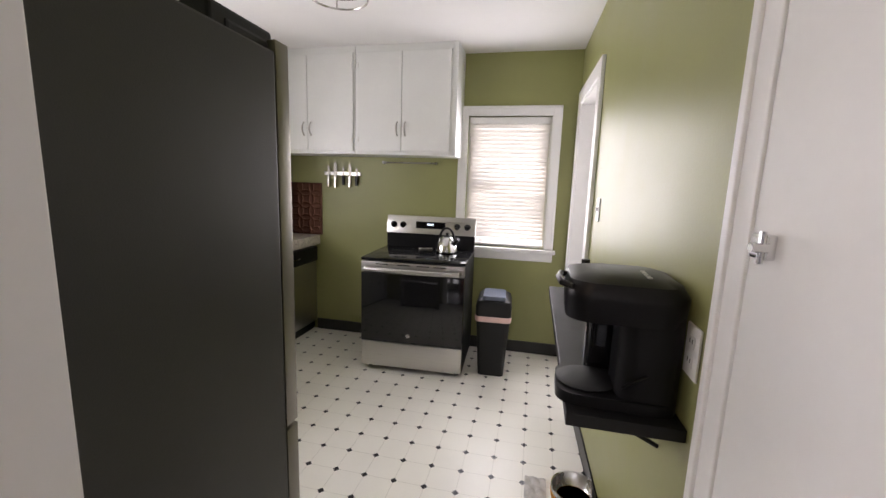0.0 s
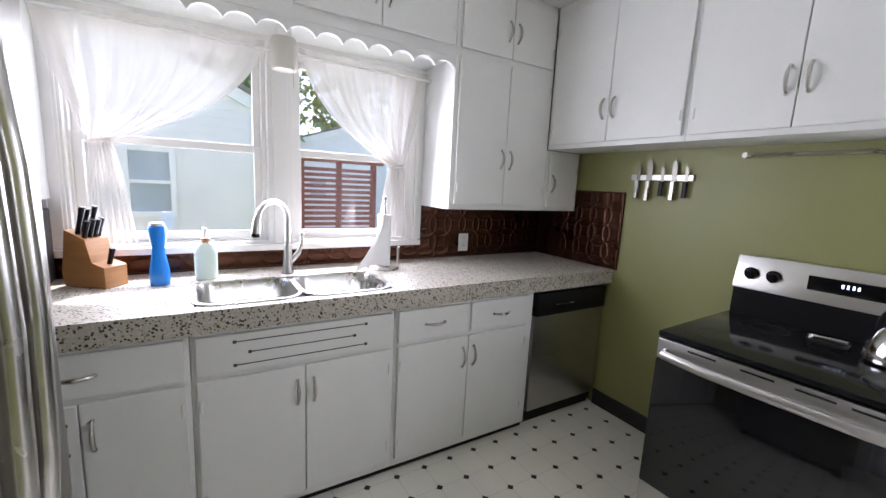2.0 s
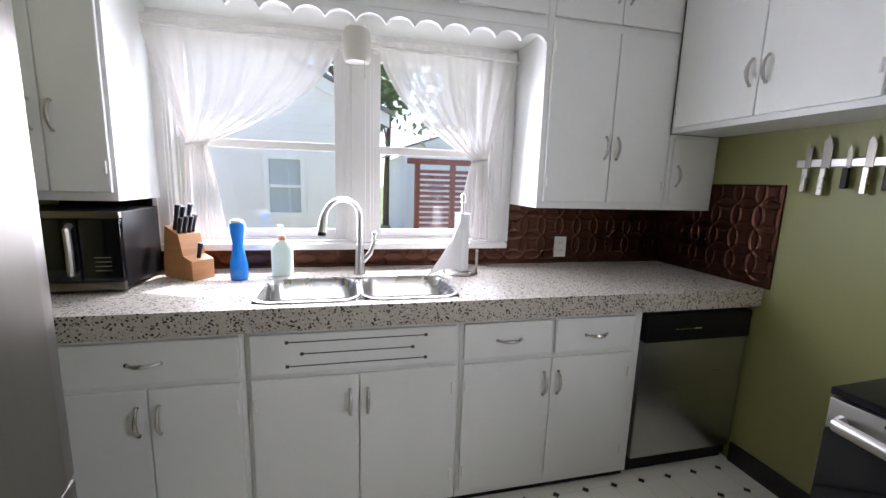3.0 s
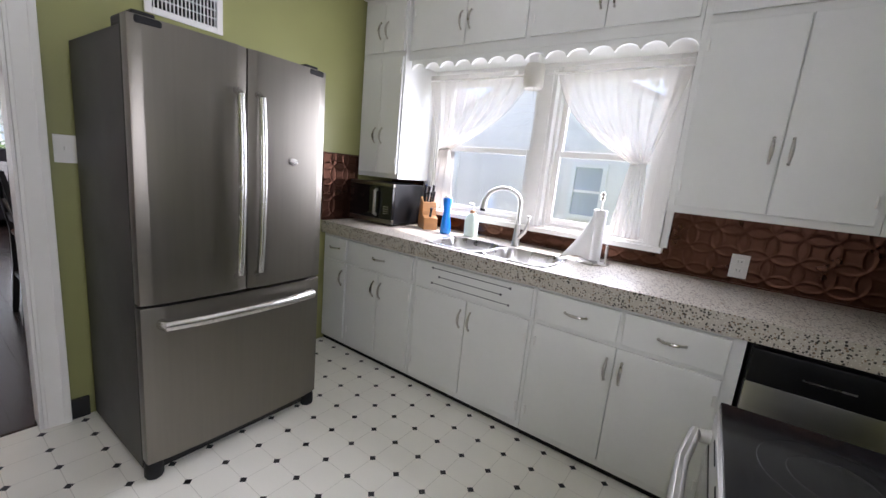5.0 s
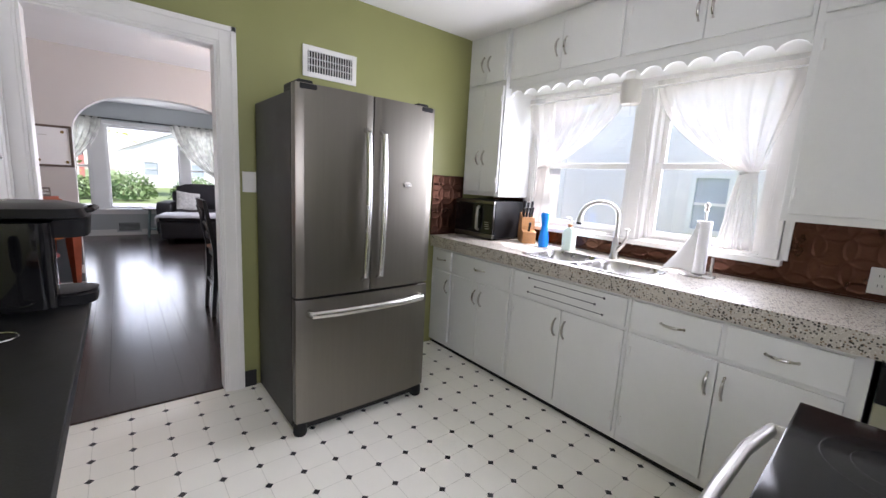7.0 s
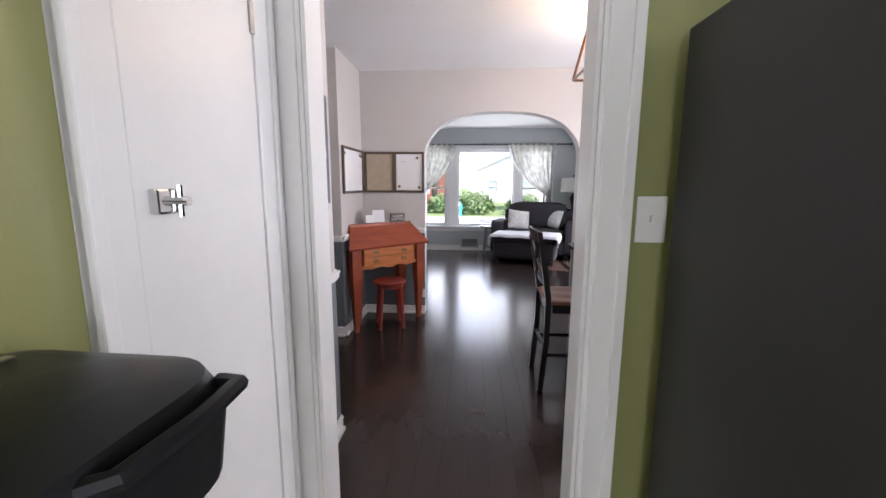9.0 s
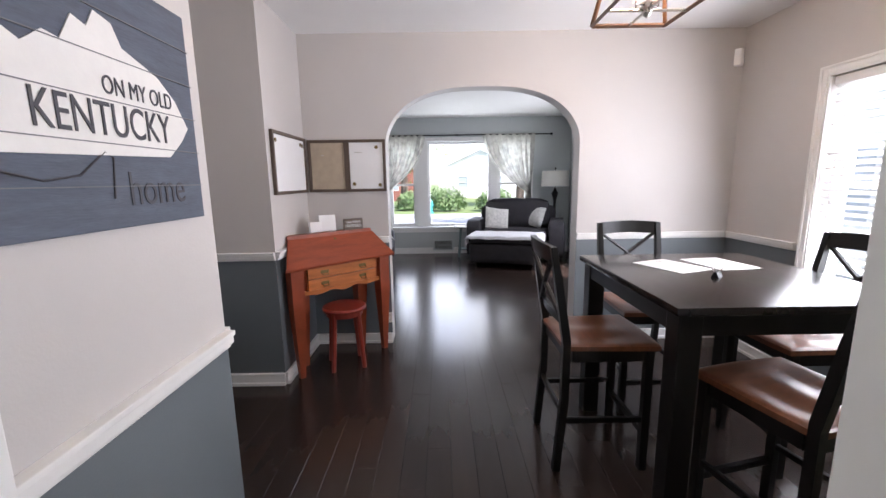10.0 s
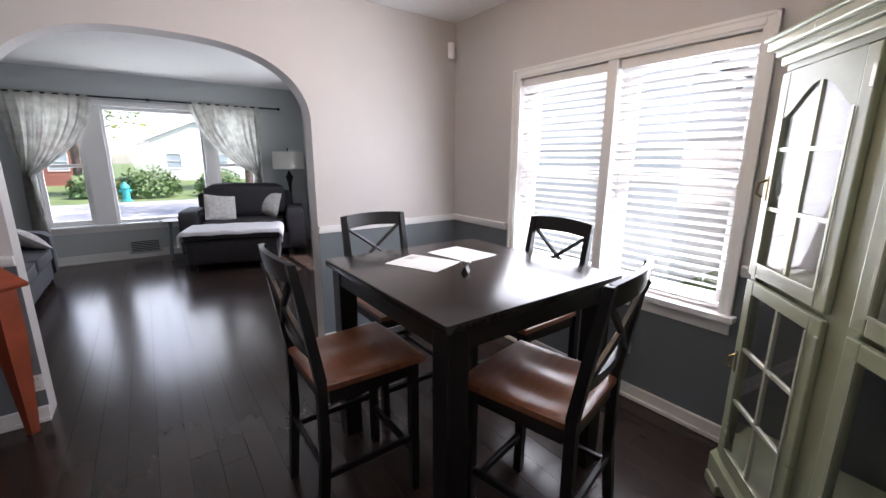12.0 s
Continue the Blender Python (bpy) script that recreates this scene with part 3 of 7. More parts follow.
for lo, hi, z0, z1 in ((SINKWIN[0], SINKWIN[0] + 0.01, SINKWIN[2], SINKWIN[3]), (SINKWIN[1] - 0.01, SINKWIN[1], SINKWIN[2], SINKWIN[3]), (SINKWIN[0] + 0.01, SINKWIN[1] - 0.01, SINKWIN[3] - 0.01, SINKWIN[3]), (SINKWIN[0] + 0.01, SINKWIN[1] - 0.01, SINKWIN[2], SINKWIN[2] + 0.01)):
    solid("window_jamb", box(-2.484, lo, z0, XW + 0.002, hi, z1, 0.001), TRIM, "white painted window jamb lining", "trim", "structure")
MY = 1.83
double_hung("window_1", "x", -2.53, SINKWIN[0], MY - 0.06, SINKWIN[2], SINKWIN[3], 1.50)
double_hung("window_2", "x", -2.53, MY + 0.06, SINKWIN[1], SINKWIN[2], SINKWIN[3], 1.50)
bm = box(-2.58, MY - 0.06, SINKWIN[2], XW + 0.012, MY + 0.06, SINKWIN[3], 0.004)
box(XW, MY - 0.035, SINKWIN[2], XW + 0.022, MY + 0.035, SINKWIN[3], 0.004, bm)
solid("window_mullion", bm, TRIM, "white mullion between sink windows", "trim", "structure")
double_hung("window_3", "y", YF + 0.09, -0.41, 0.25, 0.90, 1.96, 1.42)
double_hung("window_4", "x", -2.36, DW[0], -1.065, DW[2], DW[3], 1.28)
double_hung("window_5", "x", -2.36, -1.005, DW[1], DW[2], DW[3], 1.28)
solid("window_mullion", box(-2.40, -1.065, DW[2], -2.224, -1.005, DW[3], 0.004), TRIM, "white mullion between dining windows", "trim", "structure")
double_hung("window_6", "y", -6.77, 0.53, FRONTWIN[1], FRONTWIN[2], FRONTWIN[3], 1.27)
double_hung("window_7", "y", -6.77, FRONTWIN[0], -0.96, FRONTWIN[2], FRONTWIN[3], 1.27)
bm = box(0.31, -6.82, FRONTWIN[2], 0.53, -6.69, FRONTWIN[3], 0.004)
solid("window_mullion", bm, TRIM, "wide white mullion beside picture window", "trim", "structure")
solid("window_mullion", box(-0.96, -6.82, FRONTWIN[2], -0.82, -6.69, FRONTWIN[3], 0.004), TRIM, "white mullion beside picture window", "trim", "structure")
pic = tagged(new("window_8"), "large fixed picture window in white frame", "window", "", "structure")
pic.location = (-0.255, -6.77, 0.5)
bm = bmesh.new()
for a in ((-0.565, -0.535, 0, 1.53), (0.535, 0.565, 0, 1.53), (-0.535, 0.535, 1.49, 1.53), (-0.535, 0.535, 0, 0.04)):
    box(a[0], -0.03, a[2], a[1], 0.03, a[3], 0.003, bm)
part("window_frame", bm, TRIM, pic)
pane = part("pane", box(-0.54, -0.003, 0.03, 0.54, 0.003, 1.5), GLASS, pic)
pane.visible_shadow = False
double_hung("window_9", "x", -2.36, SIDEWIN[0], SIDEWIN[1], SIDEWIN[2], SIDEWIN[3], 1.28)


# ---- kitchen: fitted cabinets ----
def handle(parent, at, out, along, length=0.10, material=None):
    """A bowed bar pull at a point of a front; out is the way it stands off, along the way it runs."""
    o, a, p = Vector(out), Vector(along), Vector(at)
    pts, rs = [], []
    for i in range(11):
        u = i / 10
        s = math.sin(math.pi * u)
        pts.append(p + a * (u - 0.5) * length + o * (0.002 + 0.024 * s ** 0.7))
        rs.append(0.0042 + 0.0034 * s)
    bm = tube(pts, rs, 8)
    for e in (-0.5, 0.5):
        q = p + a * e * length
        tube([q - o * 0.001, q + o * 0.006], 0.0065, 8, bm)
    return part("handle", bm, material or NICKEL, parent, "satin nickel bow pull", True)


def cabinet(name, label, x0, y0, z0, x1, y1, z1, face, fronts, body_mat=None, group="fitted kitchen cabinets"):
    """A cabinet unit. face 'x' looks to +x, 'y' to -y. fronts: (kind, a0, a1, z0, z1, pull) along the face."""
    cab = thing(name, label, "cabinet", (x0, y0, z0), 0, group)
    w, d, h = x1 - x0, y1 - y0, z1 - z0
    part("body", box(0, 0, 0, w, d, h, 0.002), body_mat or WHITE, cab)
    for kind, a0, a1, b0, b1, pull in fronts:
        t = 0.016
        if face == "x":
            bm = box(w + 0.001, a0 - y0, b0 - z0, w + t, a1 - y0, b1 - z0, 0.004)
            out, along_h = (1, 0, 0), (0, 1, 0)
            def spot(a, z):
                return (w + t, a - y0, z - z0)
        else:
            bm = box(a0 - x0, -t, b0 - z0, a1 - x0, -0.001, b1 - z0, 0.004)
            out, along_h = (0, -1, 0), (1, 0, 0)
            def spot(a, z):
                return (a - x0, -t, z - z0)
        p = part(kind, bm, WHITE, cab)
        if pull == "mid":
            handle(p, spot((a0 + a1) / 2, (b0 + b1) / 2), out, along_h)
        elif pull in ("lo_a0", "lo_a1", "hi_a0", "hi_a1"):
            a = a0 + 0.03 if pull.endswith("a0") else a1 - 0.03
            z = b0 + (0.26 if face == "x" else 0.17) if pull.startswith("lo") else b1 - 0.11
            if b1 - b0 < 0.4 and kind == "door":
                z = (b0 + b1) / 2 - 0.02
            handle(p, spot(a, z), out, (0, 0, 1))
            ha = a1 - 0.012 if pull.endswith("a0") else a0 + 0.012
            if kind == "door":
                for hz in (b0 + 0.09, b1 - 0.09):
                    q = spot(ha, hz)
                    o = Vector(out)
                    hb = tube([Vector(q) + o * 0.002 - Vector((0, 0, 0.022)), Vector(q) + o * 0.002 + Vector((0, 0, 0.022))], 0.005, 6)
                    part("hinge", hb, TRIM, p)
    return cab


Z0, ZT = 0.035, 0.82
DB, DT = 0.655, 0.802
cabinet("base_cabinet", "white painted base cabinet beside the refrigerator", XW, YD, Z0, XC, 0.815, ZT, "x", [("drawer", 0.57, 0.80, DB, DT, "mid"), ("door", 0.57, 0.80, 0.075, 0.635, "hi_a1")])
cabinet("base_cabinet", "white painted base cabinet with wide drawer", XW, 0.817, Z0, XC, 1.42, ZT, "x", [("drawer", 0.832, 1.405, DB, DT, "mid"), ("door", 0.832, 1.117, 0.075, 0.635, "hi_a1"), ("door", 1.121, 1.405, 0.075, 0.635, "hi_a0")])
sinkcab = cabinet("base_cabinet", "white painted sink cabinet with vent grooves", XW, 1.422, Z0, XC, 2.198, ZT, "x", [("drawer", 1.437, 2.183, DB, DT, ""), ("door", 1.437, 1.808, 0.075, 0.635, "hi_a1"), ("door", 1.812, 2.183, 0.075, 0.635, "hi_a0")])
for k, (a, b) in enumerate(((1.56, 2.06), (1.61, 2.01), (1.56, 2.06))):
    z = 0.772 - 0.045 * k
    bm = box(XC - XW + 0.0155, a - 1.422, z - Z0 - 0.0018, XC - XW + 0.0175, b - 1.422, z - Z0 + 0.0018)
    for e in (a, b):
        box(XC - XW + 0.0155, e - 1.422 - 0.006, z - Z0 - 0.006, XC - XW + 0.0178, e - 1.422 + 0.006, z - Z0 + 0.006, 0.001, bm)
    part("vent_groove", bm, INK, sinkcab, "dark vent groove with round ends")
cabinet("base_cabinet", "white painted base cabinet with two drawers", XW, 2.20, Z0, XC, 3.035, ZT, "x", [("drawer", 2.215, 2.592, DB, DT, "mid"), ("drawer", 2.612, 2.99, DB, DT, "mid"), ("door", 2.215, 2.60, 0.075, 0.635, "hi_a1"), ("door", 2.604, 2.99, 0.075, 0.635, "hi_a0")])
# The shade under the cabinets is put into this strip's near-black colour.
solid("toe_kick", box(XW, YD, 0, XC - 0.02, 3.035, 0.0345), RECESS_SHADE, "recessed toe kick, its shade painted near-black", "baseboard", "structure")

TS, BT = 2.085, 2.05
cabinet("wall_cabinet", "narrow white wall cabinet above the microwave", XW, YD, 1.24, XU + 0.03, 0.955, H, "x", [("door", 0.565, 0.752, TS, 2.405, "lo_a1"), ("door", 0.756, 0.942, TS, 2.405, "lo_a0"), ("door", 0.565, 0.752, 1.272, BT, "lo_a1"), ("door", 0.756, 0.942, 1.272, BT, "lo_a0")])
cabinet("wall_cabinet", "white overhead cabinet above the sink window", XW, 0.957, 2.03, XU, 2.643, H, "x", [("door", 0.985, 1.40, TS, 2.405, "lo_a1"), ("door", 1.404, 1.805, TS, 2.405, "lo_a0"), ("door", 1.835, 2.225, TS, 2.405, "lo_a1"), ("door", 2.229, 2.628, TS, 2.405, "lo_a0")])
cabinet("wall_cabinet", "tall white wall cabinet beside the window", XW, 2.645, 1.24, XU, 3.352, H, "x", [("door", 2.672, 3.008, TS, 2.405, "lo_a1"), ("door", 3.012, 3.332, TS, 2.405, "lo_a0"), ("door", 2.672, 3.008, 1.272, BT, "lo_a1"), ("door", 3.012, 3.332, 1.272, BT, "lo_a0")])
cabinet("wall_cabinet", "small white corner cupboard under wall cabinets", XW, 3.354, 1.24, XU, YF, 1.618, "x", [("door", 3.375, 3.635, 1.265, 1.60, "lo_a0")])
cabinet("wall_cabinet", "white wall cabinet above the knife rack", -2.112, 3.354, 1.62, -1.27, YF, H, "y", [("door", -2.09, -1.685, 1.645, 2.385, "lo_a1"), ("door", -1.681, -1.285, 1.645, 2.385, "lo_a0")])
cabinet("wall_cabinet", "white wall cabinet above the stove", -1.268, 3.354, 1.62, -0.455, YF, H, "y", [("door", -1.25, -0.885, 1.645, 2.385, "lo_a1"), ("door", -0.881, -0.50, 1.645, 2.385, "lo_a0")])

# scalloped valance under the overhead cabinet
k = 14
w = (2.643 - 0.982) / k
pts = [(2.643, 2.0285), (0.982, 2.0285)]
for i in range(k):
    for j in range(9):
        u = j / 8
        pts.append((0.982 + (i + u) * w, 1.972 + 0.034 * math.sin(math.pi * u) ** 0.6))
solid("valance", prism(pts, XU - 0.02, XU, "x"), WHITE, "white scalloped wooden valance above curtains", "valance")

# terrazzo worktop with the sink cut-out
SX0, SX1, SY0, SY1 = -2.19, -1.825, 1.44, 2.20
top = thing("worktop", "thick speckled terrazzo kitchen worktop", "worktop", (XW, YD, ZT))
bm = bmesh.new()
for x0, y0, x1, y1 in ((XW, YD, -1.765, SY0), (XW, SY1, -1.765, YF), (XW, SY0, SX0, SY1), (SX1, SY0, -1.765, SY1)):
    box(x0 - XW, y0 - YD, 0.001, x1 - XW, y1 - YD, 0.085, bm=bm)
bmesh.ops.remove_doubles(bm, verts=bm.verts, dist=1e-5)
part("slab", bm, TERRAZZO, top)


def rounded(x0, y0, x1, y1, r, z, seg=6):
    out = []
    for cx, cy, a0 in ((x1 - r, y1 - r, 0), (x0 + r, y1 - r, 90), (x0 + r, y0 + r, 180), (x1 - r, y0 + r, 270)):
        for i in range(seg + 1):
            a = radians(a0 + 90 * i / seg)
            out.append((cx + r * math.cos(a), cy + r * math.sin(a), z))
    return out


def loft(rings, bm=None, cap=True):
    b = bmesh.new()
    vs = [[b.verts.new(p) for p in ring] for ring in rings]
    for a, c in zip(vs, vs[1:]):
        for i in range(len(a)):
            j = (i + 1) % len(a)
            b.faces.new((a[i], a[j], c[j], c[i]))
    if cap:
        b.faces.new(vs[-1])
    return join(bm, b)


sink = thing("sink", "double-bowl stainless steel kitchen sink", "sink", (-2.0, 1.82, 0.905))
for name, y0, y1 in (("bowl", -0.375, -0.012), ("bowl", 0.012, 0.375)):
    x0, x1 = -0.165, 0.172
    r = 0.075
    e = (0.014 if y0 < -0.1 else 0.0)
    rings = [rounded(x0 - 0.022, y0 - (0.02 if y0 < -0.1 else 0.011), x1 + 0.016, y1 + (0.02 if y1 > 0.1 else 0.011), r + 0.012, 0.0005),
             rounded(x0 - 0.02, y0 - (0.018 if y0 < -0.1 else 0.011), x1 + 0.014, y1 + (0.018 if y1 > 0.1 else 0.011), r + 0.01, 0.005),
             rounded(x0, y0, x1, y1, r, 0.005), rounded(x0 + 0.006, y0 + 0.006, x1 - 0.006, y1 - 0.006, r, -0.01),
             rounded(x0 + 0.012, y0 + 0.012, x1 - 0.012, y1 - 0.012, r, -0.15), rounded(x0 + 0.04, y0 + 0.04, x1 - 0.04, y1 - 0.04, r * 0.8, -0.178)]
    bowl = part("bowl", loft(rings), SINKSTEEL, sink, "", True)
    part("drain", lathe([(0.0, -0.177), (0.04, -0.177), (0.042, -0.1745), (0.03, -0.1745), (0.028, -0.1765), (0, -0.1765)], (x0 + x1) / 2, (y0 + y1) / 2, 20), CHROME, bowl, "chrome drain", True)

fau = thing("kitchen_faucet", "satin steel gooseneck pull-down kitchen faucet", "faucet", (-2.265, 1.83, 0.905))
part("base", lathe([(0.028, 0), (0.03, 0.004), (0.026, 0.012), (0.022, 0.05), (0.02, 0.10), (0.017, 0.14), (0.0, 0.142)], 0, 0, 20), STEEL, fau, "", True)
pts = [(0, 0, 0.13), (0, 0, 0.26)] + [(0.085 - 0.085 * math.cos(radians(a)), -0.085 * 0.9 * (1 - math.cos(radians(a))), 0.27 + 0.085 * math.sin(radians(a))) for a in range(15, 166, 15)]
part("neck", tube(pts, 0.0125, 12), STEEL, fau, "", True)
e = Vector(pts[-1])
part("spray_head", tube([e, e + Vector((0.006, -0.005, -0.02)), e + Vector((0.01, -0.01, -0.07))], [0.0135, 0.016, 0.019], 14), STEEL, fau, "", True)
part("nozzle", tube([e + Vector((0.01, -0.01, -0.0705)), e + Vector((0.0105, -0.0105, -0.085))], 0.017, 14), BLACK, fau, "black spray nozzle", True)
part("lever", tube([(0, 0.015, 0.06), (0.0, 0.05, 0.10), (0.0, 0.066, 0.15), (0, 0.068, 0.19)], [0.014, 0.013, 0.008, 0.006], 10), STEEL, fau, "", True)
part("lever_tip", lathe([(0.008, 0.186), (0.012, 0.19), (0.012, 0.20), (0.0, 0.204)], 0, 0.068, 12), STEEL, fau, "", True)


# pressed copper backsplash: overlapping circles in relief
def relief(a, z, s=0.112):
    u, v = a / s, z / s
    best = 0.0
    for cu in (math.floor(u), math.floor(u) + 1):
        for cv in (math.floor(v), math.floor(v) + 1):
            d = abs(math.hypot(u - cu, v - cv) - 0.72)
            best = max(best, math.exp(-(d / 0.036) ** 2))
    fu, fv = u - math.floor(u) - 0.5, v - math.floor(v) - 0.5
    best = max(best, math.exp(-((math.hypot(fu, fv)) / 0.045) ** 2))
    return 0.0034 * best


def splash(name, axis, a0, a1, z0, z1, label):
    nu, nv = int((a1 - a0) / 0.0052), max(4, int((z1 - z0) / 0.0052))
    def f(u, v):
        a, z = a0 + (a1 - a0) * u, z0 + (z1 - z0) * v
        h = 0.003 + relief(a, z)
        return (XW + h, a, z) if axis == "x" else (a, YF - h, z) if axis == "y" else (a, YD + h, z)
    ob = thing(name, label, "backsplash", (XW, a0, z0) if axis == "x" else (a0, YF if axis == "y" else YD, z0))
    bm = surface(f, nu, nv)
    for v in bm.verts:
        v.co -= ob.location
    part("panel", bm, COPPER, ob, "", True)
    ed = bmesh.new()
    if axis == "y":
        box(a1 - a0 - 0.001, -0.011, 0, a1 - a0 + 0.008, -0.0005, z1 - z0, 0.002, ed)
        box(0, -0.011, z1 - z0 - 0.001, a1 - a0 + 0.008, -0.0005, z1 - z0 + 0.006, 0.002, ed)
    elif axis == "near":
        box(a1 - a0 - 0.001, 0.0005, 0, a1 - a0 + 0.008, 0.011, z1 - z0, 0.002, ed)
        box(0, 0.0005, z1 - z0 - 0.001, a1 - a0 + 0.008, 0.011, z1 - z0 + 0.006, 0.002, ed)
    else:
        box(0.0005, 0, -0.001, 0.011, a1 - a0, 0.006, 0.001, ed)
    part("edge_strip", ed, COPPER, ob)
    return ob


splash("backsplash", "x", YD + 0.012, 0.924, 0.906, 1.238, "dark copper pressed-metal backsplash panel")
splash("backsplash", "x", 0.924, 2.606, 0.906, 0.998, "copper pressed-metal strip under the window")
splash("backsplash", "x", 2.606, YF - 0.002, 0.906, 1.238, "dark copper pressed-metal backsplash panel")
splash("backsplash", "y", XW + 0.003, -1.745, 0.906, 1.375, "dark copper pressed-metal backsplash panel end")
splash("backsplash", "near", XU + 0.035, -1.765, 0.906, 1.375, "dark copper pressed-metal panel beside the refrigerator")
solid("window_side_board", box(XW, 2.608, 1.03, XW + 0.014, 2.644, 2.028, 0.002), WHITE, "white board between window casing and cabinet", "trim", "structure")

# dishwasher
dw = thing("dishwasher", "stainless dishwasher with black control panel", "dishwasher", (-1.83, 3.045, 0))
part("body", box(-0.58, 0.005, 0.02, 0.0, 0.60, 0.80, 0.003), BLACKSOFT, dw)
part("door", box(0.001, 0.008, 0.09, 0.035, 0.585, 0.665, 0.006), STEEL, dw, "brushed stainless door", True)
pan = part("control_panel", box(0.001, 0.008, 0.668, 0.05, 0.585, 0.80, 0.008), BLACK, dw, "black control panel", True)
part("button_strip", box(0.0505, 0.16, 0.725, 0.052, 0.30, 0.731), NICKEL, pan)
part("kick_plate", box(-0.03, 0.008, 0.001, -0.005, 0.585, 0.088), BLACKSOFT, dw)

# refrigerator
fr = thing("refrigerator", "dark stainless french-door refrigerator with bottom freezer", "refrigerator", (-0.843, 0.60, 0), 0.9)
W = 0.393
part("body", box(-W, 0.0, 0.03, W, 0.572, 1.70, 0.006), FRIDGE_SIDE, fr, "dark grey enamelled side panels")


def fridge_door(x0, x1, z0, z1, label):
    """A door with a slightly bowed front and rounded upright edges."""
    n = 10
    front = []
    for i in range(n + 1):
        x = x0 + (x1 - x0) * i / n
        edge = min(i, n - i) / n
        front.append((x, 0.633 + 0.012 * (1 - (x / W) ** 2) - (0.006 if edge == 0 else 0)))
    return prism([(x0, 0.575), (x1, 0.575)] + front[::-1], z0, z1, "z", bevel=0.003)


dl = part("door", fridge_door(0.003, W, 0.735, 1.728, ""), SLATESTEEL, fr, "", True)
dr = part("door", fridge_door(-W, -0.003, 0.735, 1.728, ""), SLATESTEEL, fr, "", True)
fd = part("freezer_drawer", fridge_door(-W, W, 0.075, 0.723, ""), SLATESTEEL, fr, "", True)
for p, s in ((dl, 0.045), (dr, -0.045)):
    pts = [(s, 0.64, 0.80), (s, 0.672, 0.815), (s, 0.686, 1.0), (s, 0.69, 1.19), (s, 0.686, 1.37), (s, 0.672, 1.545), (s, 0.64, 1.56)]
    part("handle", tube(pts, 0.0155, 12, flat=1.0), SATIN, p, "long bowed steel handle", True)
pts = [(-0.33, 0.632, 0.655), (-0.325, 0.672, 0.655), (-0.2, 0.69, 0.655), (0, 0.70, 0.655), (0.2, 0.69, 0.655), (0.325, 0.672, 0.655), (0.33, 0.632, 0.655)]
part("handle", tube(pts, 0.018, 12, flat=1.2), SATIN, fd, "bowed steel drawer handle", True)
part("magnet", lathe([(0.0, 0), (0.02, 0), (0.02, 0.004), (0.0, 0.005)], 0, 0, 12), NICKEL, dr, "small round grey badge magnet", True).matrix_basis = pose(-0.215, 0.643, 1.30, -90, 0, 0) @ Matrix.Diagonal((1.2, 0.8, 1, 1))
part("base_grille", box(-W + 0.06, 0.40, 0.02, W - 0.06, 0.60, 0.07, 0.003), BLACKSOFT, fr, "black base grille")
for x in (-W + 0.03, W - 0.03):
    part("foot", lathe([(0.03, 0.0005), (0.034, 0.01), (0.034, 0.05), (0.028, 0.072), (0, 0.073)], x, 0.60, 14), BLACKSOFT, fr, "black roller foot", True)
for x in (-W + 0.06, W - 0.06):
    part("hinge_cover", box(x - 0.04, 0.44, 1.701, x + 0.04, 0.64, 1.727 if x < 0 else 1.727, 0.008), BLACKSOFT, fr, "dark hinge cover")
    part("hinge_cover", box(x - 0.035, 0.40, 1.70, x + 0.035, 0.60, 1.75, 0.008), BLACKSOFT, fr, "dark hinge cover")

# stove
st = thing("stove", "stainless electric range with black glass top", "stove", (-0.68, 3.326, 0), 2.6)
st.scale = (1.02, 0.93, 0.944)
SW = 0.372
part("body", box(-SW, -0.33, 0.03, SW, 0.33, 0.895, 0.004), BLACKSOFT, st, "black enamel sides")
part("drawer", box(-SW, -0.372, 0.045, SW, -0.331, 0.245, 0.006), STEEL, st, "stainless storage drawer", True)
od = part("oven_door", box(-SW, -0.378, 0.25, SW, -0.331, 0.80, 0.006), BLACKGLASS, st, "black glass oven door", True)
part("badge", lathe([(0.0, 0), (0.016, 0), (0.016, 0.002), (0, 0.003)], 0, 0, 16), NICKEL, od, "round silver badge").matrix_basis = pose(-0.02, -0.378, 0.315, 90, 0, 0)
pts = [(-0.34, -0.375, 0.835), (-0.335, -0.41, 0.835), (-0.2, -0.432, 0.835), (0, -0.437, 0.835), (0.2, -0.432, 0.835), (0.335, -0.41, 0.835), (0.34, -0.375, 0.835)]
part("handle", tube(pts, 0.014, 10, flat=1.3), STEEL, od, "bowed stainless oven handle", True)
tr = part("vent_trim", box(-SW, -0.376, 0.805, SW, -0.331, 0.89, 0.006), STEEL, st, "stainless strip with vent slots", True)
for x in (-0.22, -0.06, 0.08, 0.20):
    part("vent_slot", box(x - 0.045, -0.3775, 0.868, x + 0.045, -0.3755, 0.875), RECESS_SHADE, tr)
part("cooktop", box(-SW - 0.004, -0.372, 0.896, SW + 0.004, 0.27, 0.917, 0.006), COOKTOP, st, "black ceramic glass cooktop", True)
for x, y, r in ((-0.19, -0.20, 0.115), (0.19, -0.20, 0.09), (-0.19, 0.10, 0.08), (0.19, 0.10, 0.10)):
    for rr in (r, r * 0.6):
        bm = tube([(x + rr * math.cos(a * math.pi / 24), y + rr * math.sin(a * math.pi / 24), 0.9168) for a in range(49)], 0.0008, 4)
        part("burner_ring", bm, BLACKSOFT, st, "faint grey burner ring")
part("back_riser", box(-SW, 0.272, 0.896, SW, 0.33, 1.04, 0.004), BLACK, st, "black back riser")
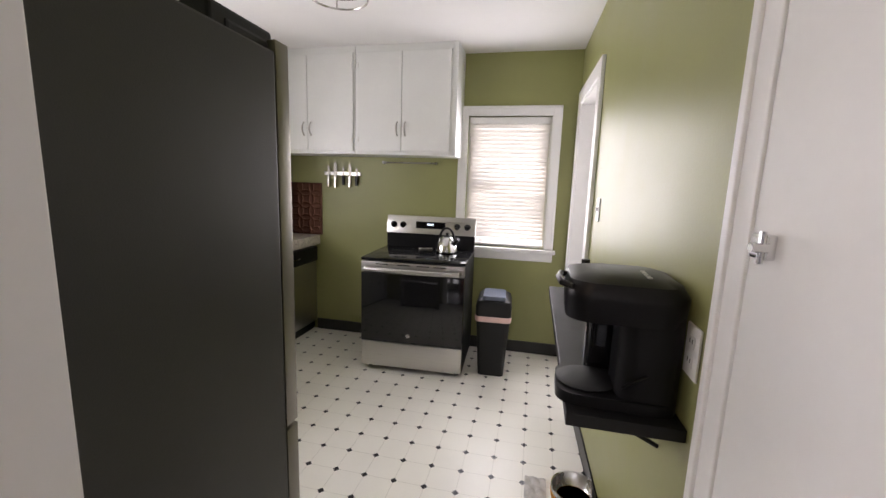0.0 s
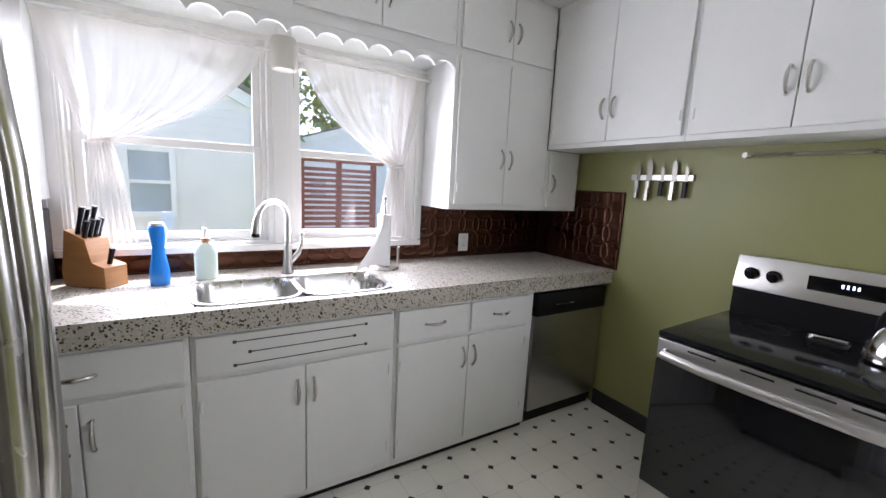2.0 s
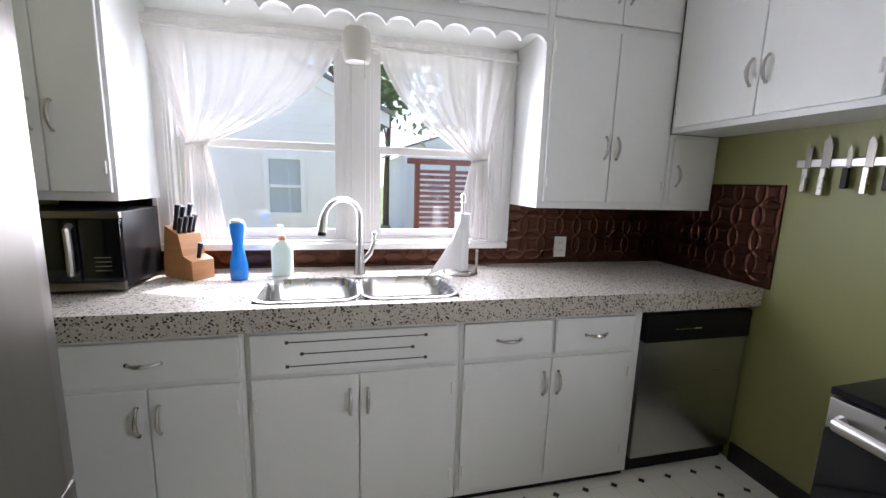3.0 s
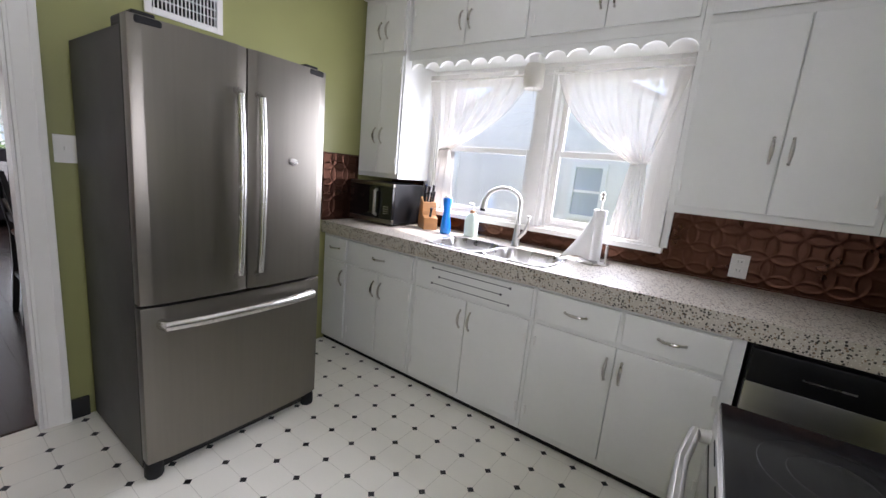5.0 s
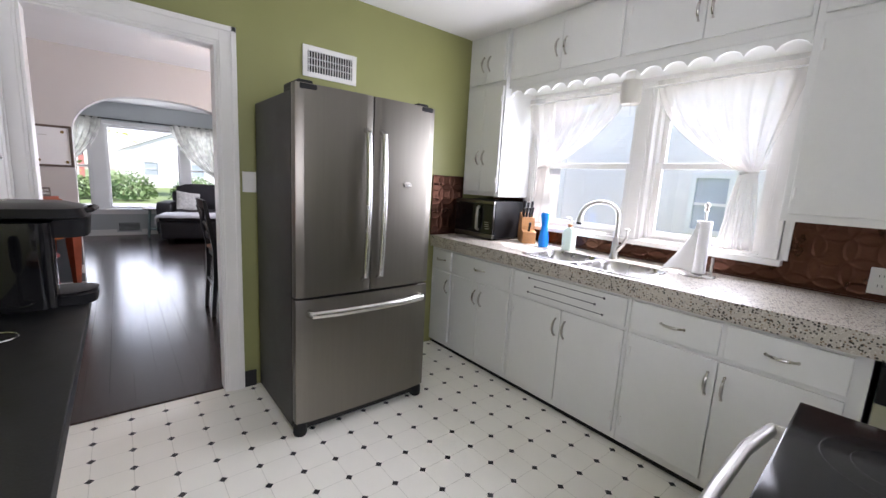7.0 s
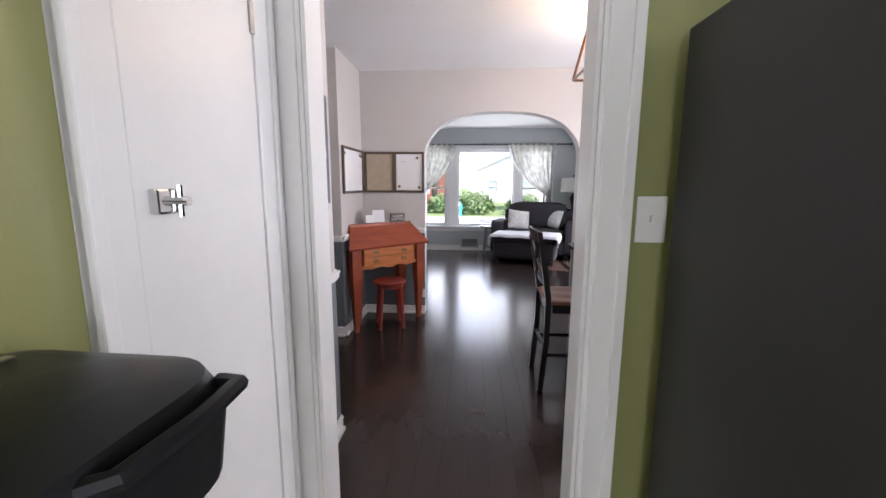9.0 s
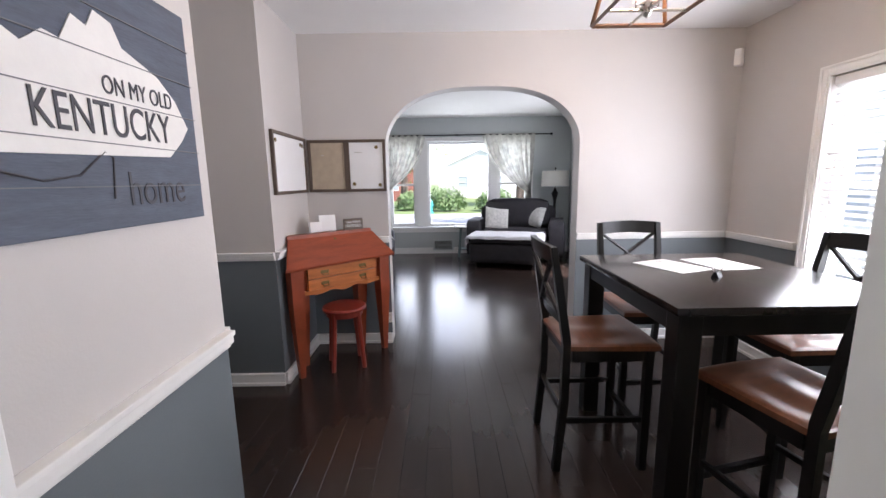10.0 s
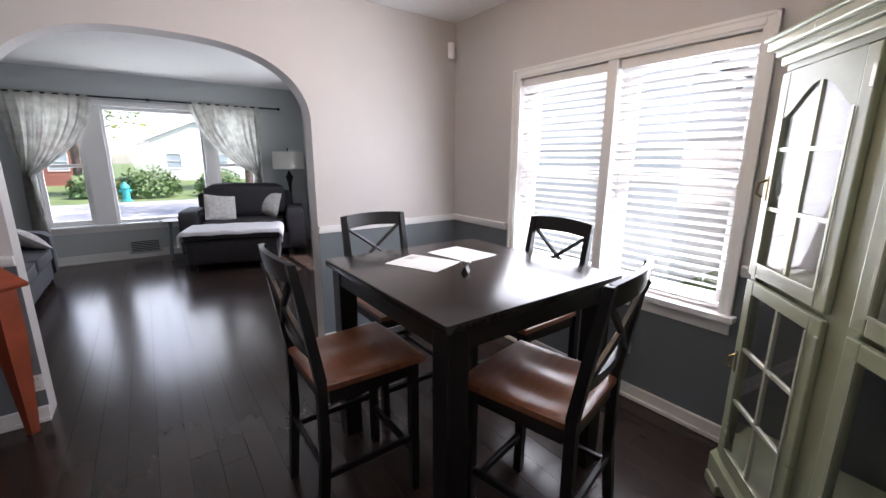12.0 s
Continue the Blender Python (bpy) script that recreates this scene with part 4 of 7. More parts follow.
bm = prism([(0.265, 1.04), (0.34, 1.04), (0.34, 1.195), (0.30, 1.195)], -SW - 0.004, SW + 0.004, "x", bevel=0.004)
cp = part("control_panel", bm, STEEL, st, "stainless control panel", True)
part("display", box(-0.125, 0.272, 1.082, 0.125, 0.30, 1.150, 0.003), BLACKGLASS, cp, "black clock display").matrix_basis = Matrix.Translation((0, 0.004, 0))
bm = bmesh.new()
for i, x in enumerate((-0.022, -0.008, 0.008, 0.022)):
    box(x - 0.003, 0.2735, 1.118, x + 0.003, 0.2755, 1.133, bm=bm)
part("digits", bm, DISPLAY, cp, "lit clock digits")
for x in (-0.315, -0.235, 0.225, 0.31):
    kb = lathe([(0.028, 0), (0.028, 0.004), (0.022, 0.006), (0.021, 0.024), (0.0, 0.026)], 0, 0, 20)
    k = part("knob", kb, BLACK, cp, "black burner knob", True)
    k.matrix_basis = pose(x, 0.283, 1.117, 107, 0, 0)
    part("grip", box(-0.005, -0.02, 0.02, 0.005, 0.02, 0.034, 0.002), BLACK, k)
for x in (-0.33, 0.33):
    for y in (-0.28, 0.28):
        part("foot", lathe([(0.02, 0), (0.02, 0.032), (0, 0.032)], x, y, 10), BLACK, st)

# kettle, and a spoon rest
ke = thing("kettle", "brushed steel whistling kettle on the cooktop", "kettle", (-0.505, 3.40, 0.8665))
part("body", lathe([(0.078, 0), (0.088, 0.008), (0.088, 0.02), (0.08, 0.06), (0.062, 0.10), (0.04, 0.125), (0.0, 0.132)], 0, 0, 28), CHROME, ke, "", True)
part("lid", lathe([(0.036, 0.124), (0.034, 0.132), (0.012, 0.138), (0.01, 0.148), (0.014, 0.156), (0.0, 0.16)], 0, 0, 20), BLACK, ke, "black knobbed lid", True)
part("spout", tube([(0.06, -0.03, 0.07), (0.085, -0.045, 0.105), (0.10, -0.052, 0.118)], [0.018, 0.014, 0.016], 12), BLACK, ke, "", True)
part("handle", tube([(0.066 * math.cos(radians(a)), -0.03 * math.cos(radians(a)), 0.10 + 0.095 * math.sin(radians(a))) for a in range(0, 181, 15)], 0.0095, 10), BLACK, ke, "black arched handle", True)
rest = thing("spoon_rest", "small steel-rimmed black spoon rest", "spoon rest", (-0.69, 3.44, 0.8665), 10)
part("dish", loft([rounded(-0.055, -0.04, 0.055, 0.04, 0.018, 0), rounded(-0.06, -0.045, 0.06, 0.045, 0.02, 0.012), rounded(-0.054, -0.039, 0.054, 0.039, 0.018, 0.012), rounded(-0.05, -0.036, 0.05, 0.036, 0.016, 0.004)]), NICKEL, rest, "", True)
part("pad", box(-0.045, -0.03, 0.005, 0.045, 0.03, 0.009, 0.002), BLACK, rest)

# pedal bin
tb = thing("trash_can", "tall black plastic bin with pink liner edge", "trash can", (-0.09, 3.27, 0), 3)
part("body", loft([rounded(-0.095, -0.14, 0.095, 0.14, 0.03, 0), rounded(-0.125, -0.165, 0.125, 0.165, 0.035, 0.46)]), BLACKSOFT, tb, "black ribbed body", True)
part("liner", loft([rounded(-0.129, -0.169, 0.129, 0.169, 0.037, 0.425), rounded(-0.133, -0.173, 0.133, 0.173, 0.037, 0.44), rounded(-0.132, -0.172, 0.132, 0.172, 0.037, 0.465), rounded(-0.12, -0.16, 0.12, 0.16, 0.03, 0.467)]), PINKBAG, tb, "pink bag edge", True)
lid = part("lid", loft([rounded(-0.13, -0.17, 0.13, 0.17, 0.037, 0.466), rounded(-0.13, -0.17, 0.13, 0.17, 0.037, 0.54), rounded(-0.12, -0.155, 0.12, 0.16, 0.04, 0.575), rounded(-0.09, -0.10, 0.09, 0.13, 0.04, 0.60)]), BLACKSOFT, tb, "", True)
part("flap", loft([rounded(-0.085, -0.15, 0.085, 0.10, 0.03, 0.585), rounded(-0.08, -0.145, 0.08, 0.10, 0.03, 0.612)]), BINLID, lid, "blue-grey swing flap", True)

# knife rack, knives, rail
rack = thing("knife_rack", "magnetic steel strip holding kitchen knives", "knife rack", (-1.53, YF, 1.47))
part("strip", box(-0.175, -0.016, -0.016, 0.175, -0.0005, 0.016, 0.003), STEEL, rack)
for x, bl, hl, w in ((-0.13, 0.12, 0.10, 0.022), (-0.065, 0.17, 0.11, 0.032), (0.012, 0.10, 0.08, 0.016), (0.075, 0.15, 0.10, 0.026), (0.14, 0.09, 0.085, 0.018)):
    kn = thing("kitchen_knife", "steel kitchen knife hanging on the magnetic strip", "knife", (-1.53 + x, YF - 0.0165, 1.47), 0, "knives on the rack")
    part("blade", prism([(-w / 2, -0.02), (w / 2, -0.02), (w / 2, bl * 0.4), (0, bl * 0.62), (-w / 2, bl * 0.5)], -0.002, 0, "y"), SLATESTEEL, kn)
    part("handle", box(-0.011, -0.014, -0.02 - hl, 0.011, 0.001, -0.02, 0.004), NICKEL if hl > 0.09 else BLACK, kn)
rail = thing("towel_rail", "slim steel utensil rail under the cabinets", "rail", (-0.90, YF, 1.575))
part("bar", tube([(-0.24, -0.03, 0), (0.24, -0.03, 0)], 0.007, 8), NICKEL, rail, "", True)
for x in (-0.235, 0.235):
    part("bracket", tube([(x, -0.0005, 0), (x, -0.036, 0)], 0.012, 10), NICKEL, rail, "", True)

# blind at the stove window
def blind(name, label, axis, plane, a0, a1, z0, z1, pitch, depth, tilt, material, group, side=1):
    bl = thing(name, label, "window blind", (plane, (a0 + a1) / 2, z0) if axis == "x" else ((a0 + a1) / 2, plane, z0), 0, group)
    w, h = (a1 - a0) / 2, z1 - z0
    def ori(bm):
        if axis == "x":
            bmesh.ops.rotate(bm, verts=bm.verts, matrix=Matrix.Rotation(radians(90), 3, "Z"))
        return bm
    part("headrail", ori(box(-w, -0.028, h - 0.05, w, 0.028, h, 0.004)), TRIM, bl)
    n = int((h - 0.08) / pitch)
    sl = box(-w + 0.004, -depth / 2, -0.0013, w - 0.004, depth / 2, 0.0013)
    bmesh.ops.rotate(sl, verts=sl.verts, matrix=Matrix.Rotation(radians(tilt), 3, "X"))
    me = mesh_of("slat", ori(sl), material)
    for i in range(n):
        ob = new("slat", me)
        ob.parent = bl
        ob.location.z = h - 0.065 - i * pitch
    part("bottom_rail", ori(box(-w + 0.002, -0.02, 0, w - 0.002, 0.02, 0.016, 0.003)), TRIM, bl)
    for x in (-w * 0.7, w * 0.7):
        part("cord", ori(tube([(x, 0, 0.01), (x, 0, h - 0.04)], 0.0012, 5)), TRIM, bl)
    return bl


blind("mini_blind", "closed white blind glowing with daylight", "y", YF + 0.03, -0.40, 0.24, 0.915, 1.95, 0.033, 0.04, 58, MINISLAT, "")

# curtains
def curtain(name, label, axis, plane, outer, inner, ztop, tie_a, ztie, zbot, folds, material, group, depth=0.022, header=0.0):
    """A curtain gathered to a tie-back: full width at the rod, pinched at the tie, a short tail below."""
    ob = thing(name, label, "curtain", (plane, outer, ztop) if axis == "x" else (outer, plane, ztop), 0, group)
    s = 1 if inner > outer else -1
    def f(u, v):
        z = ztop + (zbot - ztop) * v
        vt = (ztop - ztie) / (ztop - zbot)
        if v < vt:
            q = v / vt
            lo = outer + (tie_a - s * 0.035 - outer) * q ** 1.25
            hi = inner + (tie_a + s * 0.035 - inner) * (0.24 * q + 0.76 * q ** 2.5)
            sag = 0.0
            amp = depth * (0.55 + 0.6 * q)
        else:
            q = (v - vt) / (1 - vt)
            lo = tie_a - s * (0.035 + 0.03 * q ** 0.6)
            hi = tie_a + s * (0.035 + 0.07 * q ** 0.6)
            amp = depth * 1.1
        a = lo + (hi - lo) * u
        d = amp * (math.sin(folds * 2 * math.pi * u + 1.2 * math.sin(5 * v)) + 0.4 * math.sin(folds * 4.6 * math.pi * u + 2 + 3 * v)) * (0.3 + 0.7 * min(1, v * 6)) + 0.002 * math.sin(37 * u + 11 * v)
        return (d, a - outer, z - ztop) if axis == "x" else (a - outer, d, z - ztop)
    part("cloth", surface(f, 90, 46), material, ob, "", True)
    t = Vector((0, tie_a - outer, ztie - ztop)) if axis == "x" else Vector((tie_a - outer, 0, ztie - ztop))
    pts = []
    for i in range(17):
        a = 2 * math.pi * i / 16
        side = Vector((0.034 * math.cos(a), 0.036 * math.sin(a), 0.006 * math.sin(a)))
        pts.append(t + side)
    part("tie_back", tube(pts, 0.007, 8), material, ob, "", True)
    return ob


ROD = thing("curtain_rod", "slim white curtain rod across the sink window", "curtain rod", (XW + 0.075, 1.80, 1.955))
part("rod", tube([(0, -0.86, 0), (0, 0.84, 0)], 0.007, 8), TRIM, ROD, "", True)
for y in (-0.85, 0.83):
    part("bracket", tube([(-0.05, y, 0), (0, y, 0)], 0.006, 8), TRIM, ROD)
curtain("curtain", "sheer white curtain tied back at the sink window", "x", XW + 0.075, 0.95, 1.76, 1.99, 1.13, 1.48, 1.06, 7, CURTAIN, "sink curtains", 0.013)
curtain("curtain", "sheer white curtain tied back at the sink window", "x", XW + 0.075, 2.62, 1.91, 1.99, 2.44, 1.46, 1.06, 7, CURTAIN, "sink curtains", 0.013)
wl = thing("wall_light", "small white cylinder light with pull chain", "light", (XW + 0.20, 1.82, 1.90))
part("shade", lathe([(0.0, 0.085), (0.05, 0.08), (0.058, 0.06), (0.058, -0.04), (0.05, -0.055), (0.0, -0.056)], 0, 0, 24), SHADE, wl, "white ribbed glass shade", True)
part("mount", box(-0.03, -0.03, 0.083, 0.03, 0.03, 0.128, 0.004), TRIM, wl)
part("pull_chain", tube([(0.045, 0.03, -0.045), (0.047, 0.032, -0.13)], 0.0015, 5), NICKEL, wl)

# counter things
mw = thing("microwave", "black and steel countertop microwave set at an angle", "microwave", (-2.215, 0.735, 0.905), 92)
MWX = 0.232
part("body", box(-MWX, -0.17, 0.012, MWX, 0.155, 0.300, 0.006), BLACK, mw)
part("door", box(-MWX + 0.002, -0.192, 0.045, 0.10, -0.171, 0.273, 0.004), BLACKGLASS, mw, "black glass door", True)
part("top_trim", box(-MWX, -0.193, 0.276, MWX, -0.171, 0.300, 0.003), SLATESTEEL, mw, "steel trim band")
part("bottom_trim", box(-MWX, -0.193, 0.012, MWX, -0.171, 0.043, 0.003), SLATESTEEL, mw, "steel trim band")
cpn = part("keypad", box(0.105, -0.192, 0.045, MWX - 0.002, -0.171, 0.273, 0.003), BLACKGLASS, mw, "black keypad")
for i in range(4):
    part("key_row", box(0.145, -0.1927, 0.085 + 0.016 * i, 0.195, -0.1921, 0.0885 + 0.016 * i), NICKEL, cpn)
part("handle", tube([(0.08, -0.192, 0.07), (0.085, -0.22, 0.08), (0.09, -0.226, 0.16), (0.085, -0.22, 0.24), (0.08, -0.192, 0.25)], 0.012, 8), STEEL, mw, "curved steel handle", True)
for x in (-0.18, 0.18):
    part("foot", box(x - 0.015, -0.14, 0.0005, x + 0.015, -0.11, 0.0125), BLACK, mw)
    part("foot", box(x - 0.015, 0.10, 0.0005, x + 0.015, 0.13, 0.0125), BLACK, mw)
kb = thing("knife_block", "honey wood knife block full of black knives", "knife block", (-2.27, 1.115, 0.905), -37)
part("block", prism([(-0.10, 0), (0.075, 0), (0.075, 0.085), (0.02, 0.10), (0.0, 0.19), (-0.085, 0.225), (-0.11, 0.05)], -0.05, 0.05, "x", bevel=0.003), BLOCKWOOD, kb)
for i, (x, y, z, L) in enumerate(((-0.03, -0.06, 0.21, 0.12), (0.0, -0.06, 0.21, 0.11), (0.03, -0.05, 0.21, 0.12), (-0.03, -0.025, 0.195, 0.09), (-0.01, -0.02, 0.19, 0.09), (0.012, -0.02, 0.19, 0.09), (0.034, -0.02, 0.19, 0.085), (0.0, 0.045, 0.09, 0.08))):
    d = Vector((0.0, 0.28, 0.96))
    p = Vector((x, y, z - 0.01))
    part("knife_handle", tube([p, p + d * L * 0.5, p + d * L], [0.009, 0.0085, 0.011], 8), BLACK, kb, "black riveted handle" if i == 0 else "", True)
bb = thing("dish_soap_bottle", "curvy blue dish soap bottle", "bottle", (-2.21, 1.318, 0.905))
part("bottle", lathe([(0.034, 0), (0.037, 0.01), (0.036, 0.06), (0.026, 0.12), (0.022, 0.16), (0.03, 0.20), (0.033, 0.235), (0.028, 0.245), (0.0, 0.247)], 0, 0, 20), BLUE, bb, "", True)
part("cap", lathe([(0.026, 0.2475), (0.024, 0.258), (0.0, 0.26)], 0, 0, 16), PLATE, bb, "white cap", True)
sd = thing("soap_dispenser", "mint green hand soap pump bottle", "bottle", (-2.275, 1.485, 0.905))
part("bottle", loft([rounded(-0.03, -0.045, 0.03, 0.045, 0.02, 0), rounded(-0.031, -0.046, 0.031, 0.046, 0.02, 0.12), rounded(-0.022, -0.035, 0.022, 0.035, 0.018, 0.15), rounded(-0.015, -0.016, 0.015, 0.016, 0.012, 0.162)]), MINT, sd, "", True)
part("collar", lathe([(0.017, 0.1625), (0.018, 0.182), (0.0, 0.184)], 0, 0, 14), TAN, sd, "tan screw collar", True)
part("pump", tube([(0, 0, 0.184), (0, 0, 0.225), (0.03, -0.015, 0.228)], [0.006, 0.008, 0.006], 8), PLATE, sd, "", True)
pt = thing("paper_towel_holder", "paper towel roll on a steel stand", "paper towel holder", (-2.235, 2.32, 0.905))
part("base", lathe([(0.085, 0), (0.087, 0.006), (0.08, 0.014), (0.0, 0.016)], 0, 0, 28), NICKEL, pt, "round steel base", True)
part("pole", tube([(0, 0, 0.014), (0, 0, 0.345)], 0.007, 8), NICKEL, pt)
part("finial", lathe([(0.006, 0.345), (0.012, 0.35), (0.008, 0.365), (0.013, 0.375), (0.009, 0.39), (0.0, 0.395)], 0, 0, 14), NICKEL, pt, "", True)
part("arm", tube([(0.03, 0.072, 0.012), (0.03, 0.072, 0.12)], [0.006, 0.008], 8), NICKEL, pt)
part("roll", lathe([(0.02, 0.017), (0.036, 0.017), (0.036, 0.295), (0.02, 0.295), (0.02, 0.017)], 0, 0, 24), PAPER, pt, "thin white paper roll", True)
part("loose_sheet", surface(lambda u, v: (0.036 + 0.01 * math.sin(3 * u) + 0.012 * v, -0.01 - (0.02 + 0.15 * v ** 1.3) * u, 0.27 - 0.255 * v - 0.0 * u + 0.02 * math.sin(4 * u)), 12, 14, None, 0.0012), PAPER, pt, "loose paper sheet", True)


# outlets and switches
def plate(name, label, loc, rz, kind="outlet", w=0.075, h=0.118):
    """A wall plate facing its own -y."""
    ob = thing(name, label, kind, loc, rz)
    part("plate", box(-w / 2, -0.006, -h / 2, w / 2, -0.0005, h / 2, 0.002), PLATE, ob)
    if kind == "outlet":
        for z in (-0.022, 0.022):
            s = part("socket", box(-0.016, -0.0085, z - 0.014, 0.016, -0.0055, z + 0.014, 0.003), PLATE, ob)
            bm = box(-0.008, -0.0092, z - 0.003, -0.006, -0.0083, z + 0.007)
            box(0.006, -0.0092, z - 0.003, 0.008, -0.0083, z + 0.007, bm=bm)
            part("slots", bm, RECESS_SHADE, s)
    else:
        for x in ([0] if w < 0.1 else [-0.022, 0.022]):
            part("toggle", box(x - 0.005, -0.016, -0.006, x + 0.005, -0.005, 0.012, 0.002), PLATE, ob)
    return ob


plate("outlet", "white double outlet on the copper backsplash", (XW + 0.01, 2.972, 1.0), 90)
plate("light_switch", "white light switch beside the refrigerator", (-0.425, YD, 1.265), 180, "switch")
plate("light_switch", "white light switch beside the back door", (xr(2.5), 2.53, 1.30), 268 - 358, "switch", 0.09)
plate("outlet", "white outlet low on the far wall", (-1.10, YF, 0.36), 0)
ol = plate("outlet", "white outlet with a black plug", (xr(1.25), 1.245, 1.055), -90)
vent = thing("wall_vent", "white louvred return-air grille high on the wall", "vent", (-0.91, YD, 2.005))
bm = bmesh.new()
for a in ((-0.175, -0.145, -0.09, 0.09), (0.145, 0.175, -0.09, 0.09), (-0.145, 0.145, 0.06, 0.09), (-0.145, 0.145, -0.09, -0.06)):
    box(a[0], 0.0005, a[2], a[1], 0.012, a[3], 0.003, bm)
part("frame", bm, PLATE, vent)
# Flat near-black sheet paints the shade of the duct behind the slats.
part("backing", box(-0.146, 0.0004, -0.061, 0.146, 0.002, 0.061), RECESS_SHADE, vent)
for i in range(17):
    x = -0.136 + i * 0.017
    part("slat", box(x - 0.0018, 0.002, -0.06, x + 0.0018, 0.010, 0.06), PLATE, vent)
for z in (-0.02, 0.02):
    part("slat", box(-0.145, 0.0035, z - 0.002, 0.145, 0.0105, z + 0.002), PLATE, vent)

# coffee shelf and what stands on it
RZ = 90 - 1.83
sh = thing("wall_shelf", "black narrow wall shelf on iron brackets", "shelf", (xr(1.85), 1.85, 0.845))
part("board", prism([(-0.243, -0.63), (-0.243, 0.65), (-0.022, 0.65), (0.019, -0.63)], 0.0, 0.032, "z", bevel=0.003), BLACKSOFT, sh)
for y in (-0.48, -0.42, 0.35):
    s = 0.012 if y < 0 else -0.012
    bm = tube([(s, y, -0.002), (-0.20, y, -0.002), (-0.20, y, -0.01), (-0.02 + s, y, -0.10), (s, y, -0.11)], 0.006, 6)
    part("bracket", bm, BLACK, sh, "black iron bracket")
cm = thing("coffee_maker", "black single-serve coffee maker on the shelf", "coffee maker", (0.405, 1.375, 0.8775), -92)
part("tank", loft([rounded(-0.155, -0.08, -0.055, 0.12, 0.03, 0.02), rounded(-0.155, -0.08, -0.055, 0.12, 0.03, 0.27)]), BLACKGLASS, cm, "smoked water tank", True)
part("tower", loft([rounded(-0.06, -0.02, 0.115, 0.12, 0.04, 0.0), rounded(-0.06, -0.02, 0.115, 0.12, 0.045, 0.26)]), BLACK, cm, "", True)
part("brew_head", loft([rounded(-0.06, -0.15, 0.12, 0.12, 0.06, 0.215), rounded(-0.065, -0.155, 0.125, 0.125, 0.06, 0.27), rounded(-0.155, -0.155, 0.125, 0.125, 0.06, 0.285), rounded(-0.145, -0.145, 0.115, 0.11, 0.06, 0.31), rounded(-0.10, -0.10, 0.08, 0.08, 0.05, 0.322)]), BLACK, cm, "rounded brew head", True)
part("handle", tube([(-0.04, -0.14, 0.295), (-0.03, -0.165, 0.30), (0.03, -0.172, 0.302), (0.09, -0.165, 0.30), (0.10, -0.14, 0.295)], 0.008, 8), BLACK, cm, "black lid handle", True)
part("base", loft([rounded(-0.06, -0.16, 0.12, 0.12, 0.05, 0.0005), rounded(-0.06, -0.16, 0.12, 0.12, 0.05, 0.03)]), BLACK, cm, "", True)
dt = part("drip_tray", lathe([(0.07, 0.0305), (0.075, 0.035), (0.06, 0.038), (0, 0.036)], 0.03, -0.085, 24), BLACKSOFT, cm, "slotted drip tray", True)
for i in range(5):
    part("button", box(-0.02 + i * 0.02, 0.03, 0.3225, -0.01 + i * 0.02, 0.04, 0.3245), NICKEL, cm)
part("power_cord", tube([(0.155, -0.02, 0.08), (0.06, 0.12, 0.12), (-0.0, 0.13, -0.02), (0.02, 0.135, -0.08), (0.05, 0.135, -0.06)], 0.004, 6), BLACK, cm, "", True)
fro = thing("milk_frother", "black milk frother on a wire stand", "frother", (0.43, 1.69, 0.8775))
part("stand", tube([(0.04 * math.cos(a * 0.3927), 0.04 * math.sin(a * 0.3927), 0.004) for a in range(17)], 0.003, 6), CHROME, fro, "", True)
for s in (-1, 1):
    part("wire", tube([(0.0, 0.04 * s, 0.004), (0, 0.012 * s, 0.10), (0, 0.022 * s, 0.15)], 0.0025, 6), CHROME, fro)
part("grip", lathe([(0.006, 0.10), (0.014, 0.115), (0.018, 0.16), (0.017, 0.20), (0.012, 0.215), (0, 0.217)], 0, 0, 16), BLACK, fro, "black grip", True)
part("whisk", tube([(0, 0, 0.02), (0, 0, 0.10)], 0.002, 6), CHROME, fro)
dec = thing("decanter", "round glass decanter of amber liquor with dark stopper", "decanter", (0.42, 2.32, 0.8775))
part("liquor", lathe([(0.0, 0.004), (0.05, 0.004), (0.058, 0.015), (0.056, 0.032), (0, 0.033)], 0, 0, 24), AMBER, dec, "amber liquor", True)
part("glass", lathe([(0.0, 0.0005), (0.055, 0.0005), (0.065, 0.015), (0.06, 0.045), (0.03, 0.075), (0.014, 0.10), (0.012, 0.15), (0.016, 0.155)], 0, 0, 28), glass_mat("decanter_glass", (0.97, 0.96, 0.93)), dec, "", True)
part("figure", lathe([(0.012, 0.07), (0.018, 0.085), (0.01, 0.10), (0.014, 0.115), (0.0, 0.125)], 0.0, 0, 12), SLATESTEEL, dec, "small dark ornament inside", True)
part("stopper", lathe([(0.012, 0.152), (0.013, 0.165), (0.02, 0.17), (0.02, 0.19), (0.0, 0.192)], 0, 0, 16), BLACKWOOD, dec, "dark wood stopper", True)

# ironing cupboard door and back door
ir = tagged(new("door_1"), "narrow white ironing-board cupboard door", "door", "", "structure")
ir.matrix_basis = pose(xr(0.98), 0.98, 0, 0, 0, 90 + 1.83)
bm = bmesh.new()
for a in ((-0.40, -0.31, 0.0, 2.04), (0.085, 0.165, 0.0, 2.04), (-0.31, 0.085, 1.95, 2.04)):
    box(a[0], 0.0005, a[2], a[1], 0.018, a[3], 0.004, bm)
for a in ((-0.40, -0.375, 0.0, 2.04), (0.14, 0.165, 0.0, 2.04), (-0.375, 0.14, 2.015, 2.04)):
    box(a[0], 0.0006, a[2], a[1], 0.026, a[3], 0.004, bm)
part("casing", bm, TRIM, ir)
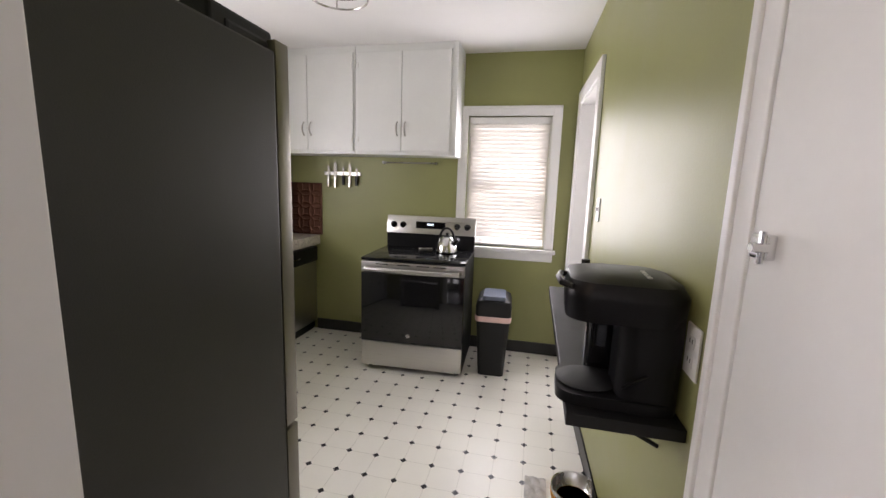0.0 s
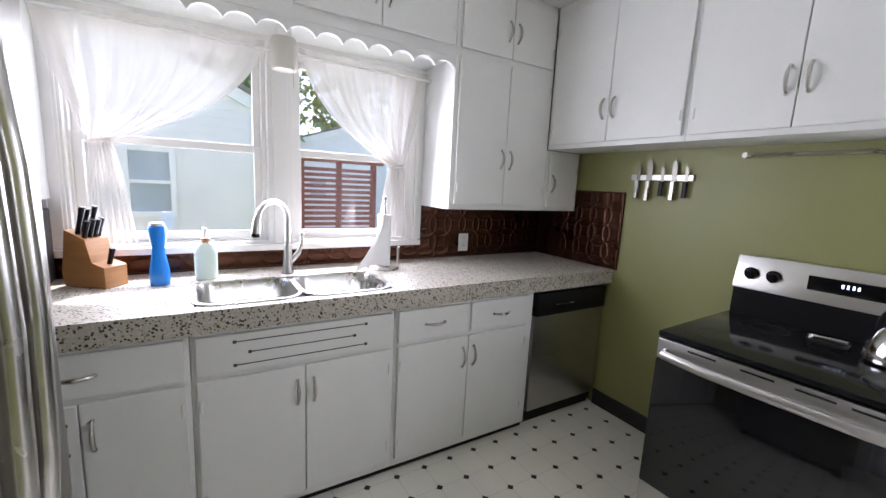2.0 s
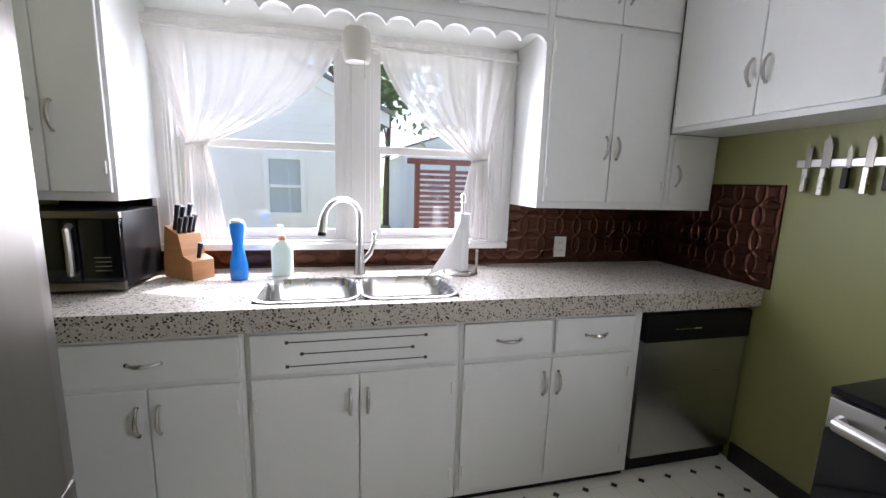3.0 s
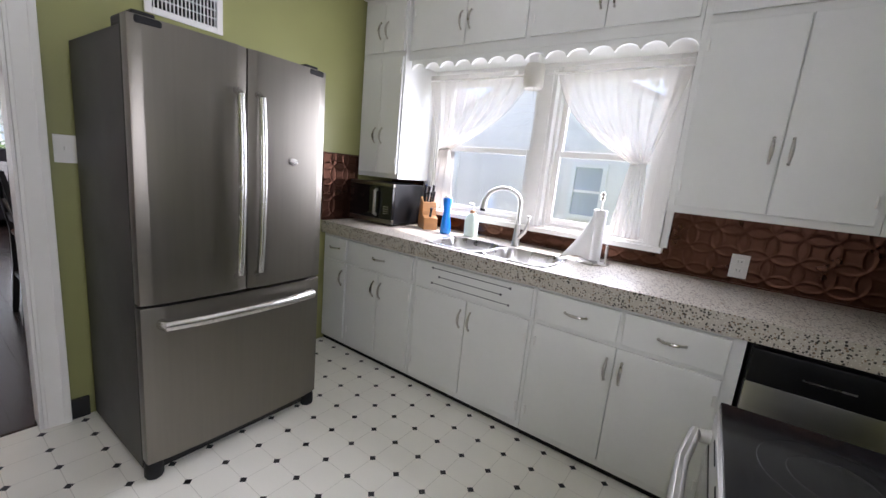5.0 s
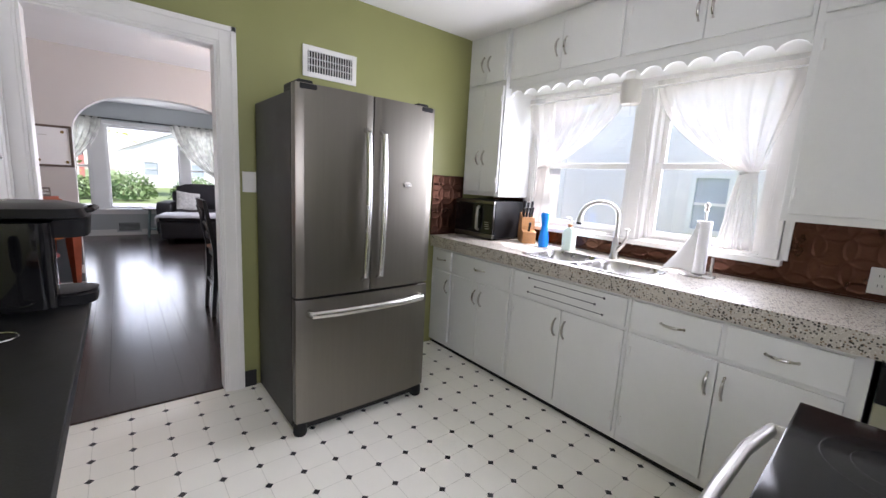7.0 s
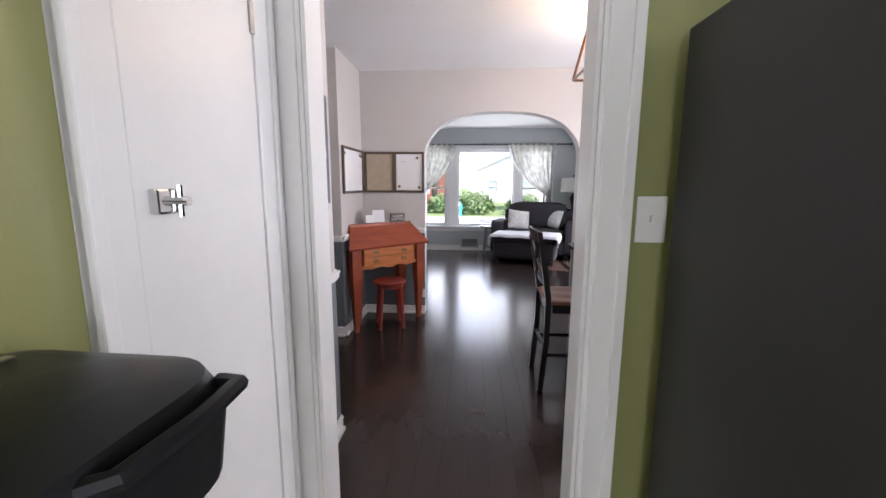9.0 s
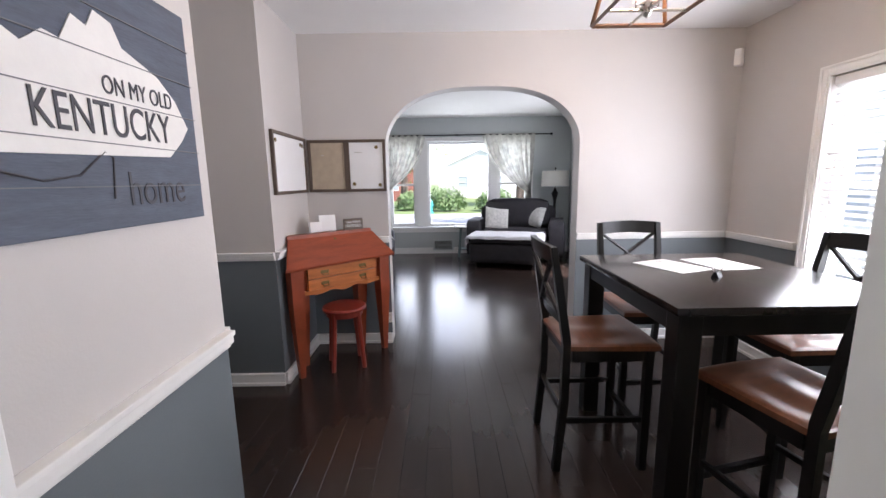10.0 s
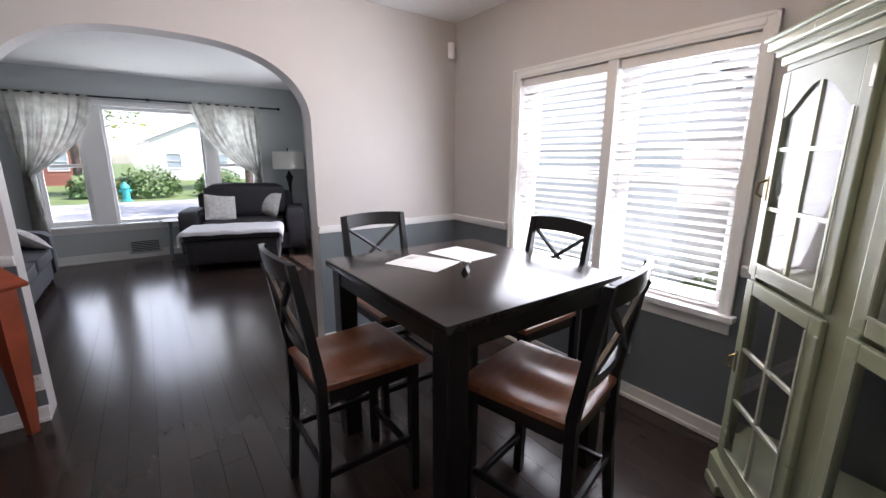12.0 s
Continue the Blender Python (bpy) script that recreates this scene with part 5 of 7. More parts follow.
leaf = part("leaf", box(-0.307, 0.0005, 0.02, 0.082, 0.014, 1.947, 0.004), TRIM, ir, "flat white painted leaf")
lt = part("latch", box(0.01, 0.014, 1.305, 0.055, 0.03, 1.345, 0.004), CHROME, leaf, "chrome cupboard latch")
bm = tube([(0.012, 0.026, 1.325), (0.012, 0.05, 1.325)], 0.008, 10)
tube([(0.012, 0.035, 1.30), (0.012, 0.035, 1.35)], 0.005, 8, bm)
part("latch_knob", bm, CHROME, lt, "", True)
for z in (0.35, 1.72):
    part("hinge", box(-0.312, 0.012, z - 0.035, -0.296, 0.02, z + 0.035, 0.002), NICKEL, leaf)
casing_bm = bmesh.new()
bd = tagged(new("door_2"), "white back door set in a deep casing", "door", "", "structure")
bd.matrix_basis = pose(xr(3.16), 3.16, 0, 0, 0, 90 + 1.83)
for a in ((-0.455, -0.36, 0, 2.12), (0.36, 0.455, 0, 2.12), (-0.36, 0.36, 2.03, 2.12)):
    box(a[0], 0.0005, a[2], a[1], 0.022, a[3], 0.004, casing_bm)
for a in ((-0.362, -0.345, 0, 2.03), (0.345, 0.362, 0, 2.03)):
    box(a[0], -0.15, a[2], a[1], 0.01, a[3], 0.002, casing_bm)
box(-0.345, -0.15, 2.012, 0.345, 0.01, 2.032, 0.002, casing_bm)
part("casing", casing_bm, TRIM, bd)
lf = part("leaf", box(-0.343, -0.135, 0.01, 0.343, -0.095, 2.01, 0.003), TRIM, bd, "white painted leaf")
for z, r in ((1.02, 0.028), (1.14, 0.02)):
    k = part("knob", lathe([(r * 0.9, 0), (r, 0.006), (r * 0.5, 0.012), (r * 0.45, 0.03), (r, 0.04), (r * 0.8, 0.055), (0, 0.058)], 0, 0, 16), NICKEL, lf, "nickel knob" if z < 1.1 else "nickel deadbolt", True)
    k.matrix_basis = pose(-0.28, -0.095, z, -90, 0, 0)
part("latch_plate", box(-0.33, -0.096, 1.40, -0.30, -0.085, 1.47, 0.003), BLACK, lf, "black latch plate")

# pet bowl and mat
bo = thing("pet_bowl", "steel pet bowl with an orange band", "pet bowl", (0.42, 2.01, 0))
part("bowl", lathe([(0.0, 0.012), (0.07, 0.012), (0.088, 0.03), (0.10, 0.075), (0.104, 0.077), (0.10, 0.07), (0.098, 0.071), (0.105, 0.0005), (0.0, 0.0004)][:5] + [(0.106, 0.072), (0.098, 0.0005), (0.0, 0.0004)], 0, 0, 28), SINKSTEEL, bo, "", True)
part("band", lathe([(0.1015, 0.02), (0.1065, 0.055), (0.1045, 0.055), (0.0995, 0.02), (0.1015, 0.02)], 0, 0, 28), ORANGE, bo, "orange paw band", True)
cl = thing("floor_cloth", "crumpled pale grey cloth beside the bowl", "cloth", (0.25, 2.02, 0))
part("cloth", surface(lambda u, v: (-0.05 + 0.10 * u, -0.10 + 0.2 * v, 0.003 + 0.012 * abs(math.sin(7 * u + 5 * v)) * abs(math.sin(9 * v))), 14, 18, None, 0.003), LINEN, cl, "", True)

# ceiling light in the kitchen
kl = thing("ceiling_light", "round brushed metal flush ceiling light", "ceiling light", (-0.90, 2.36, H))
part("canopy", lathe([(0.07, -0.02), (0.075, -0.004), (0.075, -0.0005), (0, -0.0005)], 0, 0, 24), NICKEL, kl, "", True)
for i in range(2):
    r = 0.15 - 0.0 * i
    z = -0.05 - 0.05 * i
    part("ring", tube([(r * math.cos(a * math.pi / 16), r * math.sin(a * math.pi / 16), z) for a in range(33)], 0.005, 6), NICKEL, kl, "", True)
for a in (0, 120, 240):
    c, s = math.cos(radians(a)), math.sin(radians(a))
    part("strut", tube([(0.06 * c, 0.06 * s, -0.01), (0.15 * c, 0.15 * s, -0.05), (0.15 * c, 0.15 * s, -0.10)], 0.004, 6), NICKEL, kl)
part("globe", lathe([(0.0, -0.085), (0.06, -0.075), (0.08, -0.045), (0.07, -0.0205), (0.0, -0.0204)], 0, 0, 24), SHADE, kl, "white glass globe", True)


# ---- dining room ----
tab = thing("dining_table", "square dark espresso counter-height dining table", "dining table", (-1.165, -1.005, 0))
TX, TY = 0.455, 0.485
part("tabletop", box(-TX, -TY, 0.882, TX, TY, 0.912, 0.004), ESPRESSO, tab, "", True)
for x0, y0, x1, y1 in ((-TX + 0.09, -TY + 0.03, TX - 0.09, -TY + 0.05), (-TX + 0.09, TY - 0.05, TX - 0.09, TY - 0.03), (-TX + 0.03, -TY + 0.09, -TX + 0.05, TY - 0.09), (TX - 0.05, -TY + 0.09, TX - 0.03, TY - 0.09)):
    part("apron", box(x0, y0, 0.80, x1, y1, 0.8815, 0.002), BLACKWOOD, tab)
for x in (-TX + 0.065, TX - 0.065):
    for y in (-TY + 0.065, TY - 0.065):
        part("leg", box(x - 0.042, y - 0.042, 0, x + 0.042, y + 0.042, 0.8815, 0.005), BLACKWOOD, tab)


def dining_chair(m):
    """A counter-height chair with an X back and a scooped seat; it looks to +y."""
    ch = thing("dining_chair", "black counter-height chair with scooped brown seat", "chair", (0, 0, 0), 0, "chairs round the dining table")
    def seat(u, v):
        x, y = -0.215 + 0.43 * u, -0.20 + 0.42 * v
        x *= 0.92 + 0.08 * v
        dip = 0.016 * (math.exp(-((x - 0.09) / 0.075) ** 2) + math.exp(-((x + 0.09) / 0.075) ** 2)) * math.exp(-((y + 0.03) / 0.13) ** 2)
        e = min(u, 1 - u, v, 1 - v)
        return (x, y + 0.012 * math.sin(math.pi * u) * (1 if v > 0.5 else 0), 0.622 - dip - 0.006 * math.exp(-e / 0.02))
    bm = surface(seat, 36, 34)
    bmesh.ops.recalc_face_normals(bm, faces=bm.faces)
    ex = bmesh.ops.extrude_face_region(bm, geom=bm.faces[:])
    for g in ex["geom"]:
        if isinstance(g, bmesh.types.BMVert):
            g.co.z = 0.594
    part("seat", bm, SEATWOOD, ch, "scooped reddish-brown wooden seat", True)
    for x0, y0, x1, y1 in ((-0.17, 0.165, 0.17, 0.185), (-0.17, -0.185, 0.17, -0.165), (-0.19, -0.16, -0.17, 0.16), (0.17, -0.16, 0.19, 0.16)):
        part("seat_rail", box(x0, y0, 0.535, x1, y1, 0.5935, 0.002), BLACKWOOD, ch)
    for x in (-0.185, 0.185):
        part("leg", prism([(x - 0.018, 0.165), (x + 0.018, 0.165), (x + 0.018, 0.20), (x - 0.018, 0.20)], 0, 0.5935, "z", bevel=0.004), BLACKWOOD, ch)
        side = [(-0.235, 0), (-0.20, 0), (-0.172, 0.35), (-0.172, 0.64), (-0.215, 0.90), (-0.245, 1.06), (-0.272, 1.06), (-0.245, 0.88), (-0.205, 0.62), (-0.207, 0.35)]
        part("leg", prism(side, x - 0.016, x + 0.016, "x", bevel=0.003), BLACKWOOD, ch)
        part("stretcher", box(x - 0.009, -0.19, 0.24, x + 0.009, 0.175, 0.265, 0.003), BLACKWOOD, ch)
    part("stretcher", box(-0.175, 0.172, 0.17, 0.175, 0.192, 0.20, 0.003), BLACKWOOD, ch)
    part("stretcher", box(-0.175, -0.205, 0.28, 0.175, -0.187, 0.305, 0.003), BLACKWOOD, ch)
    def bent(z0, z1, sag, y0):
        return surface(lambda u, v: (-0.185 + 0.37 * u, y0 - 0.25 * (z0 + (z1 - z0) * v - 0.7) * 0.6 - sag * math.sin(math.pi * u), z0 + (z1 - z0) * v + 0.008 * math.sin(math.pi * u)), 14, 4, None, 0.018)
    part("top_rail", bent(0.985, 1.06, 0.025, -0.215), BLACKWOOD, ch, "", True)
    part("lower_rail", bent(0.70, 0.745, 0.02, -0.20), BLACKWOOD, ch, "", True)
    for s in (-1, 1):
        pts = [(-0.17 * s, -0.21, 0.74), (0, -0.243, 0.865), (0.17 * s, -0.262, 0.99)]
        part("cross_slat", tube(pts, 0.013, 6, flat=0.8), BLACKWOOD, ch)
    ch.matrix_basis = m
    return ch


chair = dining_chair(pose(-0.655, -1.10, 0, 0, 0, 90))
copy_thing(chair, pose(-1.13, -1.555, 0, 0, 0, 0))
copy_thing(chair, pose(-1.60, -1.03, 0, 0, 0, -90))
copy_thing(chair, pose(-1.135, -0.505, 0, 0, 0, 193))

for loc, rz, lab in (((-1.055, -1.165, 0.913), 22, "printed white paper sheet on the table"), ((-1.31, -1.20, 0.913), 8, "white paper sheet on the table")):
    p = thing("paper_sheet", lab, "paper", loc, rz, "papers on the table")
    part("sheet", surface(lambda u, v: (-0.108 + 0.216 * u, -0.14 + 0.28 * v, 0.0006 + 0.001 * math.sin(3 * u + 2 * v) ** 2), 6, 6, None, 0.0006), PAPER, p)
    if rz > 10:
        for i in range(6):
            part("print_line", box(-0.08, -0.11 + i * 0.008, 0.0024, 0.0 - 0.01 * (i % 3), -0.108 + i * 0.008, 0.0027), NICKEL, p)
clip = thing("binder_clip", "black binder clip with steel arms", "clip", (-1.115, -0.93, 0.9125), 40)
part("body", prism([(-0.016, 0), (0.016, 0), (0.004, 0.026), (-0.004, 0.026)], -0.026, 0.026, "x", bevel=0.001), BLACK, clip)
for s in (-1, 1):
    part("arm", tube([(-0.014, 0.006 * s, 0.02), (-0.01, 0.02 * s, 0.045), (0.01, 0.02 * s, 0.045), (0.014, 0.006 * s, 0.02)], 0.0014, 5), CHROME, clip)

# dining blinds, half-open slats
blind("wood_blind", "white wooden blind with open slats", "x", -2.275, -1.715, -1.07, 0.675, 1.91, 0.043, 0.048, -30, SLATMAT, "dining blinds")
blind("wood_blind", "white wooden blind with open slats", "x", -2.275, -1.0, -0.365, 0.675, 1.91, 0.043, 0.048, -30, SLATMAT, "dining blinds")
sen = thing("motion_sensor", "small white alarm sensor in the corner", "sensor", (-2.17, -2.44, 2.22), 40)
part("body", box(-0.03, -0.02, -0.06, 0.03, 0.03, 0.06, 0.01), PLATE, sen)
part("lens", box(-0.02, 0.028, -0.045, 0.02, 0.034, 0.0, 0.003), TRIM, sen)
plate("outlet", "white outlet low on the slate wainscot", (-2.233, -0.80, 0.33), 90)
plate("night_light", "white plug-in night light beside the archway", (0.53, -2.466, 0.22), 180, "outlet", 0.05, 0.09)

# pendant lantern
pl = thing("pendant_lantern", "open wood-frame lantern pendant with lit candles", "pendant light", (-0.78, -1.02, 2.02))
B, T2, PH = 0.165, 0.10, 0.31
for i in range(4):
    a = radians(45 + 90 * i)
    b = radians(135 + 90 * i)
    p0, p1 = Vector((B * 1.414 * math.cos(a), B * 1.414 * math.sin(a), 0.0)), Vector((T2 * 1.414 * math.cos(a), T2 * 1.414 * math.sin(a), PH))
    q0, q1 = Vector((B * 1.414 * math.cos(b), B * 1.414 * math.sin(b), 0.0)), Vector((T2 * 1.414 * math.cos(b), T2 * 1.414 * math.sin(b), PH))
    part("upright", tube([p0, p1], 0.010, 4), LAMPWOOD, pl)
    part("bottom_bar", tube([p0, q0], 0.010, 4), LAMPWOOD, pl)
    part("top_bar", tube([p1, q1], 0.010, 4), LAMPWOOD, pl)
part("stem", tube([(0, 0, 0.02), (0, 0, H - 2.02 - 0.02)], 0.006, 8), NICKEL, pl)
part("canopy", lathe([(0.06, H - 2.02 - 0.025), (0.065, H - 2.02 - 0.001), (0, H - 2.02 - 0.0005)], 0, 0, 20), NICKEL, pl, "", True)
for s in (0, 90):
    c, d = math.cos(radians(s)), math.sin(radians(s))
    part("cross_bar", tube([(-0.165 * c, -0.165 * d, 0), (0.165 * c, 0.165 * d, 0)], 0.006, 6), NICKEL, pl)
part("hub", lathe([(0.0, -0.03), (0.014, -0.02), (0.022, 0.0), (0.022, 0.03), (0.0, 0.035)], 0, 0, 14), NICKEL, pl, "", True)
for i in range(4):
    a = radians(90 * i + 20)
    x, y = 0.06 * math.cos(a), 0.06 * math.sin(a)
    part("arm", tube([(0, 0, 0.02), (x, y, 0.02), (x, y, 0.05)], 0.005, 6), NICKEL, pl)
    can = part("candle_sleeve", lathe([(0.018, 0.05), (0.011, 0.056), (0.011, 0.125), (0, 0.126)], x, y, 12), TRIM, pl, "ivory candle sleeve", True)
    part("bulb", lathe([(0.007, 0.126), (0.015, 0.145), (0.016, 0.16), (0.008, 0.19), (0.0, 0.205)], x, y, 12), BULB, can, "lit flame bulb", True)
lamp = new("pendant_glow", bpy.data.lights.new("pendant_glow", "POINT"))
lamp.data.energy, lamp.data.color, lamp.data.shadow_soft_size = 6, (1, 0.72, 0.45), 0.05
lamp.location = (-0.78, -1.02, 2.25)

# sign on the stub wall
sg = thing("wall_sign", "slate blue plank sign with a white state outline", "sign", (0.74, 0.0, 1.26))
part("panel", box(-0.016, -0.335, 0, -0.001, 0.34, 0.50, 0.002), SIGNBLUE, sg)
# the shape, seen from the room: +y is its left end
shape = [(0.33, 0.135), (0.33, 0.19), (0.285, 0.20), (0.265, 0.30), (0.20, 0.31), (0.18, 0.30), (0.13, 0.325), (0.10, 0.31), (0.06, 0.34), (0.03, 0.335), (0.0, 0.385), (-0.03, 0.375), (-0.05, 0.41), (-0.09, 0.40), (-0.11, 0.36), (-0.17, 0.34), (-0.21, 0.325), (-0.26, 0.285), (-0.30, 0.225), (-0.27, 0.19), (-0.22, 0.15), (0.22, 0.135), (0.22, 0.115), (0.30, 0.105)]
part("state_shape", prism(shape, -0.019, -0.0165, "x"), SIGNWHITE, sg, "weathered white state outline")


def lettering(parent, name, words, size, y, z, material, x=-0.0205, squeeze=1.0):
    """Flat letters on a sign that faces -x."""
    cu = bpy.data.curves.new(name, "FONT")
    cu.body, cu.size, cu.align_x, cu.extrude = words, size, "CENTER", 0.0006
    ob = new(name, cu)
    cu.materials.append(material)
    ob.parent = parent
    ob.matrix_basis = Matrix.Translation((x, y, z)) @ Matrix.Rotation(radians(-90), 4, "Z") @ Matrix.Rotation(radians(90), 4, "X") @ Matrix.Diagonal((squeeze, 1, 1, 1))
    return ob


lettering(sg, "lettering", "KENTUCKY", 0.092, -0.06, 0.182, INK, squeeze=0.70)
lettering(sg, "lettering", "ON MY OLD", 0.050, -0.145, 0.262, INK, squeeze=0.72)
lettering(sg, "lettering", "home", 0.10, -0.17, 0.045, INK, x=-0.0175, squeeze=0.8)
lettering(sg, "lettering", "bright", 0.10, 0.10, 0.405, INK, x=-0.0175, squeeze=0.8)
for i in range(5):
    part("plank_groove", box(-0.0196, -0.334, 0.083 * (i + 1), -0.0155, 0.339, 0.083 * (i + 1) + 0.0022), SIGNGROOVE, sg)
part("swash", tube([(-0.0175, 0.17, 0.11), (-0.0175, 0.10, 0.095), (-0.0175, 0.03, 0.105), (-0.0175, -0.03, 0.15), (-0.0175, -0.05, 0.14), (-0.0175, -0.04, 0.06)], 0.0022, 5), INK, sg, "dark script swash")

# memo boards round the corner
def memo(name, label, loc, rz, w, h, split):
    ob = thing(name, label, "memo board", loc, rz)
    bm = bmesh.new()
    for a in ((-w / 2, -w / 2 + 0.022, 0, h), (w / 2 - 0.022, w / 2, 0, h), (-w / 2 + 0.022, w / 2 - 0.022, h - 0.022, h), (-w / 2 + 0.022, w / 2 - 0.022, 0, 0.022)) + (((-0.02, 0.02, 0.022, h - 0.022),) if split else ()):
        box(a[0], -0.022, a[2], a[1], -0.001, a[3], 0.002, bm)
    part("frame", bm, WALNUT, ob)
    if split:
        part("burlap_panel", box(-w / 2 + 0.02, -0.012, 0.02, -0.018, -0.001, h - 0.02), BURLAP, ob, "tan burlap panel")
        wb = part("white_panel", box(0.018, -0.012, 0.02, w / 2 - 0.02, -0.001, h - 0.02), PAPER, ob, "white dry-erase panel")
        spots = ((0.05, 0.06), (w / 2 - 0.05, 0.05), (w / 2 - 0.07, h - 0.06))
        bars = ((0.06, 0.30, 0.06), (-0.20, 0.28, 0.02))
    else:
        wb = part("white_panel", box(-w / 2 + 0.02, -0.012, 0.02, w / 2 - 0.02, -0.001, h - 0.02), PAPER, ob, "white dry-erase panel")
        spots = ((-w / 2 + 0.06, h - 0.06), (w / 2 - 0.06, h - 0.06), (w / 2 - 0.1, h - 0.055))
        bars = ()
    for x, z in spots:
        k = part("magnet", lathe([(0.014, 0), (0.014, 0.005), (0, 0.006)], 0, 0, 12), BRASS, wb, "round brass magnet", True)
        k.matrix_basis = pose(x, -0.012, z, 90, 0, 0)
    for x, z, L in bars:
        part("mark", box(x, -0.0125, z, x + L, -0.0119, z + 0.005), NICKEL, wb)
    return ob


memo("memo_board", "framed half burlap half whiteboard on the wall", (0.81, -2.466, 1.268), 180, 0.605, 0.40, True)
memo("memo_board", "framed whiteboard on the side of the chase", (1.143, -2.13, 1.268), -90, 0.62, 0.41, False)

# corner writing desk
dk = thing("writing_desk", "orange pine slant-front desk across the corner", "desk", (0.785, -2.08, 0), -135.5)
dk.scale = (1.03, 1.0, 1.04)
part("carcass", prism([(-0.36, 0.035), (0.36, 0.035), (0.26, 0.215), (-0.26, 0.215)], 0.56, 0.735, "z", bevel=0.003), DESKWOOD, dk)
lidbm = bmesh.new()
lo = [lidbm.verts.new((x, y, z)) for x, y, z in ((-0.425, -0.02, 0.737), (0.425, -0.02, 0.737), (0.335, 0.145, 0.905), (-0.335, 0.145, 0.905))]
hi = [lidbm.verts.new((x, y, z)) for x, y, z in ((-0.425, -0.03, 0.757), (0.425, -0.03, 0.757), (0.335, 0.135, 0.925), (-0.335, 0.135, 0.925))]
lidbm.faces.new(lo)
lidbm.faces.new(hi)
for i in range(4):
    lidbm.faces.new((lo[i], lo[(i + 1) % 4], hi[(i + 1) % 4], hi[i]))
bmesh.ops.bevel(lidbm, geom=lidbm.edges[:], offset=0.003, segments=2, affect="EDGES")
ld = part("slant_lid", lidbm, DESKWOOD, dk, "sloping pine writing lid")
part("lock", lathe([(0.0, 0), (0.01, 0), (0.01, 0.003), (0, 0.004)], 0, 0, 12), BRASS, ld, "brass keyhole").matrix_basis = pose(0, 0.11, 0.901, 45, 0, 0)
part("upper_board", prism([(-0.335, 0.15), (0.335, 0.15), (0.285, 0.228), (-0.285, 0.228)], 0.735, 0.945, "z", bevel=0.003), DESKWOOD, dk)
for z0, z1 in ((0.665, 0.735), (0.59, 0.66)):
    dr_ = part("drawer", box(-0.27, 0.006, z0, 0.27, 0.034, z1, 0.003), DESKFACE, dk, "honey pine drawer front")
    for x in (-0.15, 0.15):
        bm = box(x - 0.03, 0.003, (z0 + z1) / 2 - 0.008, x + 0.03, 0.0058, (z0 + z1) / 2 + 0.014, 0.002)
        tube([(x - 0.022, 0.002, (z0 + z1) / 2), (x - 0.018, -0.012, (z0 + z1) / 2 - 0.016), (x + 0.018, -0.012, (z0 + z1) / 2 - 0.016), (x + 0.022, 0.002, (z0 + z1) / 2)], 0.003, 6, bm)
        part("bail_pull", bm, BRASS, dr_, "aged brass bail pull")
wave = [(-0.30, 0.588)] + [(-0.30 + 0.6 * i / 40, 0.56 + 0.012 * math.cos(i / 40 * 6 * math.pi) * (1 - abs(i - 20) / 30)) for i in range(41)] + [(0.30, 0.588)]
part("scalloped_apron", prism(wave, 0.012, 0.034, "y"), DESKFACE, dk, "scalloped apron board")
for x, y in ((-0.345, 0.03), (0.345, 0.03), (-0.24, 0.19), (0.24, 0.19)):
    lb = bmesh.new()
    top_, bot_ = 0.042, 0.018
    rings = []
    for z, h_ in ((0, bot_), (0.5, top_), (0.735, top_)):
        rings.append([(x - h_, y - h_ + 0.012, z), (x + h_, y - h_ + 0.012, z), (x + h_, y + h_ + 0.012, z), (x - h_, y + h_ + 0.012, z)])
    loft(rings, lb)
    part("leg", lb, DESKWOOD, dk, "tapered square leg")
stl = thing("stool", "small round red-stained wooden stool", "stool", (0.80, -2.07, 0), 20)
part("seat", lathe([(0.14, 0.425), (0.155, 0.43), (0.158, 0.445), (0.15, 0.456), (0.0, 0.458)], 0, 0, 28), REDSTOOL, stl, "", True)
part("skirt", lathe([(0.12, 0.39), (0.13, 0.39), (0.13, 0.4245), (0.12, 0.4245), (0.12, 0.39)], 0, 0, 24), REDSTOOL, stl, "", True)
for i in range(4):
    a = radians(45 + 90 * i)
    c, s = math.cos(a), math.sin(a)
    part("leg", tube([(0.155 * c, 0.155 * s, 0), (0.115 * c, 0.115 * s, 0.43)], [0.016, 0.021], 8), REDSTOOL, stl)
for name, lab, loc, rz, w, h, m_ in (("card_stand", "small white card leaning on the desk", (0.93, -2.23, 0.9835), -150, 0.12, 0.12, PAPER), ("note_block", "white paper note holder on the desk", (1.0, -2.17, 0.9835), -140, 0.09, 0.075, PAPER)):
    o = thing(name, lab, "stationery", loc, rz)
    b = box(-w / 2, -0.012, 0, w / 2, 0.012, h, 0.002)
    bmesh.ops.rotate(b, verts=b.verts, matrix=Matrix.Rotation(radians(-8), 3, "X"))
    part("card", b, m_, o)
sn = thing("desk_sign", "small dark sign block with white lettering", "sign", (0.76, -2.32, 0.9835), -145)
part("block", box(-0.075, -0.014, 0, 0.075, 0.014, 0.085, 0.003), WALNUT, sn)
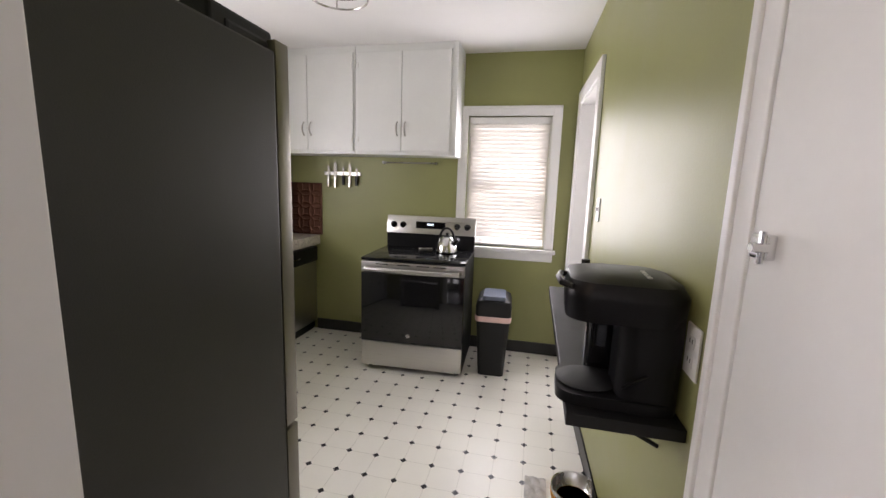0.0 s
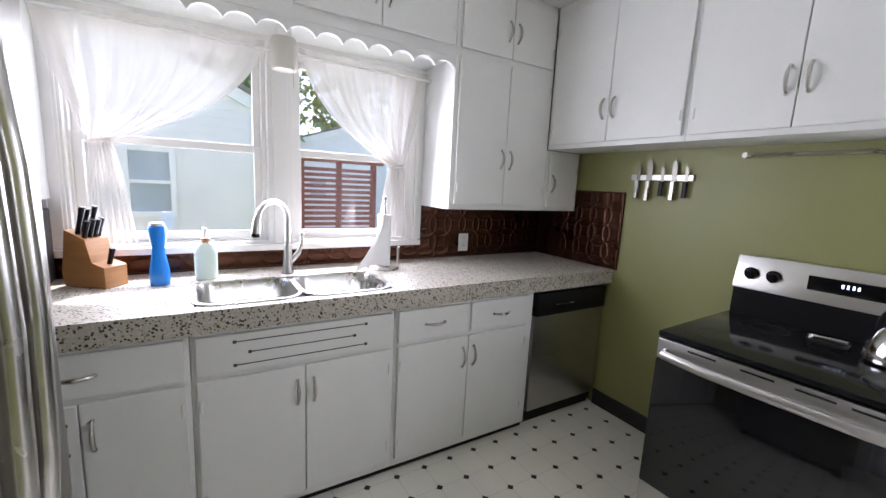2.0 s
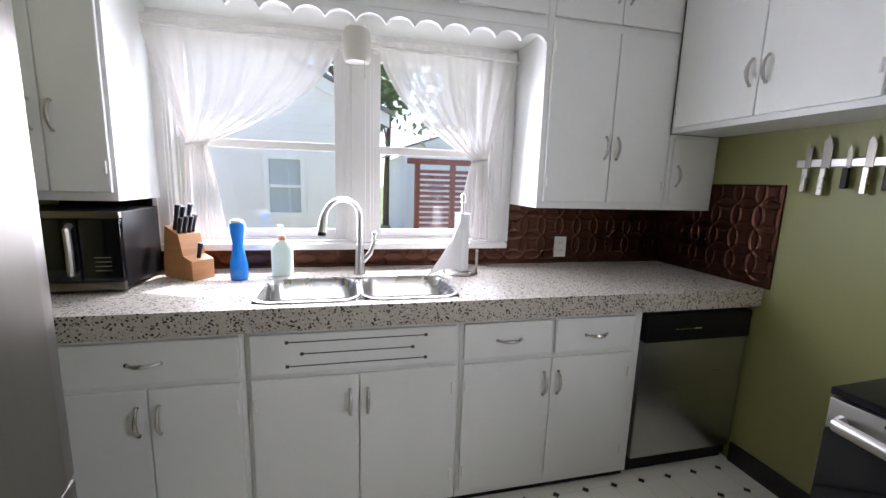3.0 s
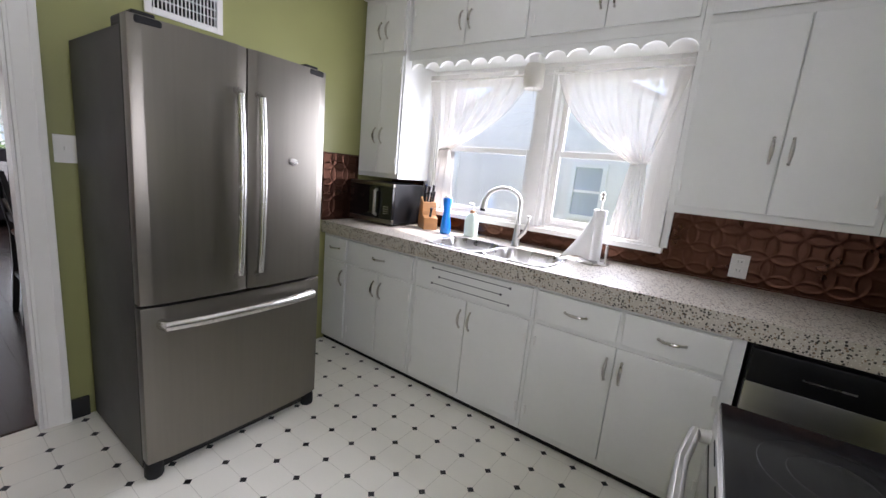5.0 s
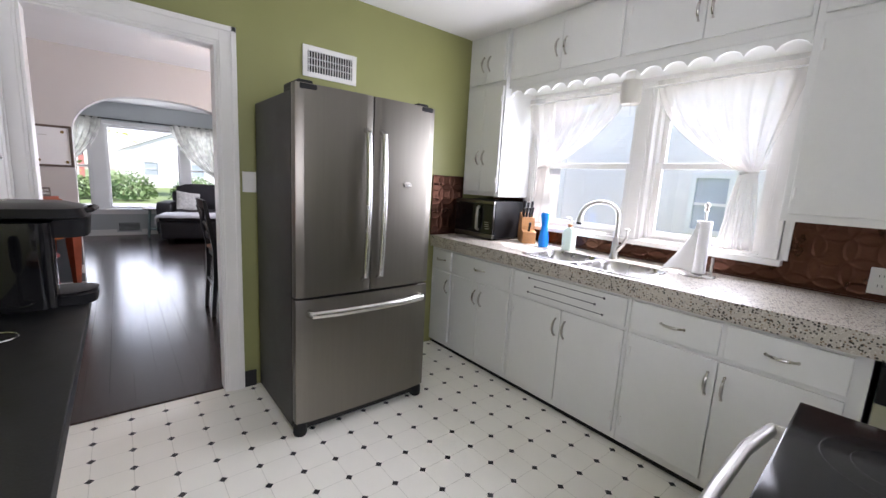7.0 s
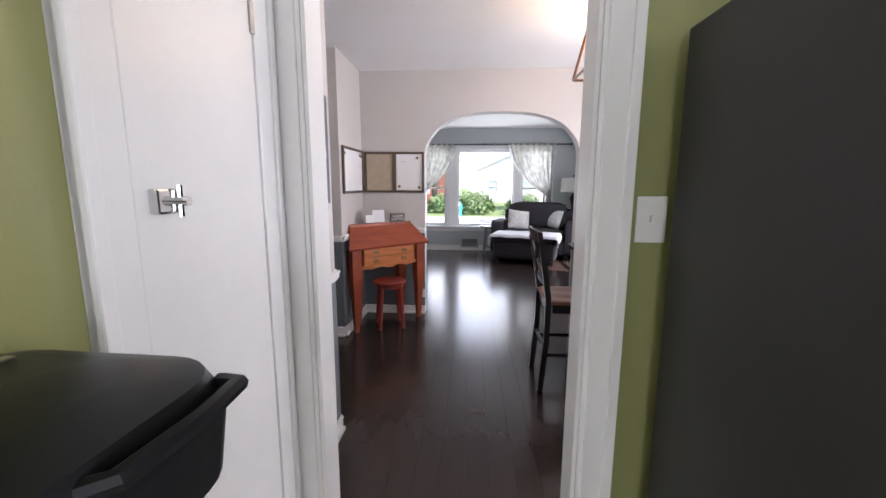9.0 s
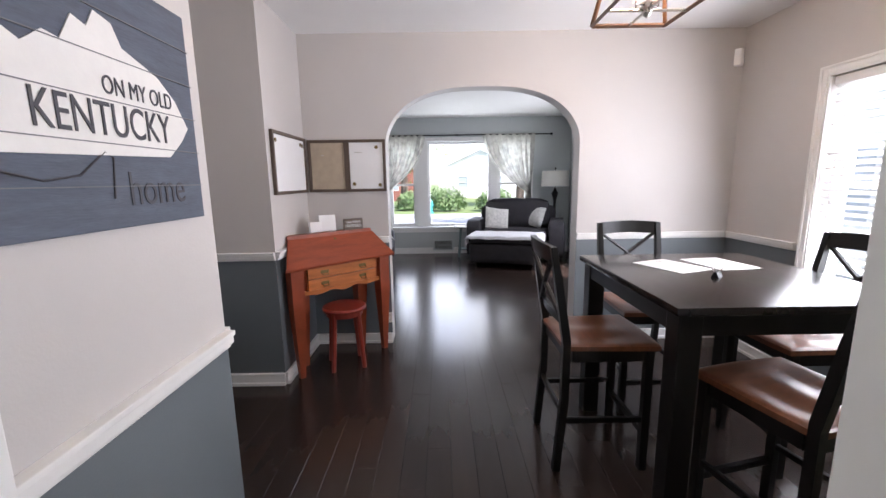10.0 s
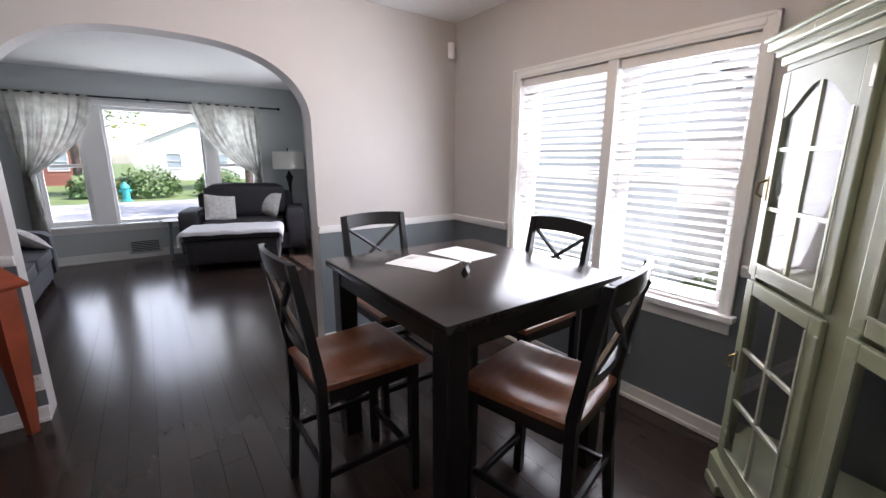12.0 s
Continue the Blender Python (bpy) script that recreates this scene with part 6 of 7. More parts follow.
for words, size, z in (("FALL MEANS", 0.024, 0.052), ("FOOTBALL", 0.032, 0.020)):
    cu = bpy.data.curves.new("lettering", "FONT")
    cu.body, cu.size, cu.align_x, cu.extrude = words, size, "CENTER", 0.0006
    cu.materials.append(PAPER)
    o = new("lettering", cu)
    o.parent = sn
    o.matrix_basis = Matrix.Translation((0, -0.0147, z)) @ Matrix.Rotation(radians(90), 4, "X") @ Matrix.Diagonal((0.85, 1, 1, 1))

# corner display cabinet
hu = thing("display_cabinet", "sage green corner display cabinet with glass doors", "display cabinet", (-1.92, -0.17, 0), 40.7)
L, HT = 0.95, 1.70
plan = [(0, 0), (L, 0), (0.215, 0.62), (-0.215, 0.20)]
def grown(d):
    return [(-d, -d), (L + d, -d), (0.215, 0.625), (-0.215 - d * 0.5, 0.20)]
part("plinth", prism(grown(0.025), 0.05, 0.13, "z", bevel=0.006), SAGE, hu)
for x in (0.03, L - 0.08):
    part("foot", box(x - 0.05, -0.035, 0, x + 0.06, 0.05, 0.0495, 0.01), SAGE, hu)
part("floor_board", prism(plan, 0.1305, 0.16, "z"), SAGE, hu)
part("shelf", prism([(0.02, 0.03), (L - 0.02, 0.03), (0.215, 0.60), (-0.19, 0.20)], 0.915, 0.945, "z"), SAGE, hu)
part("top_board", prism(plan, HT - 0.02, HT, "z"), SAGE, hu)
for k, (d, z0, z1) in enumerate(((0.015, HT + 0.0005, HT + 0.03), (0.03, HT + 0.0305, HT + 0.055), (0.05, HT + 0.0555, HT + 0.085), (0.06, HT + 0.0855, HT + 0.10))):
    part("crown_moulding", prism(grown(d), z0, z1, "z", bevel=0.005), SAGE if k % 2 else SAGEGILT, hu)
bk = bmesh.new()
for p, q in (((L, 0.0), (0.215, 0.62)), ((0.215, 0.62), (-0.215, 0.20)), ((-0.215, 0.20), (0, 0))):
    p, q = Vector((*p, 0)), Vector((*q, 0))
    n_ = Vector((-(q - p).y, (q - p).x, 0)).normalized() * 0.012
    prism([tuple(p.xy), tuple(q.xy), tuple((q + n_).xy), tuple((p + n_).xy)], 0.161, HT - 0.021, "z", bm=bk)
part("back_panel", bk, GLASS, hu, "clear glass back and side panes").visible_shadow = False
for x0, x1 in ((0.0, 0.035), (0.43, 0.56), (L - 0.05, L)):
    part("post", box(x0, 0.0, 0.161, x1, 0.03, HT - 0.021, 0.004), SAGE, hu)


def glazed(name, x0, x1, z0, z1, arch, swing, hinge_x, pull):
    """A glazed door: rails, stiles, glass, glazing bars, hinges and pull."""
    bm = bmesh.new()
    s = 0.05
    box(x0, -0.02, z0, x0 + s, -0.001, z1, 0.005, bm)
    box(x1 - s, -0.02, z0, x1, -0.001, z1, 0.005, bm)
    box(x0 + s, -0.02, z0, x1 - s, -0.001, z0 + s, 0.005, bm)
    if arch:
        n = 20
        low = []
        for i in range(n + 1):
            u = i / n
            low.append((x0 + s + (x1 - x0 - 2 * s) * u, z1 - 0.15 + 0.095 * math.sin(math.pi * u) ** 1.6))
        prism([(x1 - s, z1), (x0 + s, z1)] + low, -0.019, -0.001, "y", bm=bm)
    else:
        box(x0 + s, -0.02, z1 - s, x1 - s, -0.001, z1, 0.005, bm)
    d = part(name, bm, SAGE, hu, "sage glazed door" if swing else "")
    g = part("glass", box(x0 + s - 0.005, -0.012, z0 + s - 0.005, x1 - s + 0.005, -0.009, z1 - s + 0.005 if not arch else z1 - 0.06), GLASS, d)
    g.visible_shadow = False
    xm = (x0 + x1) / 2
    bead = bmesh.new()
    for a in ((x0 + s - 0.004, x0 + s + 0.006, z0 + s, z1 - s - (0.10 if arch else 0)), (x1 - s - 0.006, x1 - s + 0.004, z0 + s, z1 - s - (0.10 if arch else 0)), (x0 + s, x1 - s, z0 + s - 0.004, z0 + s + 0.006)):
        box(a[0], -0.025, a[2], a[1], -0.0205, a[3], 0.001, bead)
    part("bead", bead, SAGEGILT, d, "pale bead moulding")
    if swing:
        part("glazing_bar", box(xm - 0.007, -0.018, z0 + s, xm + 0.007, -0.005, z1 - s - (0.005 if arch else 0), 0.002), SAGEGILT, d)
        for k in (1, 2):
            z = z0 + s + (z1 - z0 - 2 * s) * k / 3
            part("glazing_bar", box(x0 + s, -0.0185, z - 0.007, x1 - s, -0.0055, z + 0.007, 0.002), SAGEGILT, d)
        for z in (z0 + 0.08, z1 - 0.08):
            part("hinge", box(hinge_x - 0.008, -0.024, z - 0.03, hinge_x + 0.008, -0.0195, z + 0.03, 0.002), SAGEGILT, d)
        p = part("pull_plate", box(x0 + 0.017, -0.023, pull - 0.045, x0 + 0.033, -0.0202, pull + 0.045, 0.002), BRASS, d)
        part("pull", tube([(x0 + 0.025, -0.023, pull + 0.03), (x0 + 0.025, -0.045, pull + 0.02), (x0 + 0.02, -0.048, pull - 0.02), (x0 + 0.025, -0.03, pull - 0.032)], 0.0045, 8), BRASS, p, "aged brass drop pull", True)


glazed("upper_door", 0.02, 0.45, 0.955, HT - 0.03, True, True, 0.445, 1.28)
glazed("lower_door", 0.02, 0.45, 0.17, 0.935, False, True, 0.445, 0.60)
glazed("upper_panel", 0.545, L - 0.03, 0.955, HT - 0.03, True, False, 0, 0)
glazed("lower_panel", 0.545, L - 0.03, 0.17, 0.935, False, False, 0, 0)
for z in (1.20, 1.44):
    g = part("glass_shelf", prism([(0.04, 0.05), (L - 0.06, 0.05), (0.215, 0.57), (-0.15, 0.2)], z, z + 0.006, "z"), GLASS, hu, "clear glass shelf")

# ---- living room ----
RODZ = 2.13
rd = thing("curtain_rod", "thin black curtain rod over the front window", "curtain rod", (-0.40, -6.57, RODZ))
part("rod", tube([(1.62, 0, 0), (-1.48, 0, 0)], 0.011, 8), BLACK, rd, "", True)
for x in (1.63, -1.49, 0.18):
    part("finial" if abs(x) > 1 else "joint", lathe([(0.0, -0.025), (0.02, -0.015), (0.024, 0), (0.02, 0.015), (0.0, 0.025)], x, 0, 12), BLACK, rd, "", True)
for x in (1.5, 0.18, -1.4):
    part("bracket", tube([(x, 0, 0), (x, -0.075, 0)], 0.008, 6), BLACK, rd)
curtain("curtain", "sheer grey patterned curtain tied back at the front window", "y", -6.56, 1.20, 0.34, RODZ + 0.02, 1.08, 1.15, 0.42, 8, CURTAIN2, "front window curtains", 0.03)
curtain("curtain", "sheer grey patterned curtain tied back at the front window", "y", -6.56, -1.60, -0.66, RODZ + 0.02, -1.50, 1.12, 0.42, 8, CURTAIN2, "front window curtains", 0.03)
fv = thing("floor_register", "grey louvred return vent low on the wall", "vent", (0.055, -6.633, 0.06))
part("frame", box(-0.19, 0, 0, 0.19, 0.012, 0.20, 0.004), LIVING, fv)
# No hollow here: a near-black sheet on the frame paints its shade.
part("painted_recess", box(-0.16, 0.0122, 0.025, 0.16, 0.0135, 0.175), RECESS_SHADE, fv)
for i in range(6):
    part("slat", box(-0.16, 0.0136, 0.035 + i * 0.024, 0.16, 0.02, 0.043 + i * 0.024), LIVING, fv)


def puff(x0, y0, z0, x1, y1, z1, b, seg=4):
    """A soft padded block with slightly swollen faces."""
    bm = box(x0, y0, z0, x1, y1, z1)
    bmesh.ops.subdivide_edges(bm, edges=bm.edges[:], cuts=7, use_grid_fill=True)
    c, h = Vector(((x0 + x1) / 2, (y0 + y1) / 2, (z0 + z1) / 2)), Vector(((x1 - x0) / 2, (y1 - y0) / 2, (z1 - z0) / 2))
    for v in bm.verts:
        q = v.co - c
        for i in range(3):
            others = [abs(q[j]) / h[j] for j in range(3) if j != i]
            sign = 1 if q[i] > 0 else -1
            edge = max(others)
            q[i] -= sign * b * 0.9 * max(0, (abs(q[i]) / h[i] - 0.9)) * 10 * max(0.0, edge ** 6)
        v.co = c + q + Vector((noise.noise(q * 4), noise.noise(q * 4 + Vector((7, 0, 0))), noise.noise(q * 4 + Vector((0, 9, 0))))) * 0.008
    return bm


def cushion(w, h, d):
    """A square throw pillow standing up, thick in the middle."""
    b = bmesh.new()
    for s in (-1, 1):
        surface(lambda u, v: ((u - 0.5) * w, s * d / 2 * (max(0.0, math.sin(math.pi * u) * math.sin(math.pi * v))) ** 0.45, (v - 0.5) * h * (1 - 0.06 * math.sin(math.pi * u))), 16, 16, b)
    bmesh.ops.remove_doubles(b, verts=b.verts, dist=1e-4)
    return b


ac = thing("armchair", "wide charcoal upholstered armchair with rolled arms", "armchair", (-1.20, -6.12, 0), 164)
part("base", puff(-0.50, -0.36, 0.06, 0.50, 0.40, 0.32, 0.03), SOFA, ac, "", True)
part("seat_cushion", puff(-0.40, -0.40, 0.32, 0.40, 0.25, 0.47, 0.04), SOFA, ac, "", True)
part("backrest", puff(-0.50, 0.20, 0.30, 0.50, 0.45, 0.80, 0.06), SOFA, ac, "", True)
part("back_cushion", puff(-0.42, 0.02, 0.45, 0.42, 0.26, 0.90, 0.09), SOFA, ac, "plump back cushion", True)
for x in (-0.52, 0.52):
    part("arm", puff(x - 0.11, -0.38, 0.06, x + 0.11, 0.42, 0.60, 0.06), SOFA, ac, "rolled arm", True)
for x in (-0.45, 0.45):
    for y in (-0.3, 0.35):
        part("foot", box(x - 0.03, y - 0.03, 0, x + 0.03, y + 0.03, 0.062, 0.004), BLACKWOOD, ac)
ac.scale = (1.30, 1.0, 1.14)
ot = thing("ottoman", "large charcoal upholstered ottoman", "ottoman", (-0.93, -5.47, 0), 164)
part("base", puff(-0.43, -0.32, 0.07, 0.43, 0.30, 0.38, 0.03), SOFA, ot, "", True)
part("cushion", puff(-0.44, -0.33, 0.375, 0.44, 0.31, 0.47, 0.04), SOFA, ot, "", True)
for x in (-0.37, 0.37):
    for y in (-0.26, 0.24):
        part("foot", box(x - 0.03, y - 0.03, 0, x + 0.03, y + 0.03, 0.072, 0.004), BLACKWOOD, ot)
ot.scale = (1.26, 1.05, 1.05)
th = thing("throw_blanket", "white fleece throw spread over the ottoman", "blanket", (-0.93, -5.47, 0.50), 164)
def throw(u, v):
    x, y = -0.52 + 1.04 * u, -0.36 + 0.62 * v
    over = max(0, abs(x) - 0.44)
    front = max(0, -0.33 - y)
    return (max(-0.465, min(0.465, x)), max(-0.35, y), 0.012 - over * 1.6 - front * 1.5 + 0.010 * noise.noise(Vector((x * 7, y * 7, 0))) + 0.01 * (u > 2))
part("fleece", surface(throw, 44, 30, None, 0.018), THROW, th, "", True)
th.scale = (1.26, 1.05, 1.05)
for loc, rz, rx, lab in (((-0.86, -6.02, 0.70), 190, -18, "pale patterned throw pillow on the armchair"), ((-1.50, -6.10, 0.72), 130, -15, "pale patterned throw pillow against the arm")):
    pw = thing("throw_pillow", lab, "pillow", loc, rz, "throw pillows")
    part("cover", cushion(0.40, 0.36, 0.14), LINEN, pw, "", True).matrix_basis = pose(0, 0, 0, rx, 8, 0)
so = thing("sofa", "slate grey upholstered sofa with loose cushions", "sofa", (1.30, -4.85, 0), -90)
part("base", puff(-0.95, -0.42, 0.06, 0.95, 0.45, 0.30, 0.03), SOFAGREY, so, "", True)
for x in (-0.40, 0.40):
    part("seat_cushion", puff(x - 0.395, -0.46, 0.30, x + 0.395, 0.25, 0.45, 0.05), SOFAGREY, so, "", True)
    part("back_cushion", puff(x - 0.39, 0.05, 0.44, x + 0.39, 0.32, 0.84, 0.09), SOFAGREY, so, "", True)
part("backrest", puff(-0.95, 0.25, 0.28, 0.95, 0.48, 0.78, 0.05), SOFAGREY, so, "", True)
for x in (-0.92, 0.92):
    part("arm", puff(x - 0.11, -0.44, 0.06, x + 0.11, 0.45, 0.60, 0.07), SOFAGREY, so, "padded arm", True)
for x in (-0.88, 0.88):
    for y in (-0.36, 0.40):
        part("foot", box(x - 0.03, y - 0.03, 0, x + 0.03, y + 0.03, 0.062, 0.004), BLACKWOOD, so)
pw = thing("throw_pillow", "pale patterned throw pillow on the sofa", "pillow", (1.03, -5.5, 0.56), -60, "throw pillows")
part("cover", cushion(0.40, 0.36, 0.15), LINEN, pw, "", True).matrix_basis = pose(0, 0, 0, -50, 0, 0)
sdt = thing("side_table", "small round side table on turned teal legs", "side table", (-0.34, -6.30, 0))
part("top", lathe([(0.19, 0.525), (0.20, 0.53), (0.20, 0.545), (0.0, 0.548)], 0, 0, 28), WALNUT, sdt, "brown round top", True)
for i in range(4):
    a = radians(45 + 90 * i)
    c, s = math.cos(a), math.sin(a)
    part("leg", tube([(0.17 * c, 0.17 * s, 0), (0.15 * c, 0.15 * s, 0.12), (0.13 * c, 0.13 * s, 0.30), (0.11 * c, 0.11 * s, 0.525)], [0.012, 0.02, 0.014, 0.02], 8), TEALWOOD, sdt, "turned teal leg", True)
part("stretcher_shelf", lathe([(0.13, 0.14), (0.135, 0.15), (0, 0.152)], 0, 0, 20), TEALWOOD, sdt, "", True)
fl = thing("floor_lamp", "black turned lamp with a white drum shade", "lamp", (-1.90, -6.28, 0))
fl.scale = (1.2, 1.2, 1.04)
part("base", lathe([(0.13, 0), (0.13, 0.02), (0.05, 0.04), (0.02, 0.08), (0.018, 0.9), (0.03, 0.98), (0.05, 1.05), (0.025, 1.10), (0.012, 1.14), (0.0, 1.141)], 0, 0, 20), BLACKWOOD, fl, "", True)
part("shade", lathe([(0.185, 1.17), (0.195, 1.17), (0.185, 1.42), (0.175, 1.42), (0.185, 1.17)], 0, 0, 32), SHADE, fl, "white drum shade", True)
part("harp", tube([(0, 0, 1.14), (0, 0, 1.45)], 0.005, 6), BLACK, fl)
part("finial", lathe([(0.012, 1.45), (0.014, 1.465), (0, 1.48)], 0, 0, 10), BLACK, fl, "", True)
for s in (0, 90):
    c, d = math.cos(radians(s)), math.sin(radians(s))
    part("spider", tube([(-0.18 * c, -0.18 * d, 1.405), (0.18 * c, 0.18 * d, 1.405)], 0.003, 5), BLACK, fl)

# ---- outside ----
solid("ground", box(-120, -160, -0.62, 120, 120, -0.55), GRASS, "sunlit mown lawn around the house", "ground", "structure")
solid("road", box(-110, -22, -0.549, 110, -14.5, -0.535), ASPHALT, "pale sunlit asphalt street", "road", "structure")
solid("pavement", box(-110, -13.2, -0.549, 110, -12.0, -0.52), PAPER, "pale concrete pavement", "pavement", "structure")


def siding_house(name, label, x, y0, y1, zb, ze, zp, depth, windows, mat_=None, step=0.115):
    """A gabled house whose gable looks to +x: lapped boards, corner boards, rake boards, roof and windows."""
    ho = thing(name, label, "house", (x, (y0 + y1) / 2, zb))
    w, h, p = (y1 - y0) / 2, ze - zb, zp - zb
    part("wall", prism([(-w, 0), (w, 0), (w, h), (0, p), (-w, h)], -depth, -0.02, "x"), mat_ or SIDING, ho)
    n = int(p / step)
    for i in range(n):
        z0 = i * step
        lim = w if z0 + step <= h else w * (p - z0 - step * 0.5) / (p - h)
        if lim < 0.1:
            continue
        cuts = [(-lim, lim)]
        for wy, wz0, wz1, ww in windows:
            c = wy - (y0 + y1) / 2
            if wz0 - zb - 0.06 < z0 + step / 2 < wz1 - zb + 0.06:
                cuts = [s for a, b in cuts for s in ((a, min(b, c - ww / 2 - 0.06)), (max(a, c + ww / 2 + 0.06), b)) if s[1] - s[0] > 0.02]
        for a, b in cuts:
            part("siding_board", prism([(-0.02, z0), (0.004, z0), (-0.008, z0 + step), (-0.02, z0 + step)], a, b, "y"), mat_ or SIDING, ho)
    for s in (-1, 1):
        part("rake_board", prism([(s * (w + 0.25), h - 0.25 * (p - h) / w - 0.02), (0, p - 0.02), (0, p + 0.16), (s * (w + 0.25), h - 0.25 * (p - h) / w + 0.16)], -0.0, 0.05, "x"), TRIM, ho, "white rake board")
        part("roof", prism([(s * (w + 0.3), h - 0.3 * (p - h) / w + 0.165), (0, p + 0.165), (0, p + 0.22), (s * (w + 0.3), h - 0.3 * (p - h) / w + 0.22)], -depth - 0.2, 0.12, "x"), ROOFING, ho, "grey shingle roof slope")
        part("corner_board", box(-0.01, s * w - 0.05, 0, 0.02, s * w + 0.05, h), TRIM, ho)
    for wy, wz0, wz1, ww in windows:
        c = wy - (y0 + y1) / 2
        f = bmesh.new()
        a0, a1, b0_, b1_ = c - ww / 2, c + ww / 2, wz0 - zb, wz1 - zb
        for q in ((a0 - 0.07, a0, b0_ - 0.07, b1_ + 0.07), (a1, a1 + 0.07, b0_ - 0.07, b1_ + 0.07), (a0, a1, b1_, b1_ + 0.07), (a0, a1, b0_ - 0.07, b0_), (a0, a1, (b0_ + b1_) / 2 - 0.02, (b0_ + b1_) / 2 + 0.02)):
            box(-0.019, q[0], q[2], 0.03, q[1], q[3], 0, f)
        wn_ = part("window", f, TRIM, ho, "white framed window")
        # The pane's pale colour stands in for reflected sky.
        part("pane", box(-0.018, a0, b0_, -0.01, a1, b1_), PAINTEDREFLECT, wn_)
    return ho


siding_house("neighbour_house", "pale grey sided house with white trim", -6.5, -1.6, 2.15, -0.55, 2.25, 3.15, 7, [(0.94, 0.85, 1.60, 0.42)])
siding_house("neighbour_garage", "white sided garage beyond the fence", -13.0, 3.6, 9.5, -0.55, 2.2, 3.2, 5, [(4.6, 0.75, 1.35, 0.5)], SIGNWHITE, 0.16)
siding_house("neighbour_house", "white sided house beside the dining windows", -6.2, -9.0, -2.4, -0.55, 2.6, 4.0, 7, [(-5.5, 0.6, 1.8, 0.8)], SIGNWHITE, 0.16)
pg = thing("slatted_pergola", "red-brown slatted garden pergola", "pergola", (-8.6, 3.95, -0.55))
for y in (-0.75, 0.0, 0.75):
    part("post", box(-0.05, y - 0.05, 0, 0.05, y + 0.05, 2.25), REDWOOD, pg)
for i in range(13):
    part("slat", box(0.051, -0.8, 0.75 + i * 0.11, 0.075, 0.8, 0.82 + i * 0.11), REDWOOD, pg)
part("top_beam", box(-0.08, -0.95, 2.25, 0.10, 0.95, 2.36), REDWOOD, pg)


def tree(name, label, loc, height, spread, leafmat, n_leaves, seed, trunk=0.16, crown0=0.35):
    """A tapered trunk with forked limbs and a loose crown of small leaf clumps."""
    rng = random.Random(seed)
    tr_ = thing(name, label, "tree", loc, rng.uniform(0, 360), "garden trees")
    bm = tube([(0, 0, 0), (0.05, 0.02, height * 0.25), (0.0, 0.1, height * 0.5), (0.1, 0.05, height * 0.8)], [trunk, trunk * 0.8, trunk * 0.55, trunk * 0.2], 9)
    tips = []
    for i in range(11):
        a, z = rng.uniform(0, 6.28), height * rng.uniform(crown0, 0.75)
        r = spread * rng.uniform(0.5, 1.0)
        p0 = Vector((0.03, 0.06, z))
        p2 = p0 + Vector((r * math.cos(a), r * math.sin(a), height * rng.uniform(0.05, 0.28)))
        p1 = (p0 + p2) / 2 + Vector((0, 0, height * 0.06))
        tube([p0, p1, p2], [trunk * 0.35, trunk * 0.2, trunk * 0.06], 6, bm)
        tips += [p1, p2, (p1 + p2) / 2]
    tips.append(Vector((0.1, 0.05, height * 0.9)))
    part("trunk", bm, BARK, tr_, "rough brown bark", True)
    lv = bmesh.new()
    for i in range(n_leaves):
        c = rng.choice(tips) + Vector([rng.gauss(0, spread * 0.2) for _ in range(3)])
        d = Vector([rng.gauss(0, 1) for _ in range(3)]).normalized()
        e = d.orthogonal().normalized()
        s = rng.uniform(0.05, 0.13) * (0.6 + height / 9)
        vs = [lv.verts.new(c + d * s), lv.verts.new(c + e * s * 0.6), lv.verts.new(c - d * s), lv.verts.new(c - e * s * 0.6)]
        lv.faces.new(vs)
    me = bpy.data.meshes.new("crown")
    lv.to_mesh(me)
    lv.free()
    me.materials.append(leafmat)
    cr = new("crown", me)
    cr.parent = tr_
    tagged(cr, "loose leafy crown")
    return tr_


tree("garden_tree", "leafy green tree behind the pergola", (-15, 6.5, -0.55), 8.0, 2.6, LEAF2, 2600, 1)
tree("garden_tree", "tall leafy tree behind the garage", (-18, 3.5, -0.55), 9.0, 2.8, LEAF, 2600, 2)
tree("bare_tree", "thin-leaved tree above the neighbour's roof", (-12.5, 1.6, -0.55), 7.5, 2.4, LEAF, 250, 3, 0.12)
tree("front_tree", "yellow-green street tree with low branches", (-3.2, -16.5, -0.55), 6.5, 3.0, LEAF2, 2600, 4, 0.14, 0.45)
tree("front_tree", "yellow-green tree across the street", (2.6, -27, -0.55), 7.5, 3.2, LEAF2, 2600, 5, 0.3)
tree("front_tree", "green tree across the street", (-6.0, -30, -0.55), 8.0, 3.2, LEAF, 2600, 6, 0.3)
tree("front_tree", "green tree across the street", (9.0, -29, -0.55), 8.0, 3.4, LEAF, 2600, 7, 0.3)
